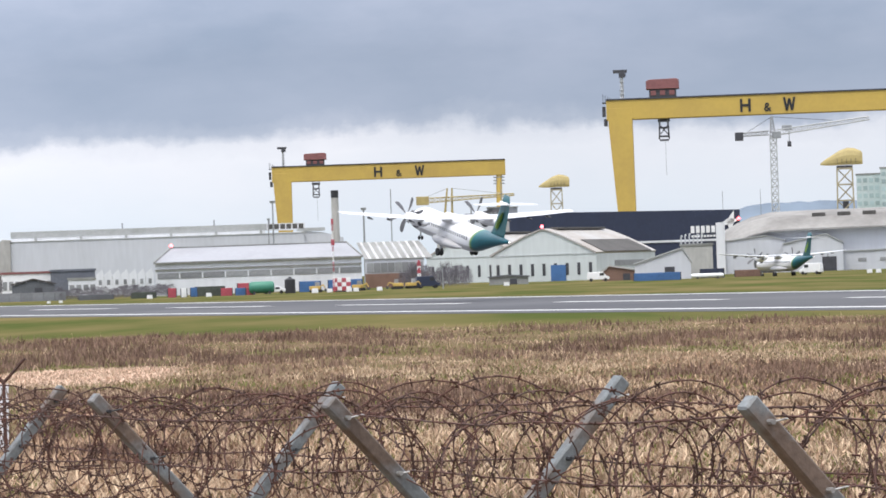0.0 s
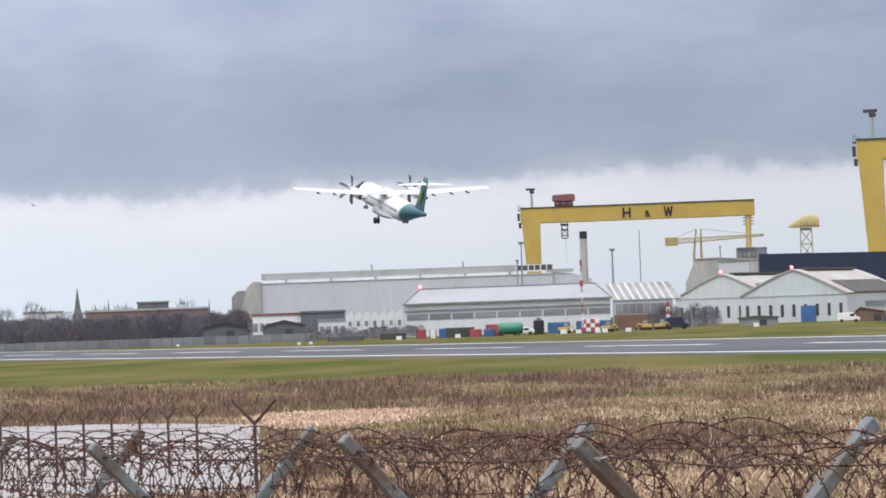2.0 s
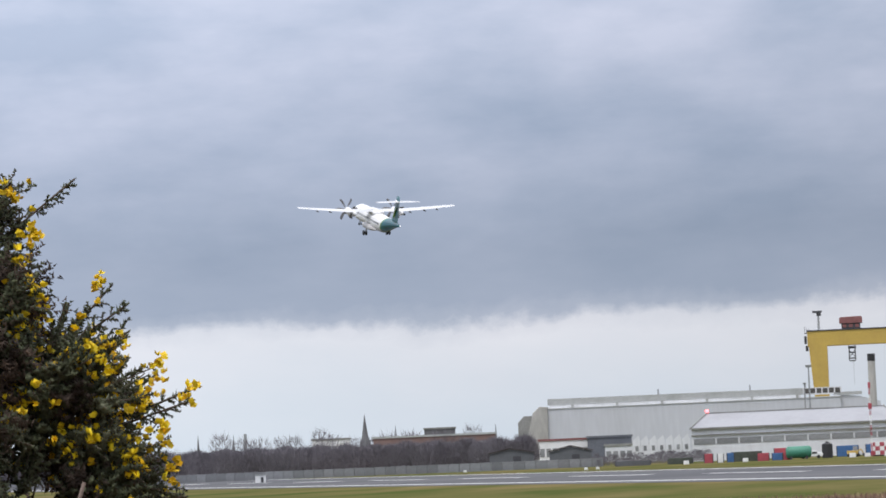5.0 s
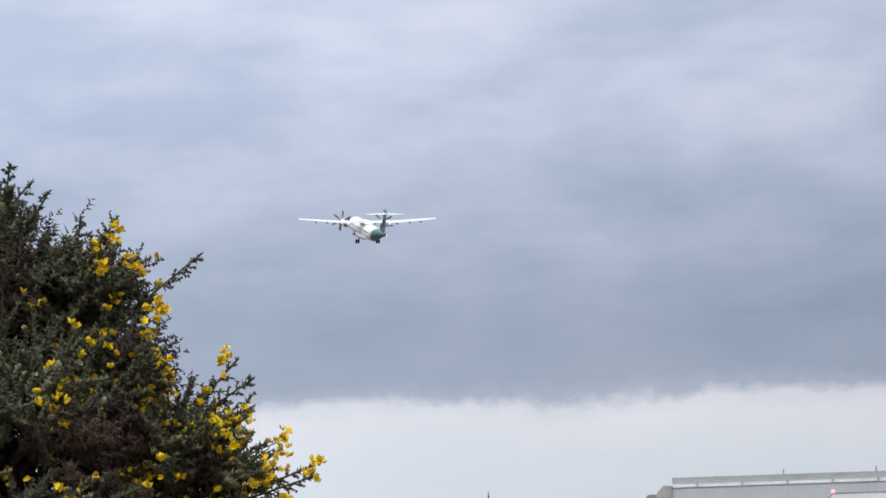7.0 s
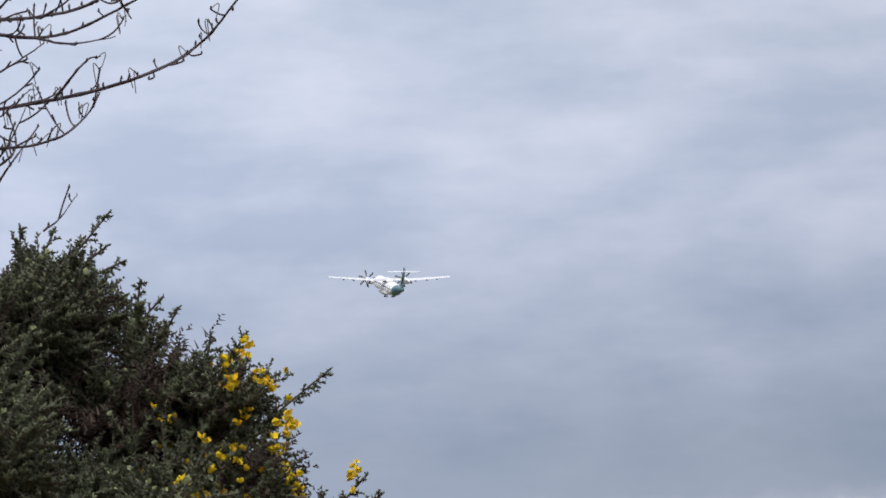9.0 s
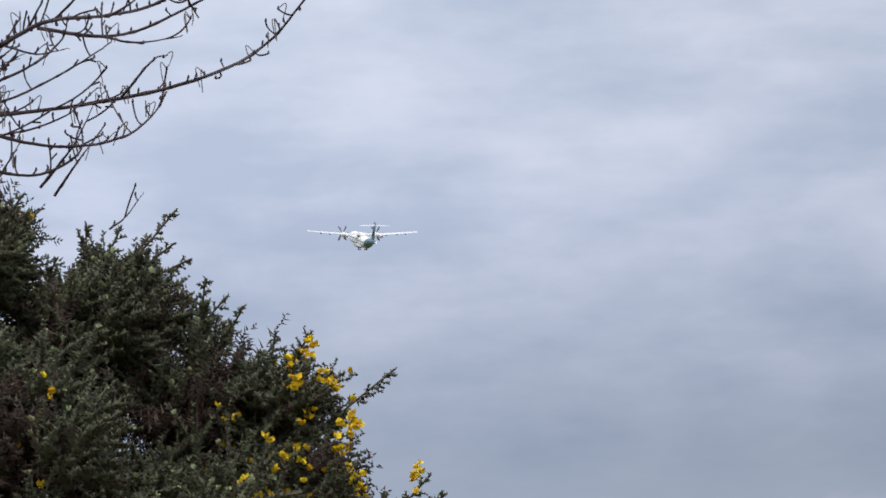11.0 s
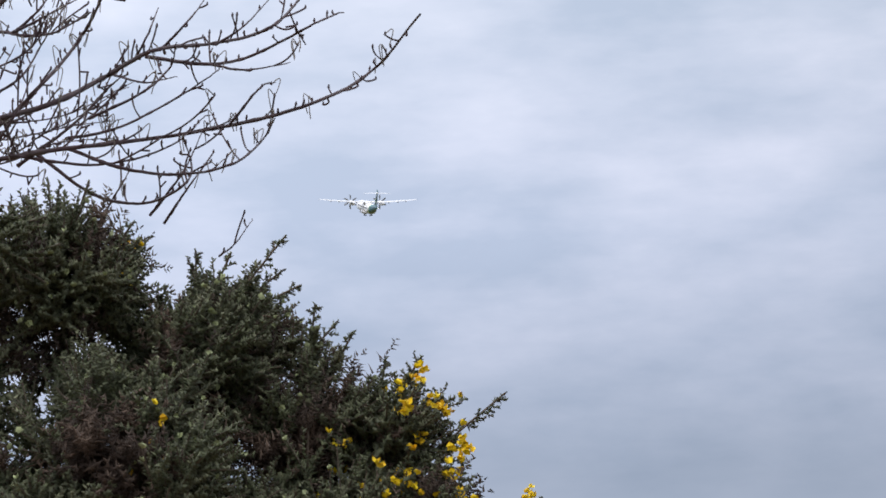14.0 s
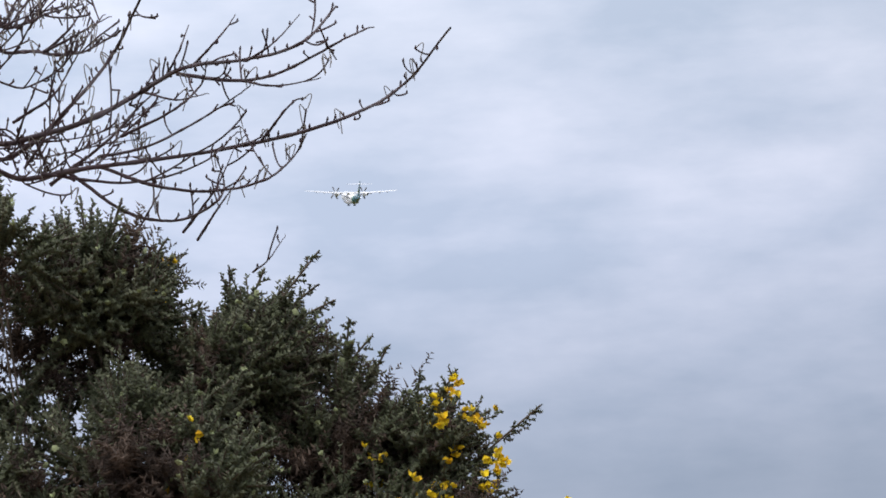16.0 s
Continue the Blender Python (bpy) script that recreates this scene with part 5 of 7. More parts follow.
def banded_mast(bearing, dist, h, r, label):
    g = thing("banded_mast", label, "mast", polar(bearing, dist), -bearing, "red and white masts")
    n = 7
    for k in range(n):
        bm = bmesh.new()
        lattice(bm, (0, 0, h * k / n), (0, 0, h * (k + 1) / n), r * 2, r * 2, 2, r * 0.28)
        part("mast_section", bm, (M_RED, M_WHITE)[k % 2], g, ("red lattice section", "white lattice section")[k % 2])
    bm = bmesh.new()
    for z, w in ((0.70, 1.5), (0.99, 1.0)):
        box(bm, (0, 0, h * z), (w * 0.45, w * 0.45, 1.1))
    part("antenna_box", bm, M_RED, g, bevel=0.05)
    return g


banded_mast(-1.87, 642, 13.6, 0.13, "red and white lattice mast beside the shed")
banded_mast(-0.42, 690, 5.2, 0.3, "short red and white post by the workshop")


def chimney():
    g = thing("chimney", "tall grey steel chimney with a black cap", "chimney", polar(-1.81, 930), 0)
    bm = bmesh.new()
    rod(bm, (0, 0, 0), (0, 0, 24.6), 1.12, 1.0, 24)
    part("shaft", bm, M_CONC, g, smooth=False)
    bm = bmesh.new()
    rod(bm, (0, 0, 24.6), (0, 0, 26.6), 1.06, 1.06, 24)
    part("cap", bm, M_BLACK, g)


chimney()


def light_mast(bearing, dist, h, r, head, label, cat="mast"):
    g = thing("light_mast", label, cat, polar(bearing, dist), -bearing, "masts behind the works")
    bm = bmesh.new()
    rod(bm, (0, 0, 0), (0, 0, h), r, r * 0.6, 10)
    part("pole", bm, M_STEEL, g)
    if head:
        bm = bmesh.new()
        box(bm, (0, 0, h), (head, 1.0, head * 0.5), taper=(1.3, 1.2))
        part("lamp_head", bm, M_STEEL, g)
    return g


light_mast(-1.33, 1100, 24.5, 0.45, 1.5, "grey floodlight mast behind the shed")
light_mast(-0.86, 1000, 28.2, 0.22, 0, "slim radio mast behind the workshop")
light_mast(-0.86, 1002, 9.5, 0.5, 0.8, "stout lower mast with a box")
light_mast(-2.87, 1090, 27.5, 0.35, 1.6, "slim lamp mast before the gantry crane")
light_mast(-2.95, 1092, 22.0, 0.3, 0.9, "short lamp mast behind the hall")
light_mast(0.5, 1300, 28.0, 0.4, 0.8, "grey lamp mast behind the gabled hangars")
light_mast(-0.02, 640, 4.2, 0.12, 0.5, "short lamp post on the perimeter track")
light_mast(1.02, 2000, 55.0, 0.3, 0, "thin mast at the gantry crane's end")
light_mast(4.77, 3900, 84.0, 0.45, 0, "distant hilltop transmitter mast")
light_mast(5.41, 3900, 86.0, 0.45, 0, "distant hilltop transmitter mast")


def block(bearing, dist, w, h, depth, material, floors, bays, label, roof=None, pane=None):
    """A flat-roofed block with real windows."""
    g = thing("city_building", label, "building", polar(bearing, dist), -bearing, "city buildings")
    bm = bmesh.new()
    box(bm, (0, depth / 2, h / 2), (w, depth, h))
    part("wall", bm, material, g)
    bm = bmesh.new()
    box(bm, (0, depth / 2, h + 0.3), (w + 0.6, depth + 0.6, 0.6))
    part("roof", bm, roof or M_ROOF_DK, g)
    if floors:
        fh, bw = h / (floors + 0.5), w / bays
        me = box_mesh("window", (bw * 0.7, 0.16, fh * 0.55), pane or M_GLASS)
        for f in range(floors):
            for k in range(bays):
                shared("window", me, g, (-w / 2 + bw * (k + 0.5), -0.04, fh * (f + 0.75)))
    return g


M_GREENGLASS = mat("green_tinted_glass_cladding", (0.47, 0.56, 0.55), 0.4, 0, 0.08, 0.05, other=(0.52, 0.59, 0.58))
M_GREENPANE = mat("green_window_glass", (0.38, 0.48, 0.48), 0.2, 0, 0.1, 0.1, obrand=0.25)
M_REDBRICK = mat("red_brickwork", (0.235, 0.155, 0.14), 0.85, 0, 0.12, 0.4)
block(7.62, 1650, 34, 43.0, 30, M_GREENGLASS, 11, 12, "pale green glass tower block", None, M_GREENPANE)
block(7.75, 1640, 18, 45.5, 12, M_GREENGLASS, 12, 6, "green glass lift tower", None, M_GREENPANE)
# this dark tower's cladding colour includes a blue-grey haze tint
block(1.03, 2050, 18.5, 40.5, 14, mat("haze_tinted_blue_grey_cladding", (0.21, 0.225, 0.26), 0.7, 0, 0.1, 0.1), 5, 4, "blue-grey tower block behind the gantry crane", M_STEEL)
block(-9.25, 1050, 38, 9.9, 14, M_REDBRICK, 2, 14, "long red brick school block with a pale roof edge", M_ROOF)
block(-11.0, 1150, 13, 10.8, 14, M_WHITE, 2, 6, "white flat-roofed block behind the trees")
block(-9.15, 1200, 11, 13.4, 12, M_STONE, 3, 4, "dark square block above the trees")
block(-7.0, 960, 16, 6.6, 12, M_WHITE, 1, 9, "low white offices with a red fascia", M_RED_ROOF)
M_SLATE = mat("slate_blue_cladding", (0.13, 0.14, 0.165), 0.6, 0, 0.12, 0.2)
block(-6.28, 955, 12.5, 6.9, 14, M_SLATE, 0, 1, "slate blue flat-roofed store", M_SLATE)
block(-5.95, 940, 13.5, 4.4, 8, M_WHITE_CLAD, 1, 7, "low white annexe before the slate blue store")
block(0.95, 1500, 8, 30.5, 14, M_STONE, 8, 4, "dark distant office block behind the jib crane")
block(0.72, 1120, 10, 19.5, 14, M_GREY_CLAD, 0, 1, "plain grey plant building")
block(0.35, 1350, 16, 17, 14, M_GREY_CLAD, 0, 1, "plain grey sheeted shed")
block(4.30, 950, 9, 8.0, 12, M_CONC, 0, 1, "grey office block beside the great hangar")


def vent_stacks():
    g = thing("vent_stacks", "row of short pale steel vent stacks on the office roof", "vents", polar(4.22, 952, 8.6), -4.22)
    for k in range(6):
        bm = bmesh.new()
        x = -2.9 + 1.15 * k
        rod(bm, (x, 1.5, 0), (x, 1.5, 2.0 + 0.25 * (k % 3)), 0.22, 0.2, 8)
        rod(bm, (x, 1.5, 2.0 + 0.25 * (k % 3)), (x + 0.35, 1.5, 2.35 + 0.25 * (k % 3)), 0.3, 0.24, 8)
        part("stack", bm, M_PALE_STEEL, g)


vent_stacks()


def sawtooth():
    g = thing("sawtooth_shed", "low white shed with a saw-tooth roofline", "shed", polar(-5.42, 880), 5.4)
    for k in range(7):
        bm = bmesh.new()
        x = -7.4 + k * 2.15
        prism(bm, [(x, 0), (x + 2.15, 0), (x + 2.15, 5.2), (x + 1.7, 6.7), (x + 0.15, 5.4)], 0, 14)
        part("bay", bm, M_WHITE_CLAD, g)
        bm = bmesh.new()
        box(bm, (x + 1.2, -0.06, 3.4), (0.8, 0.14, 1.3))
        part("window", bm, M_GLASS, g)


sawtooth()


def spire(bearing, dist, h, w, label):
    g = thing("church_spire", label, "church", polar(bearing, dist), -bearing, "church spires")
    bm = bmesh.new()
    box(bm, (0, 0, h * 0.2), (w, w, h * 0.4))
    part("tower", bm, M_STONE, g)
    bm = bmesh.new()
    rod(bm, (0, 0, h * 0.4), (0, 0, h * 0.62), w * 0.50, w * 0.26, 8)
    rod(bm, (0, 0, h * 0.62), (0, 0, h), w * 0.26, 0.06, 8)
    part("spire", bm, M_STONE, g)
    bm = bmesh.new()
    for sx in (-1, 1):
        for sy in (-1, 1):
            rod(bm, (sx * w * 0.42, sy * w * 0.42, h * 0.4), (sx * w * 0.42, sy * w * 0.42, h * 0.55), w * 0.1, 0.05, 6)
    part("pinnacle", bm, M_STONE, g)
    return g


spire(-10.42, 1600, 25.3, 5.2, "dark stone church spire above the trees")
spire(-9.9, 1700, 20.5, 2.2, "small slender church spire")
spire(-8.2, 1700, 19.0, 2.0, "small slender church spire")
spire(-13.25, 1800, 20.5, 2.6, "small distant church spire")
spire(-12.65, 1800, 20.0, 2.4, "small distant church spire")
light_mast(-12.45, 1500, 17.3, 1.1, 0, "short stub of a distant chimney", "chimney")


M_FENCE = mat("dull_galvanised_palisade", (0.19, 0.195, 0.205), 0.6, 0.1, 0.12, 0.3, obrand=0.2)


def palisade():
    """The perimeter palisade beyond the runway."""
    g = thing("palisade_fence", "grey steel palisade fence along the airfield edge", "fence", (0, 0, 0))
    a, b = polar(-16.5, 800), polar(-6.4, 690)
    n = 60
    me = box_mesh("fence_panel", ((b - a).length / n - 0.25, 0.12, 1.75), M_FENCE)
    mp = box_mesh("fence_post", (0.14, 0.14, 1.9), M_FENCE)
    ang = math.degrees(math.atan2((b - a).y, (b - a).x))
    for k in range(n):
        p = a.lerp(b, (k + 0.5) / n)
        shared("fence_panel", me, g, (p.x, p.y, 0.92), ang)
        p = a.lerp(b, k / n)
        shared("fence_post", mp, g, (p.x, p.y, 0.95), ang)


palisade()


def marker_hut():
    g = thing("marker_hut", "small white equipment hut beside the runway", "hut", polar(-12.22, 610), 12)
    bm = bmesh.new()
    box(bm, (0, 0, 0.75), (1.9, 1.6, 1.3))
    part("body", bm, M_WHITE, g, bevel=0.04)
    bm = bmesh.new()
    box(bm, (0, 0, 1.48), (2.1, 1.8, 0.16))
    part("roof", bm, M_ROOF, g)
    bm = bmesh.new()
    box(bm, (0.3, -0.82, 0.65), (0.5, 0.08, 1.0))
    part("door", bm, M_DARK, g)


marker_hut()


def scrub_mass(name, label, b0, b1, d0, d1, count, h0, h1, seed, blades=70):
    """Winter trees too many to count: upright twigs massed into crowns, over trunks."""
    rng = np.random.default_rng(seed)
    V, Fc = [], []
    for i in range(count):
        a = math.radians(b0 + (b1 - b0) * (i + rng.uniform(-0.5, 0.5)) / count)
        d = rng.uniform(d0, d1)
        h = rng.uniform(h0, h1) * (1 + 0.05 * math.sin(i * 0.37))
        c = np.array([d * math.sin(a), d * math.cos(a), 0.0])
        w = h * rng.uniform(0.32, 0.5)
        m = blades
        z = h * rng.uniform(0.0, 1.0, m) ** 0.7
        rad = w * np.sqrt(np.clip(1 - ((z / h - 0.45) / 0.58) ** 2, 0.02, 1)) * np.sqrt(rng.uniform(0, 1, m))
        th = rng.uniform(0, 2 * math.pi, m)
        p = c + np.stack([rad * np.cos(th), rad * np.sin(th), z * 0.93], 1)
        d2 = np.stack([np.cos(th) * 0.35, np.sin(th) * 0.35, np.ones(m)], 1) + rng.normal(0, 0.22, (m, 3))
        ln = h * rng.uniform(0.08, 0.18, m)
        side = np.cross(d2, rng.normal(0, 1, (m, 3)))
        side /= np.linalg.norm(side, axis=1)[:, None] + 1e-9
        wd = h * rng.uniform(0.003, 0.010, m)
        tri = np.stack([p - side * wd[:, None], p + side * wd[:, None], p + d2 * ln[:, None]], 1)
        V.append(tri.reshape(-1, 3))
    V = np.concatenate(V)
    ob = mesh_np(name, V, np.arange(len(V)).reshape(-1, 3), M_TREES)
    tagged(ob, label, "trees", kind="stuff")


scrub_mass("tree_belt", "belt of dark bare winter trees along the airfield", -17.5, -7.6, 810, 880, 330, 6.3, 7.5, 3, 950)
scrub_mass("tree_tops", "bare tree tops among the town roofs", -13.0, -8.3, 1050, 1100, 16, 10.5, 13.5, 4, 300)
scrub_mass("scrub", "dark scrub and bare bushes before the sheds", -6.6, -4.6, 690, 720, 60, 1.4, 2.7, 5, 620)
scrub_mass("bare_thicket", "bare grey thicket before the gabled hangars", -0.7, 0.45, 700, 740, 30, 2.6, 5.2, 6, 520)


def hill():
    rng = random.Random(5)
    bm = bmesh.new()
    top, bot, back = [], [], []
    for k in range(81):
        b = 2.2 + 14 * k / 80
        h = 78 * math.exp(-((b - 6.6) / 2.9) ** 4) + 4 * noise.noise(Vector((b * 2.2, 0, 0))) + 1.6 * rng.uniform(-1, 1)
        bot.append(bm.verts.new(polar(b, 4300, -1)))
        top.append(bm.verts.new(polar(b, 4420, max(h, 0.5))))
        back.append(bm.verts.new(polar(b, 4700, -1)))
    for k in range(80):
        bm.faces.new((bot[k], bot[k + 1], top[k + 1], top[k]))
        bm.faces.new((top[k], top[k + 1], back[k + 1], back[k]))
    tagged(part("hill", bm, M_HILL, None, smooth=True), "low far hill coloured blue-grey for haze", "hill", kind="structure")


hill()


# ---- the near field ----
def pale_slab():
    bm = bmesh.new()
    pts = [polar(b, d, 0.05) for b, d in ((-7.45, 68), (-7.42, 113), (-9, 119), (-11, 123), (-14, 125), (-18, 124), (-22, 118), (-22, 72), (-14, 66))]
    top = [bm.verts.new(p) for p in pts]
    low = [bm.verts.new(p - Vector((0, 0, 0.12))) for p in pts]
    bm.faces.new(top)
    for k in range(len(pts)):
        bm.faces.new((top[k], low[k], low[(k + 1) % len(pts)], top[(k + 1) % len(pts)]))
    ob = part("hardstanding", bm, M_SLAB, None)
    tagged(ob, "pale concrete hardstanding in the rough grass", "pavement", kind="structure")


pale_slab()


def blades(name, label, material, count, seed, h0, h1, w, keep, d0=42.0, d1=205.0, b0=-19.0, b1=10.0, lean=0.25, grow=False):
    """Grass or weed stems as slim upright blades; keep(x, y) thins them into patches."""
    rng = np.random.default_rng(seed)
    u = rng.uniform(0, 1, count)
    d = d0 * (d1 / d0) ** u
    a = np.radians(rng.uniform(b0, b1, count))
    x, y = d * np.sin(a), d * np.cos(a)
    k = keep(x, y, rng)
    onslab = (d > 66) & (d < 121) & (np.degrees(a) < -7.3)
    k &= ~(onslab & (rng.uniform(0, 1, count) > 0.10))
    x, y, d = x[k], y[k], d[k]
    n = len(x)
    h = rng.uniform(h0, h1, n) * (np.clip(d / 150, 0.42, 1.0) if grow else np.clip(1.45 - d / 125, 0.42, 1.0))
    th = rng.uniform(0, math.pi, n)
    ww = w * rng.uniform(0.5, 1.3, n)
    tip = np.stack([rng.normal(0, lean, n) * h, rng.normal(0, lean, n) * h, h], 1)
    base = np.stack([x, y, np.zeros(n)], 1)
    side = np.stack([np.cos(th) * ww, np.sin(th) * ww, np.zeros(n)], 1)
    mid = base + tip * 0.55 + np.stack([np.zeros(n), np.zeros(n), h * 0.06], 1)
    V = np.stack([base - side * 0.5, base + side * 0.5, mid + side * 0.45, mid - side * 0.45, base + tip + side * 0.08, base + tip - side * 0.08], 1).reshape(-1, 3)
    o = (np.arange(n) * 6)[:, None]
    F4 = np.concatenate([o + np.array([[0, 1, 2, 3]]), o + np.array([[3, 2, 4, 5]])])
    ob = mesh_np(name, V, F4, material)
    return tagged(ob, label, "grass", kind="stuff")


def patch(x, y, s, ox, oy):
    """Smooth pseudo-random patches in 0..1."""
    v = np.sin(x * s + ox + 1.7 * np.sin(y * s * 0.61 + oy)) + np.sin(y * s * 0.83 + oy * 1.3 + 1.4 * np.sin(x * s * 0.47 + ox * 2)) + 0.5 * np.sin((x + y) * s * 2.1 + ox) + 0.4 * np.sin((x * 1.3 - y) * s * 3.3 + oy)
    return 0.5 + v / 5.4


def mottle(x, y, ox, oy):
    """Finer, wind-rowed patches, longer away from the viewer than across."""
    v = 0.45 * patch(x * 3.2, y * 1.1, 0.16, ox, oy) + 0.35 * patch(x * 8.5, y * 2.6, 0.16, oy, ox) + 0.20 * patch(x, y, 0.12, ox + 1, oy)
    return 0.5 + 1.7 * (v - 0.5)


def zone(x, y, bearing, dist, across, deep):
    """A soft-edged patch of the field."""
    c = polar(bearing, dist)
    return np.exp(-((x - c.x) / across) ** 4 - ((y - c.y) / deep) ** 4)


def field_edge(x, y):
    return y + 0.35 * x + 7 * (patch(x, y, 0.09, 1, 2) - 0.5)


M_STRAW = mat("bleached_straw_grass", (0.53, 0.395, 0.27), 0.9, 0, 0.15, 0.3, other=(0.35, 0.25, 0.17), mix=(0.46, 0.58), stretch=(1, 0.45, 1), island=0.3, spec=0.2)
M_PALESTRAW = mat("pale_pinkish_straw", (0.72, 0.52, 0.39), 0.9, 0, 0.15, 0.5, island=0.25, spec=0.1)
M_WEED = mat("brown_dead_stems", (0.225, 0.15, 0.112), 0.9, 0, 0.2, 0.15, other=(0.16, 0.105, 0.083), island=0.4, spec=0.0)
M_DRAB = mat("drab_brown_grass", (0.43, 0.29, 0.195), 0.9, 0, 0.2, 0.22, other=(0.17, 0.105, 0.078), mix=(0.45, 0.56), stretch=(1, 0.4, 1), island=0.4, spec=0.0)
M_TUFT = mat("dull_green_grass", (0.18, 0.20, 0.06), 0.9, 0, 0.2, 0.2, island=0.4, spec=0.0)

blades("straw_grass", "bleached straw-coloured winter grass", M_STRAW, 200000, 11, 0.08, 0.27, 0.036,
       lambda x, y, r: (mottle(x, y, 0.5, 2.0) + 0.5 * zone(x, y, -6.0, 118, 4.5, 9) + 0.2 * zone(x, y, 3.5, 58, 9, 16) - 0.42 * zone(x, y, -3.4, 86, 6.5, 14) - 0.25 * zone(x, y, -4.8, 175, 12, 22) - 0.3 * zone(x, y, -12, 140, 18, 16) + r.uniform(-0.17, 0.17, len(x)) > 0.45 + np.clip((np.hypot(x, y) - 72) / 300, 0, 0.20)) & (field_edge(x, y) < 193), d1=215.0, lean=0.6)
blades("drab_grass", "drab brown matted winter grass", M_DRAB, 120000, 12, 0.08, 0.24, 0.042,
       lambda x, y, r: (field_edge(x, y) < 196) & (r.uniform(0, 1, len(x)) > np.clip((np.hypot(x, y) - 92) / 60, 0, 0.5)), d1=215.0, lean=0.5)
blades("dead_weeds", "tall brown dead weed stems in patches", M_WEED, 240000, 13, 0.13, 0.42, 0.042,
       lambda x, y, r: (1.3 * (mottle(x, y, 4.0, 0.7) - 0.5) + 0.5 + 0.46 * zone(x, y, -3.4, 86, 6.5, 14) + 0.42 * zone(x, y, -4.8, 175, 12, 24) + 0.36 * zone(x, y, -12, 145, 18, 20) + 0.40 * zone(x, y, 2.0, 148, 3.6, 6) + 0.26 * zone(x, y, 6.5, 140, 6, 14) - 0.3 * zone(x, y, -6.0, 118, 5, 10) + r.uniform(-0.2, 0.2, len(x)) > 0.75) & (field_edge(x, y) < 195), d1=215.0, lean=0.3, grow=True)
blades("bleached_stalks", "scattered bleached stalks standing in the field", M_STRAW, 16000, 17, 0.18, 0.45, 0.028,
       lambda x, y, r: (mottle(x, y, 1.0, 3.3) + r.uniform(-0.3, 0.3, len(x)) > 0.62) & (field_edge(x, y) < 190), d1=215.0, lean=0.4, grow=True)
blades("pale_straw", "patch of pale pinkish straw lying in the field", M_PALESTRAW, 60000, 19, 0.10, 0.30, 0.045,
       lambda x, y, r: zone(x, y, -6.3, 119, 3.2, 9) > r.uniform(0.15, 0.7, len(x)), d0=100.0, d1=140.0, b0=-9.5, b1=-3.0, lean=0.7)
blades("green_tufts", "dull green grass tufts in the rough field", M_TUFT, 90000, 14, 0.07, 0.20, 0.036,
       lambda x, y, r: (mottle(x, y, 2.2, 5.1) + 0.34 * zone(x, y, 5.0, 58, 6, 14) + 0.24 * zone(x, y, 1.5, 50, 4, 6) + 0.25 * zone(x, y, -4.6, 112, 4.5, 9) + r.uniform(-0.1, 0.1, len(x)) > 0.60 - np.clip((np.hypot(x, y) - 90) / 500, 0, 0.16)) & (field_edge(x, y) < 195))


# ---- the security fence ----
M_POST = mat("weathered_galvanised_steel", (0.175, 0.19, 0.195), 0.6, 0.1, 0.18, 5.0, other=(0.13, 0.092, 0.070), mix=(0.44, 0.60), bump=0.2, obrand=0.22)
M_RUST = mat("rusty_wire", (0.108, 0.047, 0.034), 0.85, 0.1, 0.25, 12.0, other=(0.075, 0.042, 0.035), mix=(0.4, 0.6))
M_WIRE = mat("dull_galvanised_wire", (0.42, 0.41, 0.40), 0.5, 0.6, 0.15, 8.0)
F0 = Vector((0.14, 12.6, 0))
FD = Vector((-1.31, 2.43, 0))
FN = Vector((FD.y, -FD.x, 0)).normalized()


# posts set a little out of line
FENCE_SHIFT = {-1: -0.05, 0: -0.038, 1: 0.165, 2: -0.09, 3: -0.10, 4: -0.05}


def fence_tip(k):
    return 2.85 - 0.055 * k


def bar(bm, a, b, w, up):
    """A square bar from a to b."""
    a, b = Vector(a), Vector(b)
    d = (b - a).normalized()
    s = d.cross(up).normalized() * w / 2
    t = d.cross(s).normalized() * w / 2
    vs = [bm.verts.new(p + i * s + j * t) for p in (a, b) for i, j in ((-1, -1), (1, -1), (1, 1), (-1, 1))]
    for f in ((3, 2, 1, 0), (4, 5, 6, 7), (0, 1, 5, 4), (1, 2, 6, 5), (2, 3, 7, 6), (3, 0, 4, 7)):
        bm.faces.new([vs[i] for i in f])


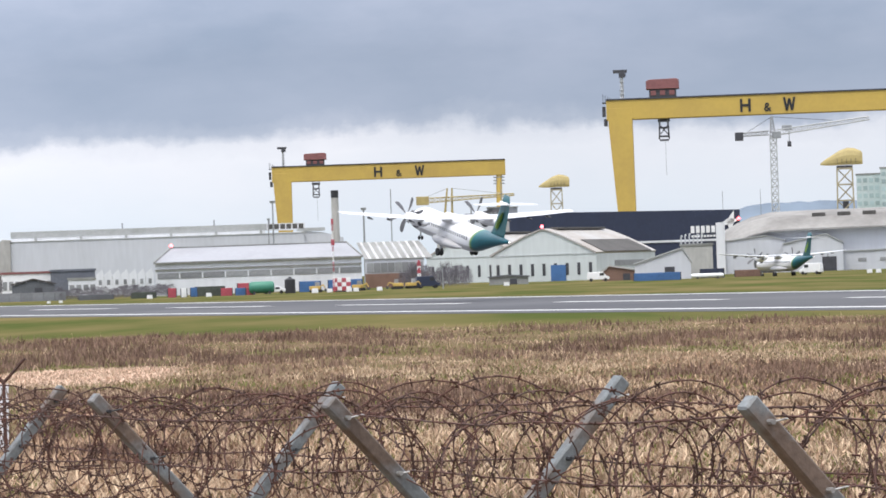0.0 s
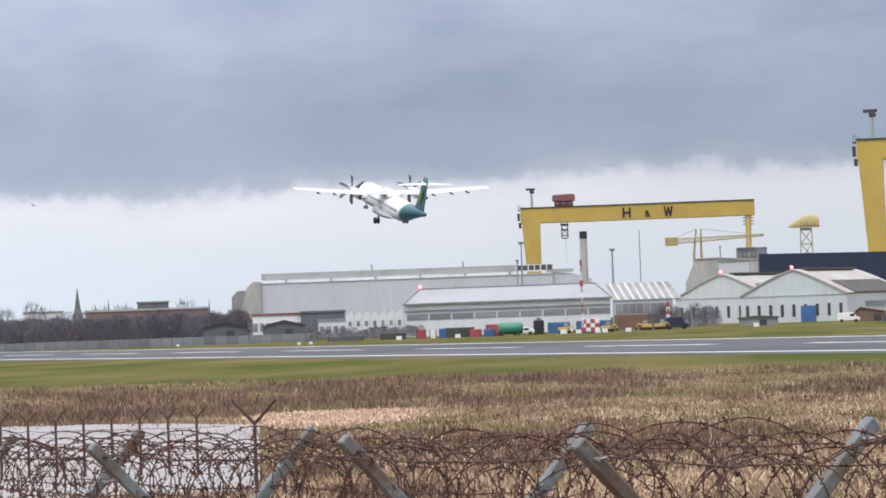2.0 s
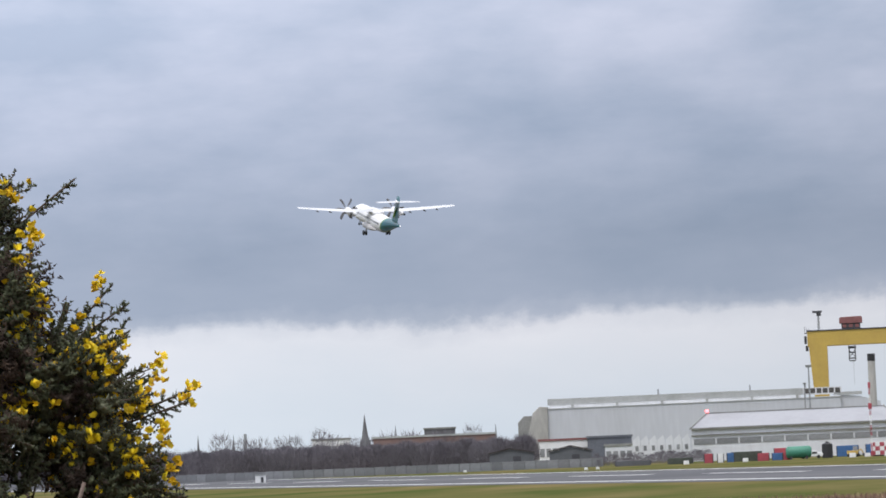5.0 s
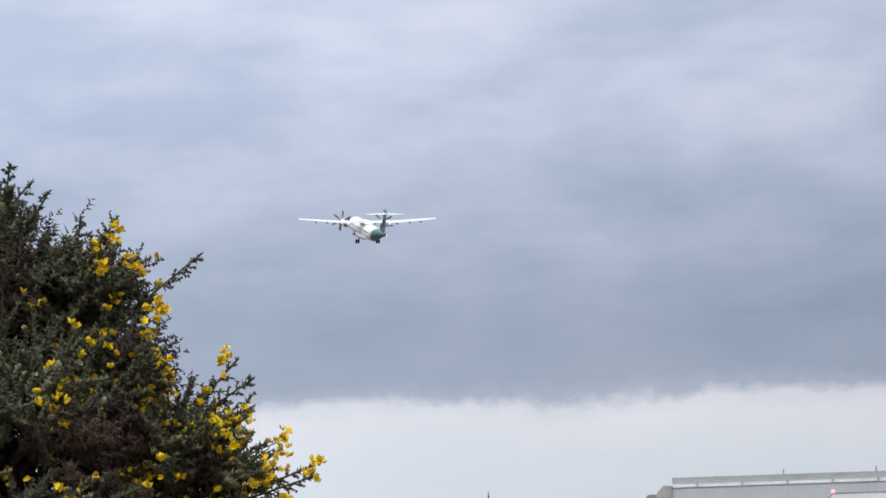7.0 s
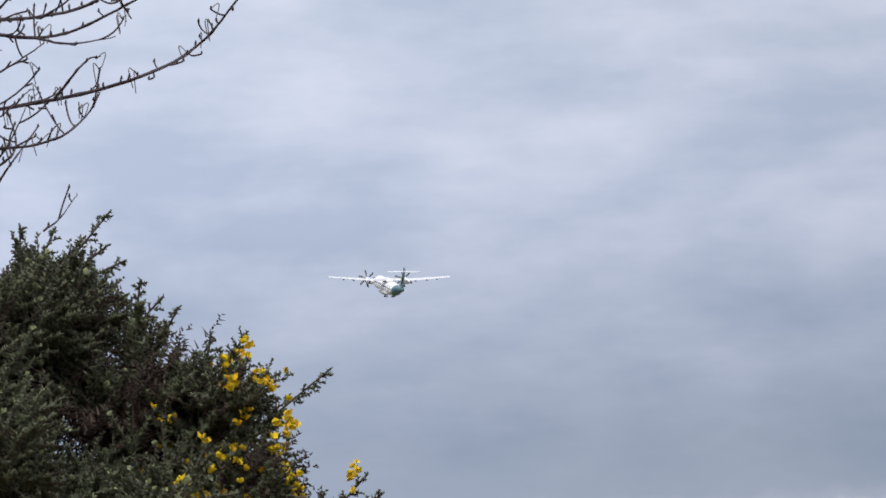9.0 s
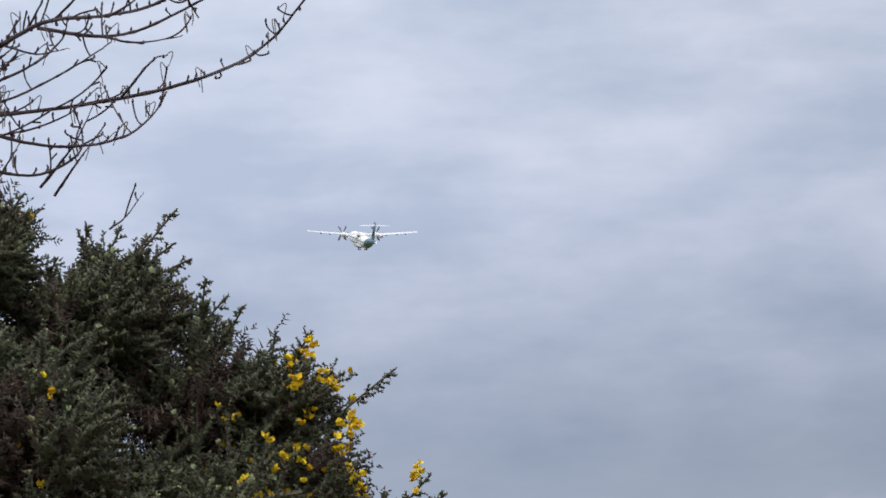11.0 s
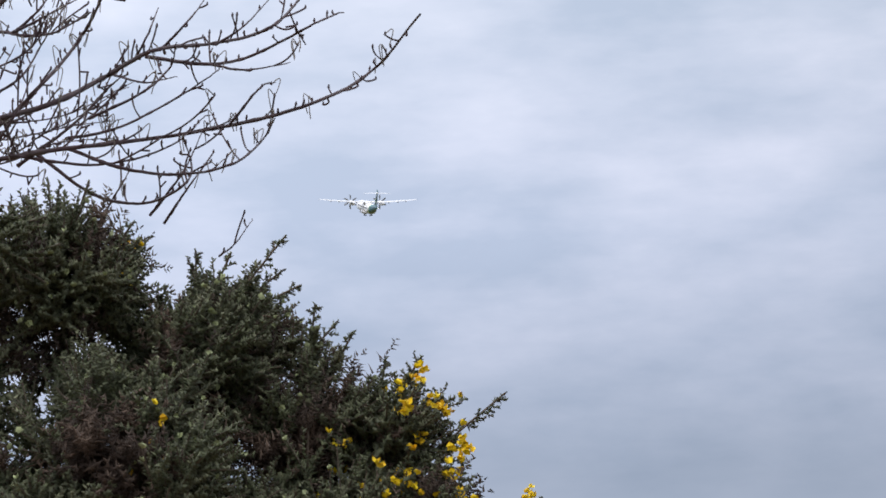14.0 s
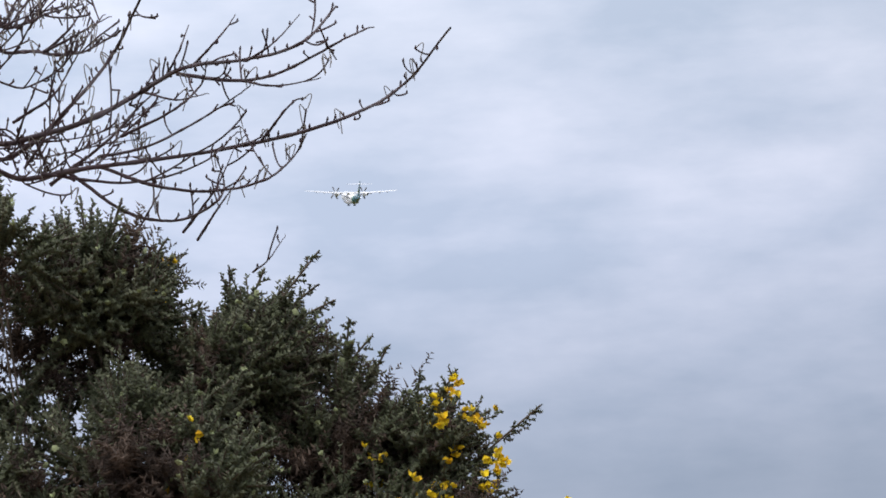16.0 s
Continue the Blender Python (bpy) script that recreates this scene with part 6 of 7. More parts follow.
def fence_post(k, rng):
    p = F0 + FD * k + FN * FENCE_SHIFT.get(k, 0.0)
    g = thing("fence_post", "weathered grey steel fence post with two splayed arms", "fence post", p, 0, "splayed fence posts")
    top = fence_tip(k) - 0.60
    bm = bmesh.new()
    bar(bm, (0, 0, -0.1), (0, 0, top + 0.02), 0.085, FN)
    part("upright", bm, M_POST, g, bevel=0.008)
    for s in (-1, 1):
        bm = bmesh.new()
        e = FN * s * (0.62 + rng.uniform(-0.02, 0.02)) + Vector((0, 0, fence_tip(k) + rng.uniform(-0.02, 0.02)))
        bar(bm, (FN * s * 0.02) + Vector((0, 0, top - 0.04)), e, 0.058, FD.normalized())
        arm = part("arm", bm, M_POST, g, "grey box-section arm drilled for wire", bevel=0.007)
        for f in (0.22, 0.56, 0.90):
            q = (FN * s * 0.02 + Vector((0, 0, top - 0.04))).lerp(e, f)
            bm = bmesh.new()
            rod(bm, q - FD.normalized() * 0.055, q + FD.normalized() * 0.055, 0.009, None, 6)
            rod(bm, q - FD.normalized() * 0.05, q - FD.normalized() * 0.05 + FN * 0.06 + Vector((0, 0, 0.008)), 0.0035, None, 4)
            part("wire_tie", bm, M_WIRE if rng.random() < 0.5 else M_BLACK, arm)


def tube_np(paths, r, n=4):
    """Thin tubes along many paths (arrays of points), as one set of vertices and quads."""
    V, F4, o = [], [], 0
    for P in paths:
        P = np.asarray(P, float)
        m = len(P)
        T = np.gradient(P, axis=0)
        T /= np.linalg.norm(T, axis=1)[:, None] + 1e-9
        ref = np.where(np.abs(T[:, 2:3]) > 0.9, np.array([[1.0, 0, 0]]), np.array([[0, 0, 1.0]]))
        S = np.cross(T, ref)
        S /= np.linalg.norm(S, axis=1)[:, None] + 1e-9
        U = np.cross(S, T)
        ang = 2 * math.pi * np.arange(n) / n
        rr = np.asarray(r, float) if np.ndim(r) else np.full(m, float(r))
        ring = P[:, None, :] + (S[:, None, :] * np.cos(ang)[None, :, None] + U[:, None, :] * np.sin(ang)[None, :, None]) * (rr[:, None, None] if len(rr) == m else rr[0])
        V.append(ring.reshape(-1, 3))
        i = np.arange(m - 1)[:, None] * n
        j = np.arange(n)[None, :]
        q = np.stack([i + j, i + (j + 1) % n, i + n + (j + 1) % n, i + n + j], -1).reshape(-1, 4)
        F4.append(q + o)
        o += m * n
    return np.concatenate(V), np.concatenate(F4)


def barbs_on(P, step, size, rng):
    """Short crossing spikes along a path."""
    P = np.asarray(P, float)
    seg = np.linalg.norm(np.diff(P, axis=0), axis=1)
    s = np.concatenate([[0], np.cumsum(seg)])
    out = []
    for t in np.arange(step * rng.uniform(0.3, 1), s[-1], step):
        c = np.array([np.interp(t, s, P[:, i]) for i in range(3)])
        for _ in range(2):
            d = rng.normal(0, 1, 3)
            d *= size / np.linalg.norm(d)
            out.append(np.stack([c - d, c + d]))
    return out


def strand(off, h, k0, k1, rng, sag=0.03):
    """A wire along the fence at a sideways offset and height."""
    pts = []
    for k in np.arange(k0, k1 + 1e-6, 0.125):
        p = F0 + FD * float(k) + FN * off
        f = k - math.floor(k)
        pts.append((p.x, p.y, h + fence_tip(float(k)) - sag * 4 * f * (1 - f) + rng.normal(0, 0.004)))
    return np.array(pts)


def security_fence():
    rng = np.random.default_rng(21)
    rr = random.Random(4)
    for k in range(-1, 7):
        fence_post(k, rr)
    for s in (-1, 1):
        for f in (0.22, 0.56, 0.90):
            P = strand(s * (0.02 + 0.60 * f), -0.62 + 0.62 * f, -1.6, 7.0, rng)
            v, q = tube_np([P] + barbs_on(P, 0.10, 0.020, rng), 0.0032)
            tagged(mesh_np("barbed_wire", v, q, M_RUST), "rusty barbed wire strung along the fence arms", "barbed wire", "barbed wire strands")
    # uneven coils of rusty barbed tape between the arms
    for c, (rad, pitch, off, lift, hand, ph) in enumerate(((0.25, 0.40, 0.10, -0.30, 1, 0.0), (0.23, 0.52, -0.16, -0.32, -1, 1.0), (0.27, 0.70, 0.0, -0.34, -1, 3.0), (0.19, 0.33, 0.18, -0.20, 1, 4.4))):
        length = FD.length * 7.9
        turns = length / pitch
        n = int(turns * 26)
        u = np.linspace(0, 1, n)
        wob = 0.25 * np.sin(u * turns * 0.9 + ph) + 0.18 * np.sin(u * turns * 2.3 + 2 * ph)
        th = hand * (2 * math.pi * turns * u + 1.2 * wob) + ph
        R = rad * (1 + 0.22 * np.sin(u * turns * 1.7 + ph) + 0.10 * np.sin(u * turns * 4.1))
        k = -1.0 + 7.9 * u
        base = np.array([F0.x, F0.y, 0])[None, :] + k[:, None] * np.array([FD.x, FD.y, 0])[None, :]
        along = 0.16 * np.sin(th * 0.5 + ph) + 0.08 * wob
        P = base + np.outer(along, np.array(FD.normalized())) + np.outer(off + R * 1.15 * np.cos(th), np.array(FN))
        P[:, 2] = 2.85 - 0.055 * k + lift + R * np.sin(th) + 0.05 * wob
        v, q = tube_np([P] + barbs_on(P, 0.085, 0.016, rng), 0.0033)
        tagged(mesh_np("barbed_coil", v, q, M_RUST), "sagging coil of rusty barbed wire between the fence arms", "barbed wire", "coils of barbed wire")
    # loose tangled ends and dead bindweed
    paths = []
    for i in range(120):
        k = rng.uniform(-1.4, 6.8)
        p = F0 + FD * float(k) + FN * float(rng.uniform(-0.45, 0.45))
        z = 2.85 - 0.055 * k - rng.uniform(0.2, 0.8)
        d = rng.normal(0, 1, 3) * np.array([0.5, 0.5, 0.22])
        c = rng.normal(0, 0.07, 3)
        t = np.linspace(0, 1, 9)[:, None]
        paths.append(np.array([[p.x, p.y, z]]) + d * t * rng.uniform(0.15, 0.6) + c * np.sin(t * math.pi * rng.uniform(0.8, 2)))
    v, q = tube_np(paths, 0.0030, 3)
    tagged(mesh_np("dead_bindweed", v, q, M_RUST), "dead brown stems tangled through the wire", "dead stems", kind="stuff")
    # slack mesh below the arms
    paths = []
    for i in np.arange(0.15, 2.2, 0.16):
        paths.append(strand(0.0, -0.62 - i, -1.6, 7.0, rng, 0.0))
    for k in np.arange(-1.6, 7.0, 0.06):
        p = F0 + FD * float(k)
        paths.append(np.array([[p.x, p.y, 0.02], [p.x, p.y, 2.2 - 0.055 * k]]))
    v, q = tube_np(paths, 0.0018, 3)
    tagged(mesh_np("chain_mesh", v, q, M_WIRE), "thin steel mesh hung between the fence posts", "wire mesh", kind="stuff")


security_fence()


def far_fence():
    """The second fence in the rough field, with small forked posts."""
    rng = np.random.default_rng(8)
    a, b = polar(-8.0, 76), polar(-19.5, 84)
    n = 26
    mu = None
    for k in range(n + 1):
        p = a.lerp(b, k / n) if k else polar(-7.50, 60)
        g = thing("forked_post", "rusty steel fence post with a forked top", "fence post", p, -8, "forked steel fence posts")
        h, w = (1.55, 0.21) if k else (2.02, 0.40)
        bm = bmesh.new()
        rod(bm, (0, 0, -0.05), (0, 0, h - w), 0.03 + 0.02 * w, 0.03, 6)
        part("upright", bm, M_RUST, g)
        for s in (-1, 1):
            bm = bmesh.new()
            rod(bm, (0, 0, h - w - 0.02), (s * w, 0, h), 0.012 + 0.05 * w, 0.01 + 0.045 * w, 6)
            part("arm", bm, M_RUST, g)
    paths = []
    for hh in np.arange(0.2, 1.35, 0.15):
        t = np.linspace(0, 1, 80)
        P = np.array(a)[None, :] * (1 - t[:, None]) + np.array(b)[None, :] * t[:, None]
        P[:, 2] = hh + rng.normal(0, 0.01, 80)
        paths.append(P)
    v, q = tube_np(paths, 0.006, 3)
    tagged(mesh_np("wire_strands", v, q, M_RUST), "rusty wire strands of the second fence", "wire", kind="stuff")


far_fence()


# ---- gorse ----
def smooth_path(P, m):
    """A smooth curve through the points."""
    P = np.asarray(P, float)
    n = len(P)
    ext = np.concatenate([[2 * P[0] - P[1]], P, [2 * P[-1] - P[-2]]])
    out = []
    for i in range(n - 1):
        p0, p1, p2, p3 = ext[i:i + 4]
        for t in np.linspace(0, 1, m, endpoint=False):
            out.append(0.5 * (2 * p1 + (p2 - p0) * t + (2 * p0 - 5 * p1 + 4 * p2 - p3) * t * t + (3 * p1 - p0 - 3 * p2 + p3) * t ** 3))
    out.append(P[-1])
    return np.array(out)


M_GORSE = mat("grey_green_gorse_spines", (0.052, 0.061, 0.025), 0.65, 0, 0.2, 16.0, other=(0.130, 0.135, 0.078), mix=(0.50, 0.70), island=0.4)
M_NEWLEAF = mat("pale_green_shoot_tips", (0.30, 0.34, 0.17), 0.6, 0, 0.15, 30.0, island=0.3)
# dead brown, coloured dark enough to stand in for shade inside the bush
M_GORSE_DEAD = mat("brown_dead_gorse_and_inner_shade", (0.043, 0.028, 0.020), 0.9, 0, 0.2, 10.0, other=(0.080, 0.052, 0.036), island=0.35)
M_GORSE_STEM = mat("gorse_stem_bark", (0.10, 0.075, 0.055), 0.9, 0, 0.2, 20.0)
M_FLOWER = mat("gorse_yellow_petals", (0.82, 0.63, 0.015), 0.6, 0, 0.1, 30.0, other=(0.74, 0.47, 0.01), island=0.2)
BUSH_D = 5.0
# bearing, elevation and size in degrees of the hollows darkened with dead shoots, then bearing, elevation, distance and
# radius in metres of the bush's lobes
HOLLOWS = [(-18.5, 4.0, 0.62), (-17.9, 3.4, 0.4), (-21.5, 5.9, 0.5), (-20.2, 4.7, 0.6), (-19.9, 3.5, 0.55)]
LOBES = [(-24.3, 7.6, 4.8, 0.125), (-24.6, 6.2, 5.0, 0.24), (-22.6, 6.7, 4.95, 0.16), (-20.6, 5.2, 4.95, 0.15), (-19.9, 5.8, 5.0, 0.125), (-18.6, 4.1, 4.95, 0.155), (-17.3, 3.9, 4.95, 0.125), (-17.0, 2.3, 4.9, 0.155),
         (-15.8, 1.1, 4.9, 0.15), (-15.1, -0.2, 4.9, 0.12), (-16.2, -1.3, 4.85, 0.20), (-18.6, 1.2, 4.85, 0.26), (-21.8, 2.8, 4.8, 0.28), (-25, 2.0, 4.9, 0.32), (-19.5, -2.2, 4.9, 0.34), (-24, -3, 5.0, 0.4), (-16.0, -3.6, 4.95, 0.22),
         (-20.0, -8.5, 5.1, 0.42), (-16.8, -8.0, 5.1, 0.32), (-24.5, -9.0, 5.2, 0.45), (-20.0, -15.0, 5.2, 0.44), (-24.0, -15.5, 5.3, 0.44), (-17.2, -14.0, 5.2, 0.36), (-20.5, -20.0, 5.2, 0.40), (-17.5, -19.0, 5.2, 0.30)]
# bearing and elevation of root and tip of the long leading shoots
LEADERS = [(-16.4, 4.0, -15.17, 4.96), (-15.6, 2.0, -14.34, 2.82), (-15.6, 2.1, -14.6, 3.15), (-15.7, 1.7, -14.35, 2.35), (-15.0, 0.7, -13.2, 1.38), (-15.1, 0.6, -13.3, 1.15), (-14.9, 0.9, -13.9, 1.62), (-14.9, -0.5, -13.48, -0.48),
           (-14.8, -1.2, -13.9, -1.05), (-19.9, 6.5, -18.86, 7.72), (-19.9, 6.3, -18.62, 6.88), (-20.0, 6.5, -19.3, 7.3), (-20.2, 6.6, -19.8, 7.45), (-20.4, 6.3, -20.4, 7.5), (-19.9, 6.4, -18.9, 7.15), (-22.6, 7.6, -22.2, 8.7), (-22.8, 7.7, -22.9, 8.75), (-21.9, 7.4, -21.45, 8.0),
           (-18.5, 5.6, -18.38, 6.55), (-18.7, 5.5, -18.0, 6.25), (-18.1, 5.4, -17.75, 6.05), (-17.3, 5.0, -17.2, 5.6), (-17.0, 5.0, -16.58, 5.62), (-16.7, 4.6, -16.05, 4.9), (-15.2, -2.0, -14.1, -1.6), (-18.8, 5.6, -18.75, 6.3), (-21.2, 6.3, -20.9, 6.9)]

# bearing and elevation of the flower clusters
BLOOMS = [(-16.56, 5.25), (-16.26, 4.71), (-15.87, 3.98), (-16.08, 3.6), (-19.19, 5.9), (-22.18, 8.07), (-21.76, 7.39), (-21.35, 3.75), (-16.86, 4.73), (-17.38, 3.64), (-15.87, 3.16), (-14.77, 3.13), (-16.82, 3.43), (-15.77, 2.95), (-15.32, 1.89), (-14.84, 1.92), (-14.46, 1.76), (-13.79, 1.65), (-14.14, 1.18), (-13.32, 1.25), (-16.1, 1.1), (-16.38, 1.3), (-17.88, 2.25), (-17.33, 1.66), (-17.69, 2.62), (-16.27, 2.2), (-13.76, 0.59), (-15.48, 0.48), (-15.05, 0.56), (-14.4, 0.15), (-14.3, -0.81), (-14.89, 1.08)]


def shoots_mesh(name, specs, spines, ln, wd, material, parent, rng):
    """Spiny shoots: each spec is root, direction, length; spines stand round the shoot, shorter to its tip."""
    n = len(specs)
    A = np.array([s[0] for s in specs])
    Dv = np.array([s[1] for s in specs])
    L = np.array([s[2] for s in specs])
    Dv /= np.linalg.norm(Dv, axis=1)[:, None]
    t = (np.arange(spines)[None, :] + rng.uniform(0, 1, (n, spines))) / spines
    bend = rng.normal(0, 0.03, (n, 3))
    P = A[:, None, :] + Dv[:, None, :] * (L[:, None] * t)[:, :, None] + bend[:, None, :] * (L[:, None] * t ** 2)[:, :, None]
    R = rng.normal(0, 1, (n, spines, 3))
    R -= (R * Dv[:, None, :]).sum(-1, keepdims=True) * Dv[:, None, :]
    R /= np.linalg.norm(R, axis=-1, keepdims=True)
    out = R * rng.uniform(0.8, 1.1, (n, spines, 1)) + Dv[:, None, :] * rng.uniform(0.15, 0.8, (n, spines, 1))
    out /= np.linalg.norm(out, axis=-1, keepdims=True)
    length = ln * rng.uniform(0.6, 1.25, (n, spines)) * (1.1 - 0.55 * t)
    tip = P + out * length[:, :, None]
    s1 = np.cross(out, rng.normal(0, 1, (n, spines, 3)))
    s1 /= np.linalg.norm(s1, axis=-1, keepdims=True)
    s2 = np.cross(out, s1)
    w = wd * rng.uniform(0.7, 1.3, (n, spines, 1))
    mid = P + out * length[:, :, None] * 0.12
    V = np.stack([mid + s1 * w, mid - 0.5 * s1 * w + 0.87 * s2 * w, mid - 0.5 * s1 * w - 0.87 * s2 * w, tip], 2).reshape(-1, 3)
    o = (np.arange(n * spines) * 4)[:, None, None]
    F3 = (o + np.array([[0, 1, 3], [1, 2, 3], [2, 0, 3]])[None]).reshape(-1, 3)
    ob = mesh_np(name, V, F3, material, parent)
    ob["kind"] = "stuff"
    return ob, P, t


M_DEADSTICK = mat("bleached_dead_wood", (0.26, 0.20, 0.17), 0.9, 0, 0.2, 40.0)


def petal_heads(name, heads, s0, s1, spread, material, parent, label, rng):
    """Plump little heads of a broad back petal, two wings and a keel, at (point, direction) pairs."""
    V, F3 = [], []
    for c, dn in heads:
        ax = dn * 0.7 + rng.normal(0, 0.4, 3) + np.array([0, 0, 0.45])
        ax /= np.linalg.norm(ax)
        u = np.cross(ax, rng.normal(0, 1, 3))
        u /= np.linalg.norm(u)
        w = np.cross(ax, u)
        s = rng.uniform(s0, s1)
        for dirn, wid, lng in ((u * 0.55 * spread + ax, 0.80, 1.65), (-0.30 * u + 0.55 * spread * w + ax, 0.55, 1.30), (-0.30 * u - 0.55 * spread * w + ax, 0.55, 1.30), (ax - 0.5 * spread * u, 0.42, 1.15)):
            dirn = dirn / np.linalg.norm(dirn)
            sd = np.cross(dirn, u + 0.25 * w)
            sd /= np.linalg.norm(sd) + 1e-9
            o = len(V)
            V += [c, c + dirn * s * lng * 0.6 + sd * s * wid, c + dirn * s * lng, c + dirn * s * lng * 0.6 - sd * s * wid, c + dirn * s * lng * 0.6 + np.cross(sd, dirn) * s * 0.4]
            F3 += [(o, o + 1, o + 4), (o + 1, o + 2, o + 4), (o + 2, o + 3, o + 4), (o + 3, o, o + 4)]
    tagged(mesh_np(name, np.array(V), np.array(F3), material, parent), label, kind="stuff")


def gorse_bush():
    rng = np.random.default_rng(33)
    base = polar(-20.5, 5.2)
    base.z = ground_height(base.x, base.y)
    g = thing("gorse_bush", "large gorse bush with grey-green spines and yellow flowers", "shrub", (0, 0, 0))
    live, dead, stems, lead = [], [], [], []
    right = np.array([math.cos(radians(18)), math.sin(radians(18)), 0])
    toward = -np.array([math.sin(radians(-18)), math.cos(radians(-18)), 0])
    for b, e, d, r in LOBES:
        c = np.array(ray(b, e, d))
        m = int((1750 if e > -1 and b > -24 else 420 if e > -6 else 190) * r * r / 0.08)
        r = r - 0.085
        for cl in range(m // (9 if b > -19.5 else 7)):
            nrm = rng.normal(0, 1, 3) + toward * 0.5 + np.array([0, 0, 0.2])
            nrm /= np.linalg.norm(nrm)
            main = nrm * 0.9 + right * 0.25 + np.array([0, 0, 0.35]) + rng.normal(0, 0.38, 3)
            main /= np.linalg.norm(main)
            at = c + nrm * r * rng.uniform(0.55, 1.0)
            ln = rng.uniform(0.07, 0.125)
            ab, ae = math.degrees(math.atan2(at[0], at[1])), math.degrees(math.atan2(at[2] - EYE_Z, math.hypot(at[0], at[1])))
            # hollows get set-back dead shoots whose dark colour deepens the shade
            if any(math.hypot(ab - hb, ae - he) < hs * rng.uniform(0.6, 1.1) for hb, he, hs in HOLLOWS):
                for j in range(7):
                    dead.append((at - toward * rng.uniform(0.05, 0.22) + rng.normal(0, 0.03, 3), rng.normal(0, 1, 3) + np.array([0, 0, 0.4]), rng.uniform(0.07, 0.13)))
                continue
            alive = math.sin(nrm[0] * 5 + b) + math.sin(nrm[2] * 6 + e * 3) > (-1.0 if -23 < b < -17.5 and e < 4.8 else -1.35)
            for j in range(9):
                f = rng.uniform(0, 0.45) if j else 0.0
                dv = main + rng.normal(0, 0.42, 3) * (1 if j else 0.1)
                (live if alive else dead).append((at + main * ln * f, dv, ln * (rng.uniform(0.4, 0.75) if j else 1.0)))
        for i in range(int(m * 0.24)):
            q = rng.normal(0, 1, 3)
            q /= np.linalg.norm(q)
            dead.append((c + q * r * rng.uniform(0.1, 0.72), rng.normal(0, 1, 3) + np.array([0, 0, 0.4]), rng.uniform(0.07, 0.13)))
        p0 = np.array(base)
        t = np.linspace(0, 1, 12)[:, None]
        for j in range(3):
            off = rng.normal(0, 0.25 * r, 3)
            stems.append(p0 * (1 - t) + (c + off) * t + np.array([0, 0, 0.18]) * np.sin(t * math.pi) + rng.normal(0, 0.008, (12, 3)))
    for b0, e0, b1, e1 in LEADERS:
        d = BUSH_D + rng.uniform(-0.08, 0.02)
        a, z = np.array(ray(b0, e0, d)), np.array(ray(b1, e1, d - 0.03))
        v = z - a
        ln = np.linalg.norm(v)
        axis = v / ln
        for j in range(int(ln * 1.15 / 0.0075)):
            f = -0.15 + 1.15 * j / (ln * 1.15 / 0.0075)
            q = rng.normal(0, 1, 3)
            q -= axis * np.dot(q, axis)
            lead.append((a + v * f, axis * rng.uniform(0.5, 0.9) + q / np.linalg.norm(q), (0.024 - 0.012 * max(f, 0)) * rng.uniform(0.7, 1.25)))
        lead.append((a + v * 0.85, axis, ln * 0.17))
        for j in range(3):
            q = rng.normal(0, 1, 3)
            live.append((a + v * rng.uniform(-0.1, 0.35), axis + 0.6 * q / np.linalg.norm(q), ln * rng.uniform(0.2, 0.4)))
        stems.append(np.stack([a + v * f for f in np.linspace(-0.6, 1, 6)]))
    v, q = tube_np(stems, 0.0017, 5)
    mesh_np("stem_growth", v, q, M_GORSE_STEM, g)["label"] = "thin brown stems"
    v, q = tube_np([np.stack([a, a + np.array(d) / np.linalg.norm(d) * ln * 0.97]) for a, d, ln in live + lead], 0.0011, 3)
    o = mesh_np("shoot_growth", v, q, M_GORSE_STEM, g)
    o["kind"] = "stuff"
    shoots_mesh("foliage", live, 36, 0.0130, 0.0025, M_GORSE, g, rng)
    shoots_mesh("leading_growth", lead, 9, 0.0085, 0.0019, M_GORSE, g, rng)
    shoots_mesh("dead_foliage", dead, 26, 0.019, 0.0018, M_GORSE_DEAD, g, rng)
    # pea-like flowers in loose clusters along the sunny outer shoots
    cent = []
    for i, (a, d, ln) in enumerate(live):
        bear = math.degrees(math.atan2(a[0], a[1]))
        elev = math.degrees(math.atan2(a[2] - EYE_Z, math.hypot(a[0], a[1])))
        edge = -14.4 - 0.46 * max(elev - 1.0, 0)
        low = elev < 3.2 and bear > -18.5
        pr = (0.6 if elev > 3 else 0.42) if bear > edge - 1.1 else (0.11 if low else 0.006)
        gap = min(math.hypot(bear - bb, elev - ee) for bb, ee in BLOOMS)
        pr = pr * (0.55 if low else 0.22) + (0.62 if gap < 0.17 else 0.22 if gap < 0.30 else 0.0)
        if elev > 3.6 and bear > -16.4:
            pr = 0.0
        near = np.dot(np.array(a) - np.array(ray(bear, elev, 4.9)), toward) > -0.02
        if rng.uniform() < pr * (1 if near else 0.15):
            dn = np.array(d) / np.linalg.norm(d)
            for j in range(rng.integers(1, 5)):
                cent.append((np.array(a) + dn * ln * rng.uniform(0.6, 1.0) + rng.normal(0, 0.008, 3), dn))
    for bb, ee in BLOOMS:
        if bb > -15.9 - 0.46 * max(ee - 1.0, 0):
            for j in range(rng.integers(8, 17)):
                dn = np.array([0.3, -0.2, 0.9]) + rng.normal(0, 0.3, 3)
                cent.append((np.array(ray(bb - 0.06 + rng.normal(0, 0.07), ee + rng.normal(0, 0.12), 4.86 + rng.uniform(-0.04, 0.04))), dn / np.linalg.norm(dn)))
    petal_heads("blossom", cent, 0.0058, 0.0088, 1.0, M_FLOWER, g, "bright yellow pea flowers", rng)
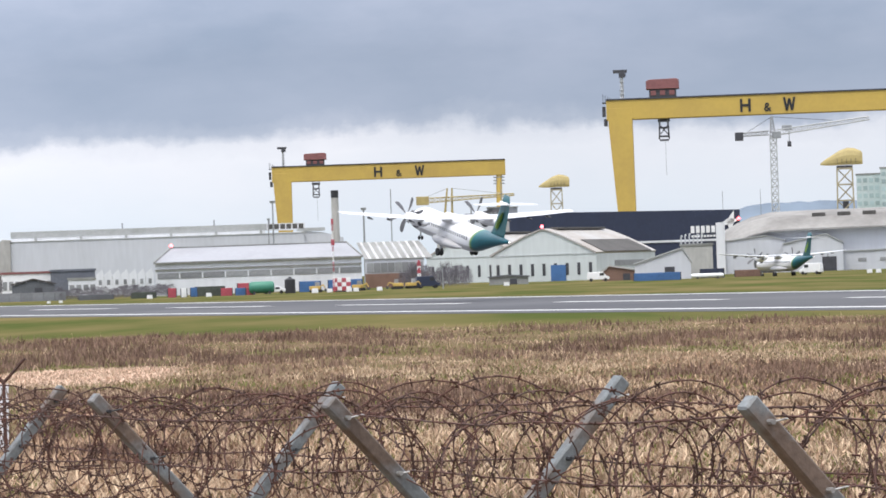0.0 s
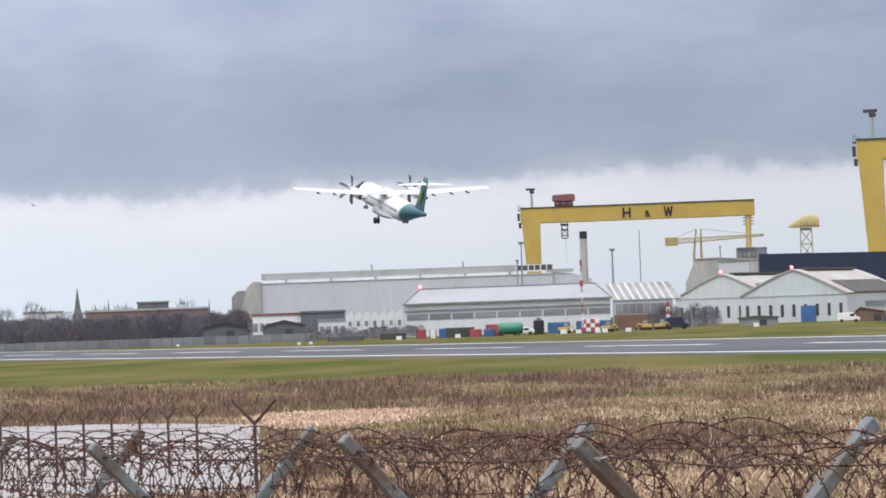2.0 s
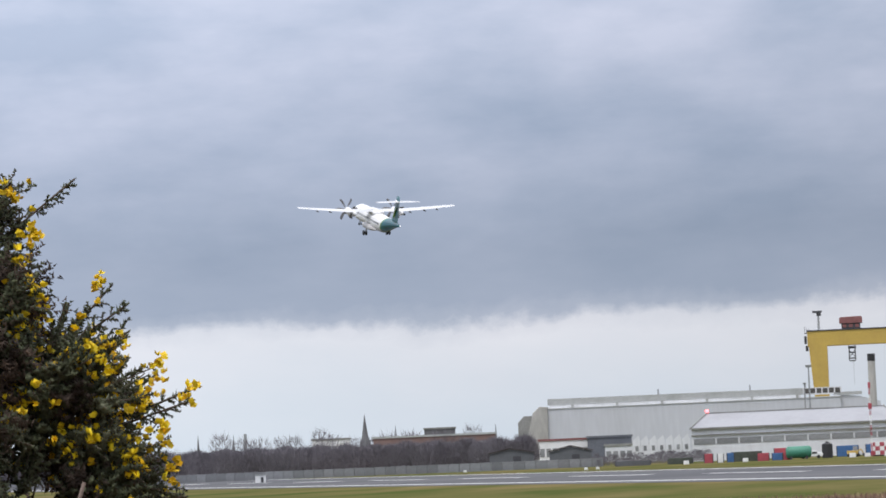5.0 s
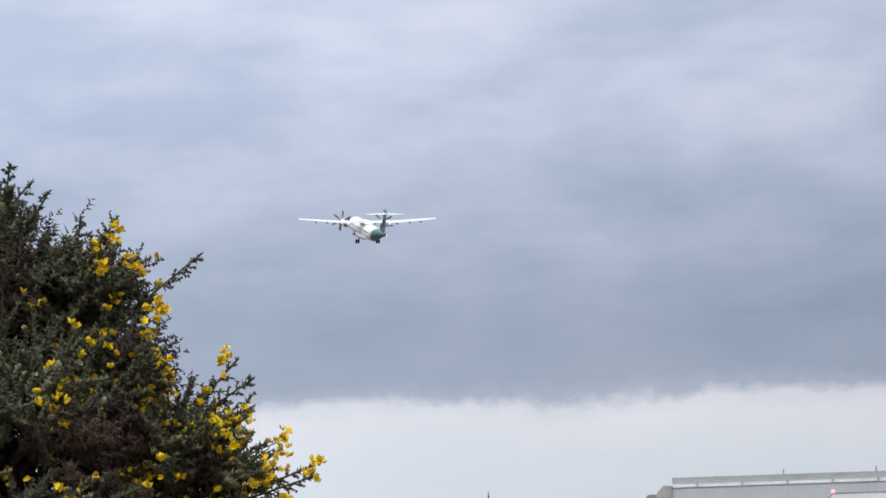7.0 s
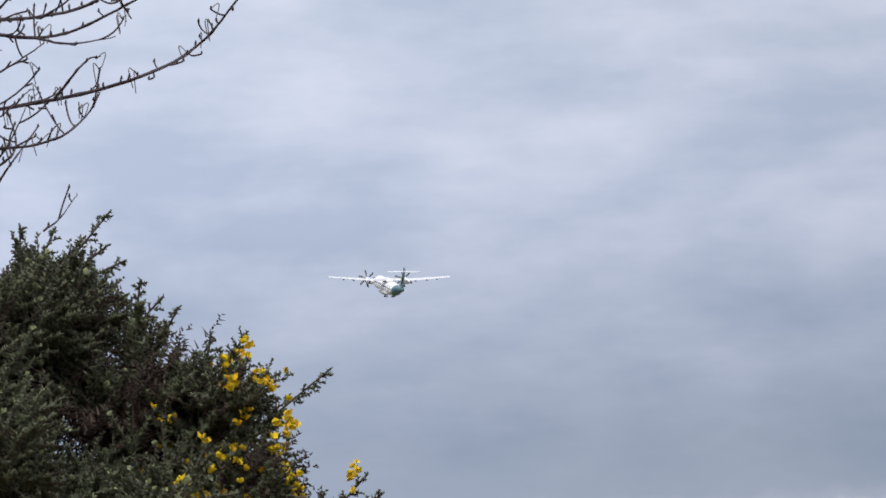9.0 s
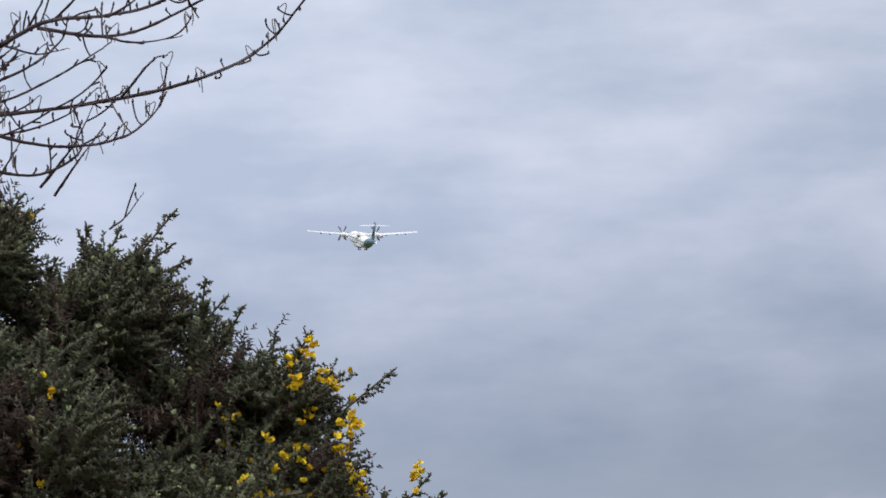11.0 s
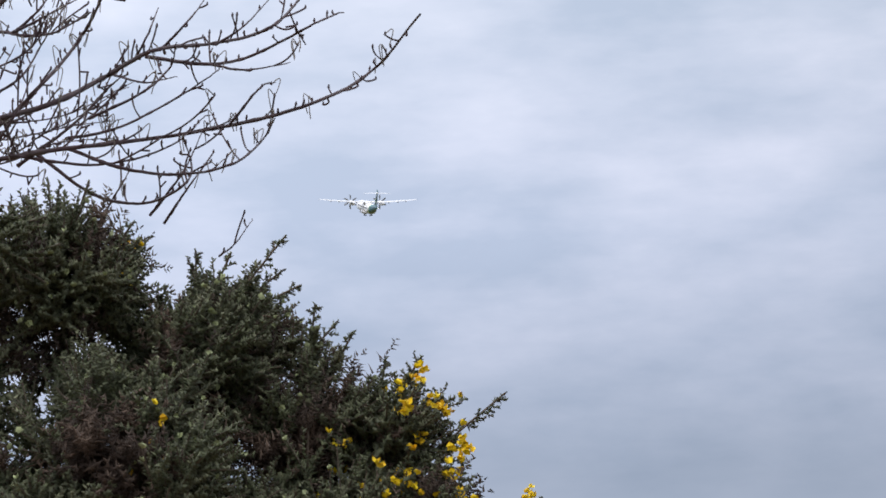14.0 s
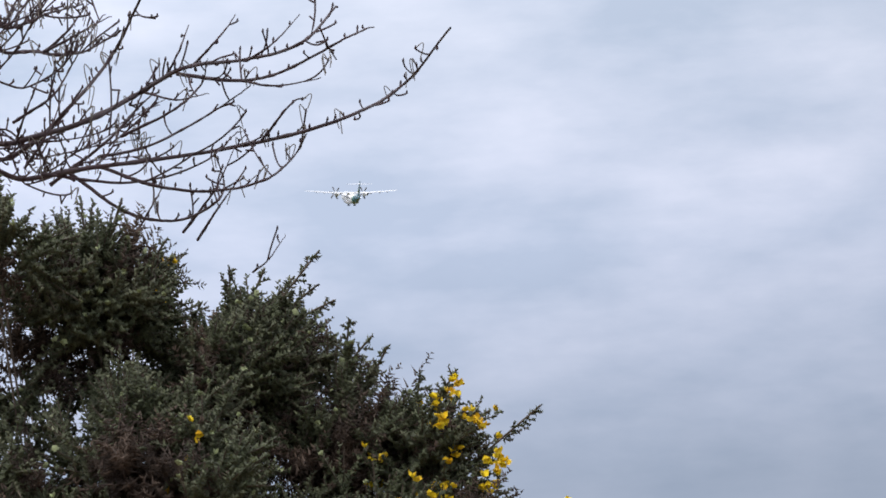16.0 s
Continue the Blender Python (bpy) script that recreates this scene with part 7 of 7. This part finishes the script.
    # pale new tips on the shaded side
    tips = []
    for a, d, ln in live:
        bear = math.degrees(math.atan2(a[0], a[1]))
        if bear < -17.5 and rng.uniform() < 0.10:
            dn = np.array(d) / np.linalg.norm(d)
            tips.append((np.array(a) + dn * ln * 0.97, dn))
    petal_heads("shoot_tip", tips, 0.0040, 0.0070, 0.75, M_NEWLEAF, g, "pale green new tips", rng)
    # a bleached dead stick low in the bush
    stick = [np.array(ray(b, e, 4.62)) for b, e in ((-15.5, -1.6), (-15.46, -1.0), (-15.34, -0.62), (-15.19, -0.16))]
    fork = [np.array(ray(b, e, 4.60)) for b, e in ((-15.34, -0.66), (-15.0, -0.61), (-14.66, -0.57))]
    spur = [np.array(ray(b, e, 4.63)) for b, e in ((-15.47, -1.0), (-15.6, -0.9), (-15.76, -0.74))]
    v, q = tube_np([smooth_path(k, 5) for k in (stick, fork, spur)], 0.0028, 6)
    mesh_np("dead_stick", v, q, M_DEADSTICK, g)["label"] = "bleached forked dead stick"


gorse_bush()


# ---- the bare tree ----
M_BARK = mat("purple_brown_twig_bark", (0.050, 0.028, 0.032), 0.85, 0, 0.2, 30.0, other=(0.036, 0.022, 0.026))
M_TUFTS = mat("withered_leaf_tufts", (0.20, 0.175, 0.155), 0.9, 0, 0.2, 30.0, island=0.3)
TREE_D = 7.0
# thickness in metres at the root, then bearing and elevation of points along each
MAIN_BOUGHS = [
    (0.0088, [(-33, 8.0), (-27, 8.6), (-23.79, 9.09), (-22.59, 9.27), (-20.36, 9.53), (-18.45, 9.95), (-17.31, 10.52), (-16.45, 11.43)]),
    (0.0095, [(-33, 7.9), (-27, 8.75), (-24.02, 9.68), (-22.86, 9.99), (-21.84, 10.47), (-21.1, 10.85), (-20.03, 10.98), (-19.05, 11.22), (-18.39, 11.85)]),
    (0.0080, [(-33, 7.8), (-26.5, 8.4), (-24.03, 9.48), (-23.05, 10.3), (-22.26, 11.19), (-21.7, 12.19), (-21.2, 13.0)]),
    (0.0072, [(-33, 9.2), (-26.5, 10.7), (-24.0, 11.23), (-23.23, 11.18), (-22.74, 11.25), (-22.15, 11.55)]),
    (0.0060, [(-33, 9.4), (-26.5, 10.9), (-23.99, 11.62), (-23.41, 11.85), (-22.77, 12.01)]),
]
ARCS = [
    (0.0060, [(-21.2, 10.8), (-20.14, 10.66), (-19.35, 10.79), (-18.27, 11.29), (-17.77, 11.49)]),
    (0.0052, [(-22.59, 9.27), (-21.63, 8.92), (-20.67, 8.81), (-19.7, 8.97), (-19.15, 9.44), (-19.0, 9.72)]),
    (0.0052, [(-23.07, 9.16), (-22.08, 8.45), (-21.26, 8.3), (-20.56, 8.61), (-20.44, 9.01), (-20.58, 9.45)]),
    (0.0046, [(-23.55, 9.16), (-22.31, 8.97), (-21.44, 9.03), (-20.66, 9.3), (-20.11, 9.79)]),
    (0.0052, [(-23.41, 8.97), (-22.49, 9.64), (-21.89, 10.23), (-21.62, 10.49)]),
    (0.0046, [(-22.59, 9.42), (-21.71, 9.61), (-20.69, 10.11), (-19.94, 10.6)]),
    (0.0042, [(-22.19, 9.76), (-21.22, 10.22), (-20.77, 10.64), (-20.66, 11.04)]),
    (0.0042, [(-24.02, 10.03), (-23.34, 10.45), (-22.99, 10.97), (-22.69, 11.53)]),
]
SPRAYS = [
    (0.0042, [(-20.14, 10.66), (-19.46, 10.56), (-18.72, 10.67)]), (0.0046, [(-23.47, 11.22), (-22.93, 11.46), (-22.29, 11.79)]),
    (0.0046, [(-23.42, 11.22), (-23.02, 11.59), (-22.68, 12.01)]), (0.0040, [(-21.4, 10.73), (-21.14, 11.18), (-20.97, 11.62)]),
    (0.0042, [(-20.96, 10.9), (-20.51, 11.35), (-20.16, 11.78)]), (0.0040, [(-20.93, 7.97), (-20.53, 8.58), (-20.23, 8.98)]),
    (0.0040, [(-21.17, 8.11), (-20.62, 8.82), (-20.25, 9.53)]), (0.0036, [(-21.99, 8.09), (-21.69, 8.61), (-21.46, 9.01)]),
    (0.0040, [(-19.78, 9.63), (-19.27, 10.24), (-18.98, 10.33)]), (0.0036, [(-23.97, 9.74), (-23.67, 10.5), (-23.42, 11.02)]),
    (0.0038, [(-23.84, 9.26), (-23.39, 9.92), (-23.09, 10.68)]), (0.0036, [(-21.74, 10.49), (-21.21, 10.36), (-20.66, 10.45)]),
    (0.0030, [(-20.0, 7.4), (-19.73, 7.64), (-19.43, 8.03)]), (0.0036, [(-20.0, 10.98), (-19.5, 11.3), (-19.05, 11.75)]),
]


def bare_tree():
    rng = np.random.default_rng(52)
    root = polar(-34, 7.6)
    root.z = ground_height(root.x, root.y)
    g = thing("bare_tree", "leafless tree with purple-brown twigs and withered tufts", "tree", (0, 0, 0))
    bm = bmesh.new()
    rod(bm, root - Vector((0, 0, 0.1)), root + Vector((0.05, 0, 2.6)), 0.11, 0.075, 12)
    rod(bm, root + Vector((0.05, 0, 2.6)), root + Vector((0.25, 0.05, 4.2)), 0.075, 0.04, 10)
    part("trunk", bm, M_BARK, g, smooth=True)
    V, F4, o = [], [], 0
    twigs, tufts, buds = [], [], []
    more = []
    for i in range(4):
        r = rng.uniform(-0.25, 0.25, 4)
        more.append((0.0036, [(-33, 8.0 + 0.1 * i), (-25.5, 8.7 + 0.18 * i + r[0]), (-23.8 + r[1], 9.0 + 0.2 * i), (-22.8 + r[2], 9.3 + 0.24 * i + r[0]), (-21.7 + 0.1 * i, 9.7 + 0.3 * i + r[3])]))
    for i in range(5):
        b1, e1 = -23.6 + 0.28 * i + rng.uniform(-0.4, 0.4), 12.6 - 0.06 * i + rng.uniform(-0.9, 0.4)
        more.append((0.0042, [(-33, 8.2 + 0.2 * i), (-26.5, 9.0 + 0.17 * i), (b1 - 1.3, e1 - 1.5 + rng.uniform(-0.3, 0.3)), (b1 - 0.5, e1 - 0.6), (b1, e1)]))
    for r0, pts in MAIN_BOUGHS + ARCS + SPRAYS + more:
        dep = TREE_D + rng.uniform(-0.25, 0.25)
        P = [np.array(ray(b, e, dep + 0.05 * i * (-1) ** i)) for i, (b, e) in enumerate(pts)]
        if pts[0][0] < -32:
            P[0] = np.array(root + Vector((0.05, 0, 2.2 + 0.16 * pts[0][1] * 0.9 - 1.0)))
        C = smooth_path(P, 14)
        C[2:-1] += np.cumsum(rng.normal(0, 0.0006, C[2:-1].shape), axis=0) * 0.6
        m = len(C)
        rad = 0.80 * r0 * (1 - 0.68 * np.linspace(0, 1, m))
        bump = 1 + 0.28 * (rng.uniform(0, 1, m) > 0.86)
        v, q = tube_np([C], rad * bump, 6)
        V.append(v)
        F4.append(q + o)
        o += len(v)
        seg = np.linalg.norm(np.diff(C, axis=0), axis=1).sum()
        start = 0.25 if pts[0][0] < -32 else 0.1
        for i in np.arange(start, 0.97, 0.085 / max(seg, 0.3) * (1.0 if seg > 1 else 1.3)):
            j = int(i * (m - 1))
            d = C[min(j + 1, m - 1)] - C[j]
            d /= np.linalg.norm(d) + 1e-9
            s = rng.normal(0, 1, 3) * np.array([1, 0.6, 1]) + np.array([0, 0, 0.25])
            s -= d * np.dot(s, d)
            s /= np.linalg.norm(s) + 1e-9
            dirn = d * rng.uniform(0.5, 1.2) + s * 0.75
            dirn /= np.linalg.norm(dirn)
            ln = rng.choice([0.010, 0.020, 0.055, 0.12], p=[0.46, 0.26, 0.20, 0.08]) * rng.uniform(0.7, 1.3)
            t = np.linspace(0, 1, 7)[:, None]
            tw = C[j] + dirn * ln * t + np.array([0, 0, 0.25]) * ln * t ** 2 + rng.normal(0, 0.05 * ln, 3) * np.sin(t * 3)
            twigs.append(tw)
            if ln > 0.07:
                for f in (2, 4, 5):
                    dd = dirn + rng.normal(0, 0.7, 3)
                    twigs.append(tw[f] + dd / np.linalg.norm(dd) * 0.02 * np.linspace(0, 1, 4)[:, None])
            end = tw[-1]
            buds.append(end)
            if r0 > 0.0034 and rng.uniform() < (0.30 if i > 0.55 else 0.12):
                for _ in range(rng.integers(1, 4)):
                    sd = rng.normal(0, 1, 3)
                    sd[2] = 0
                    h = rng.uniform(0.012, 0.045)
                    tt = np.linspace(0, 1, 8)[:, None]
                    tufts.append(end + sd / np.linalg.norm(sd) * 0.020 * np.sin(tt * 2.6) + np.array([0, 0, 1.0]) * (0.016 * np.sin(tt * math.pi) - 0.8 * h * tt ** 3))
    ob = mesh_np("branchwork", np.concatenate(V), np.concatenate(F4), M_BARK, g)
    v, q = tube_np(twigs, 0.0020, 4)
    mesh_np("brushwood", v, q, M_BARK, g)["kind"] = "stuff"
    v, q = tube_np(tufts, 0.0013, 3)
    t = mesh_np("withered_growth", v, q, M_TUFTS, g)
    tagged(t, "hanging withered tufts", kind="stuff")
    bm = bmesh.new()
    for b in buds:
        rod(bm, Vector(b), Vector(b) + Vector((0.001, 0, 0.007)), 0.0032, 0.0012, 5)
    part("bud_growth", bm, M_BARK, g)["kind"] = "stuff"


bare_tree()


motions()
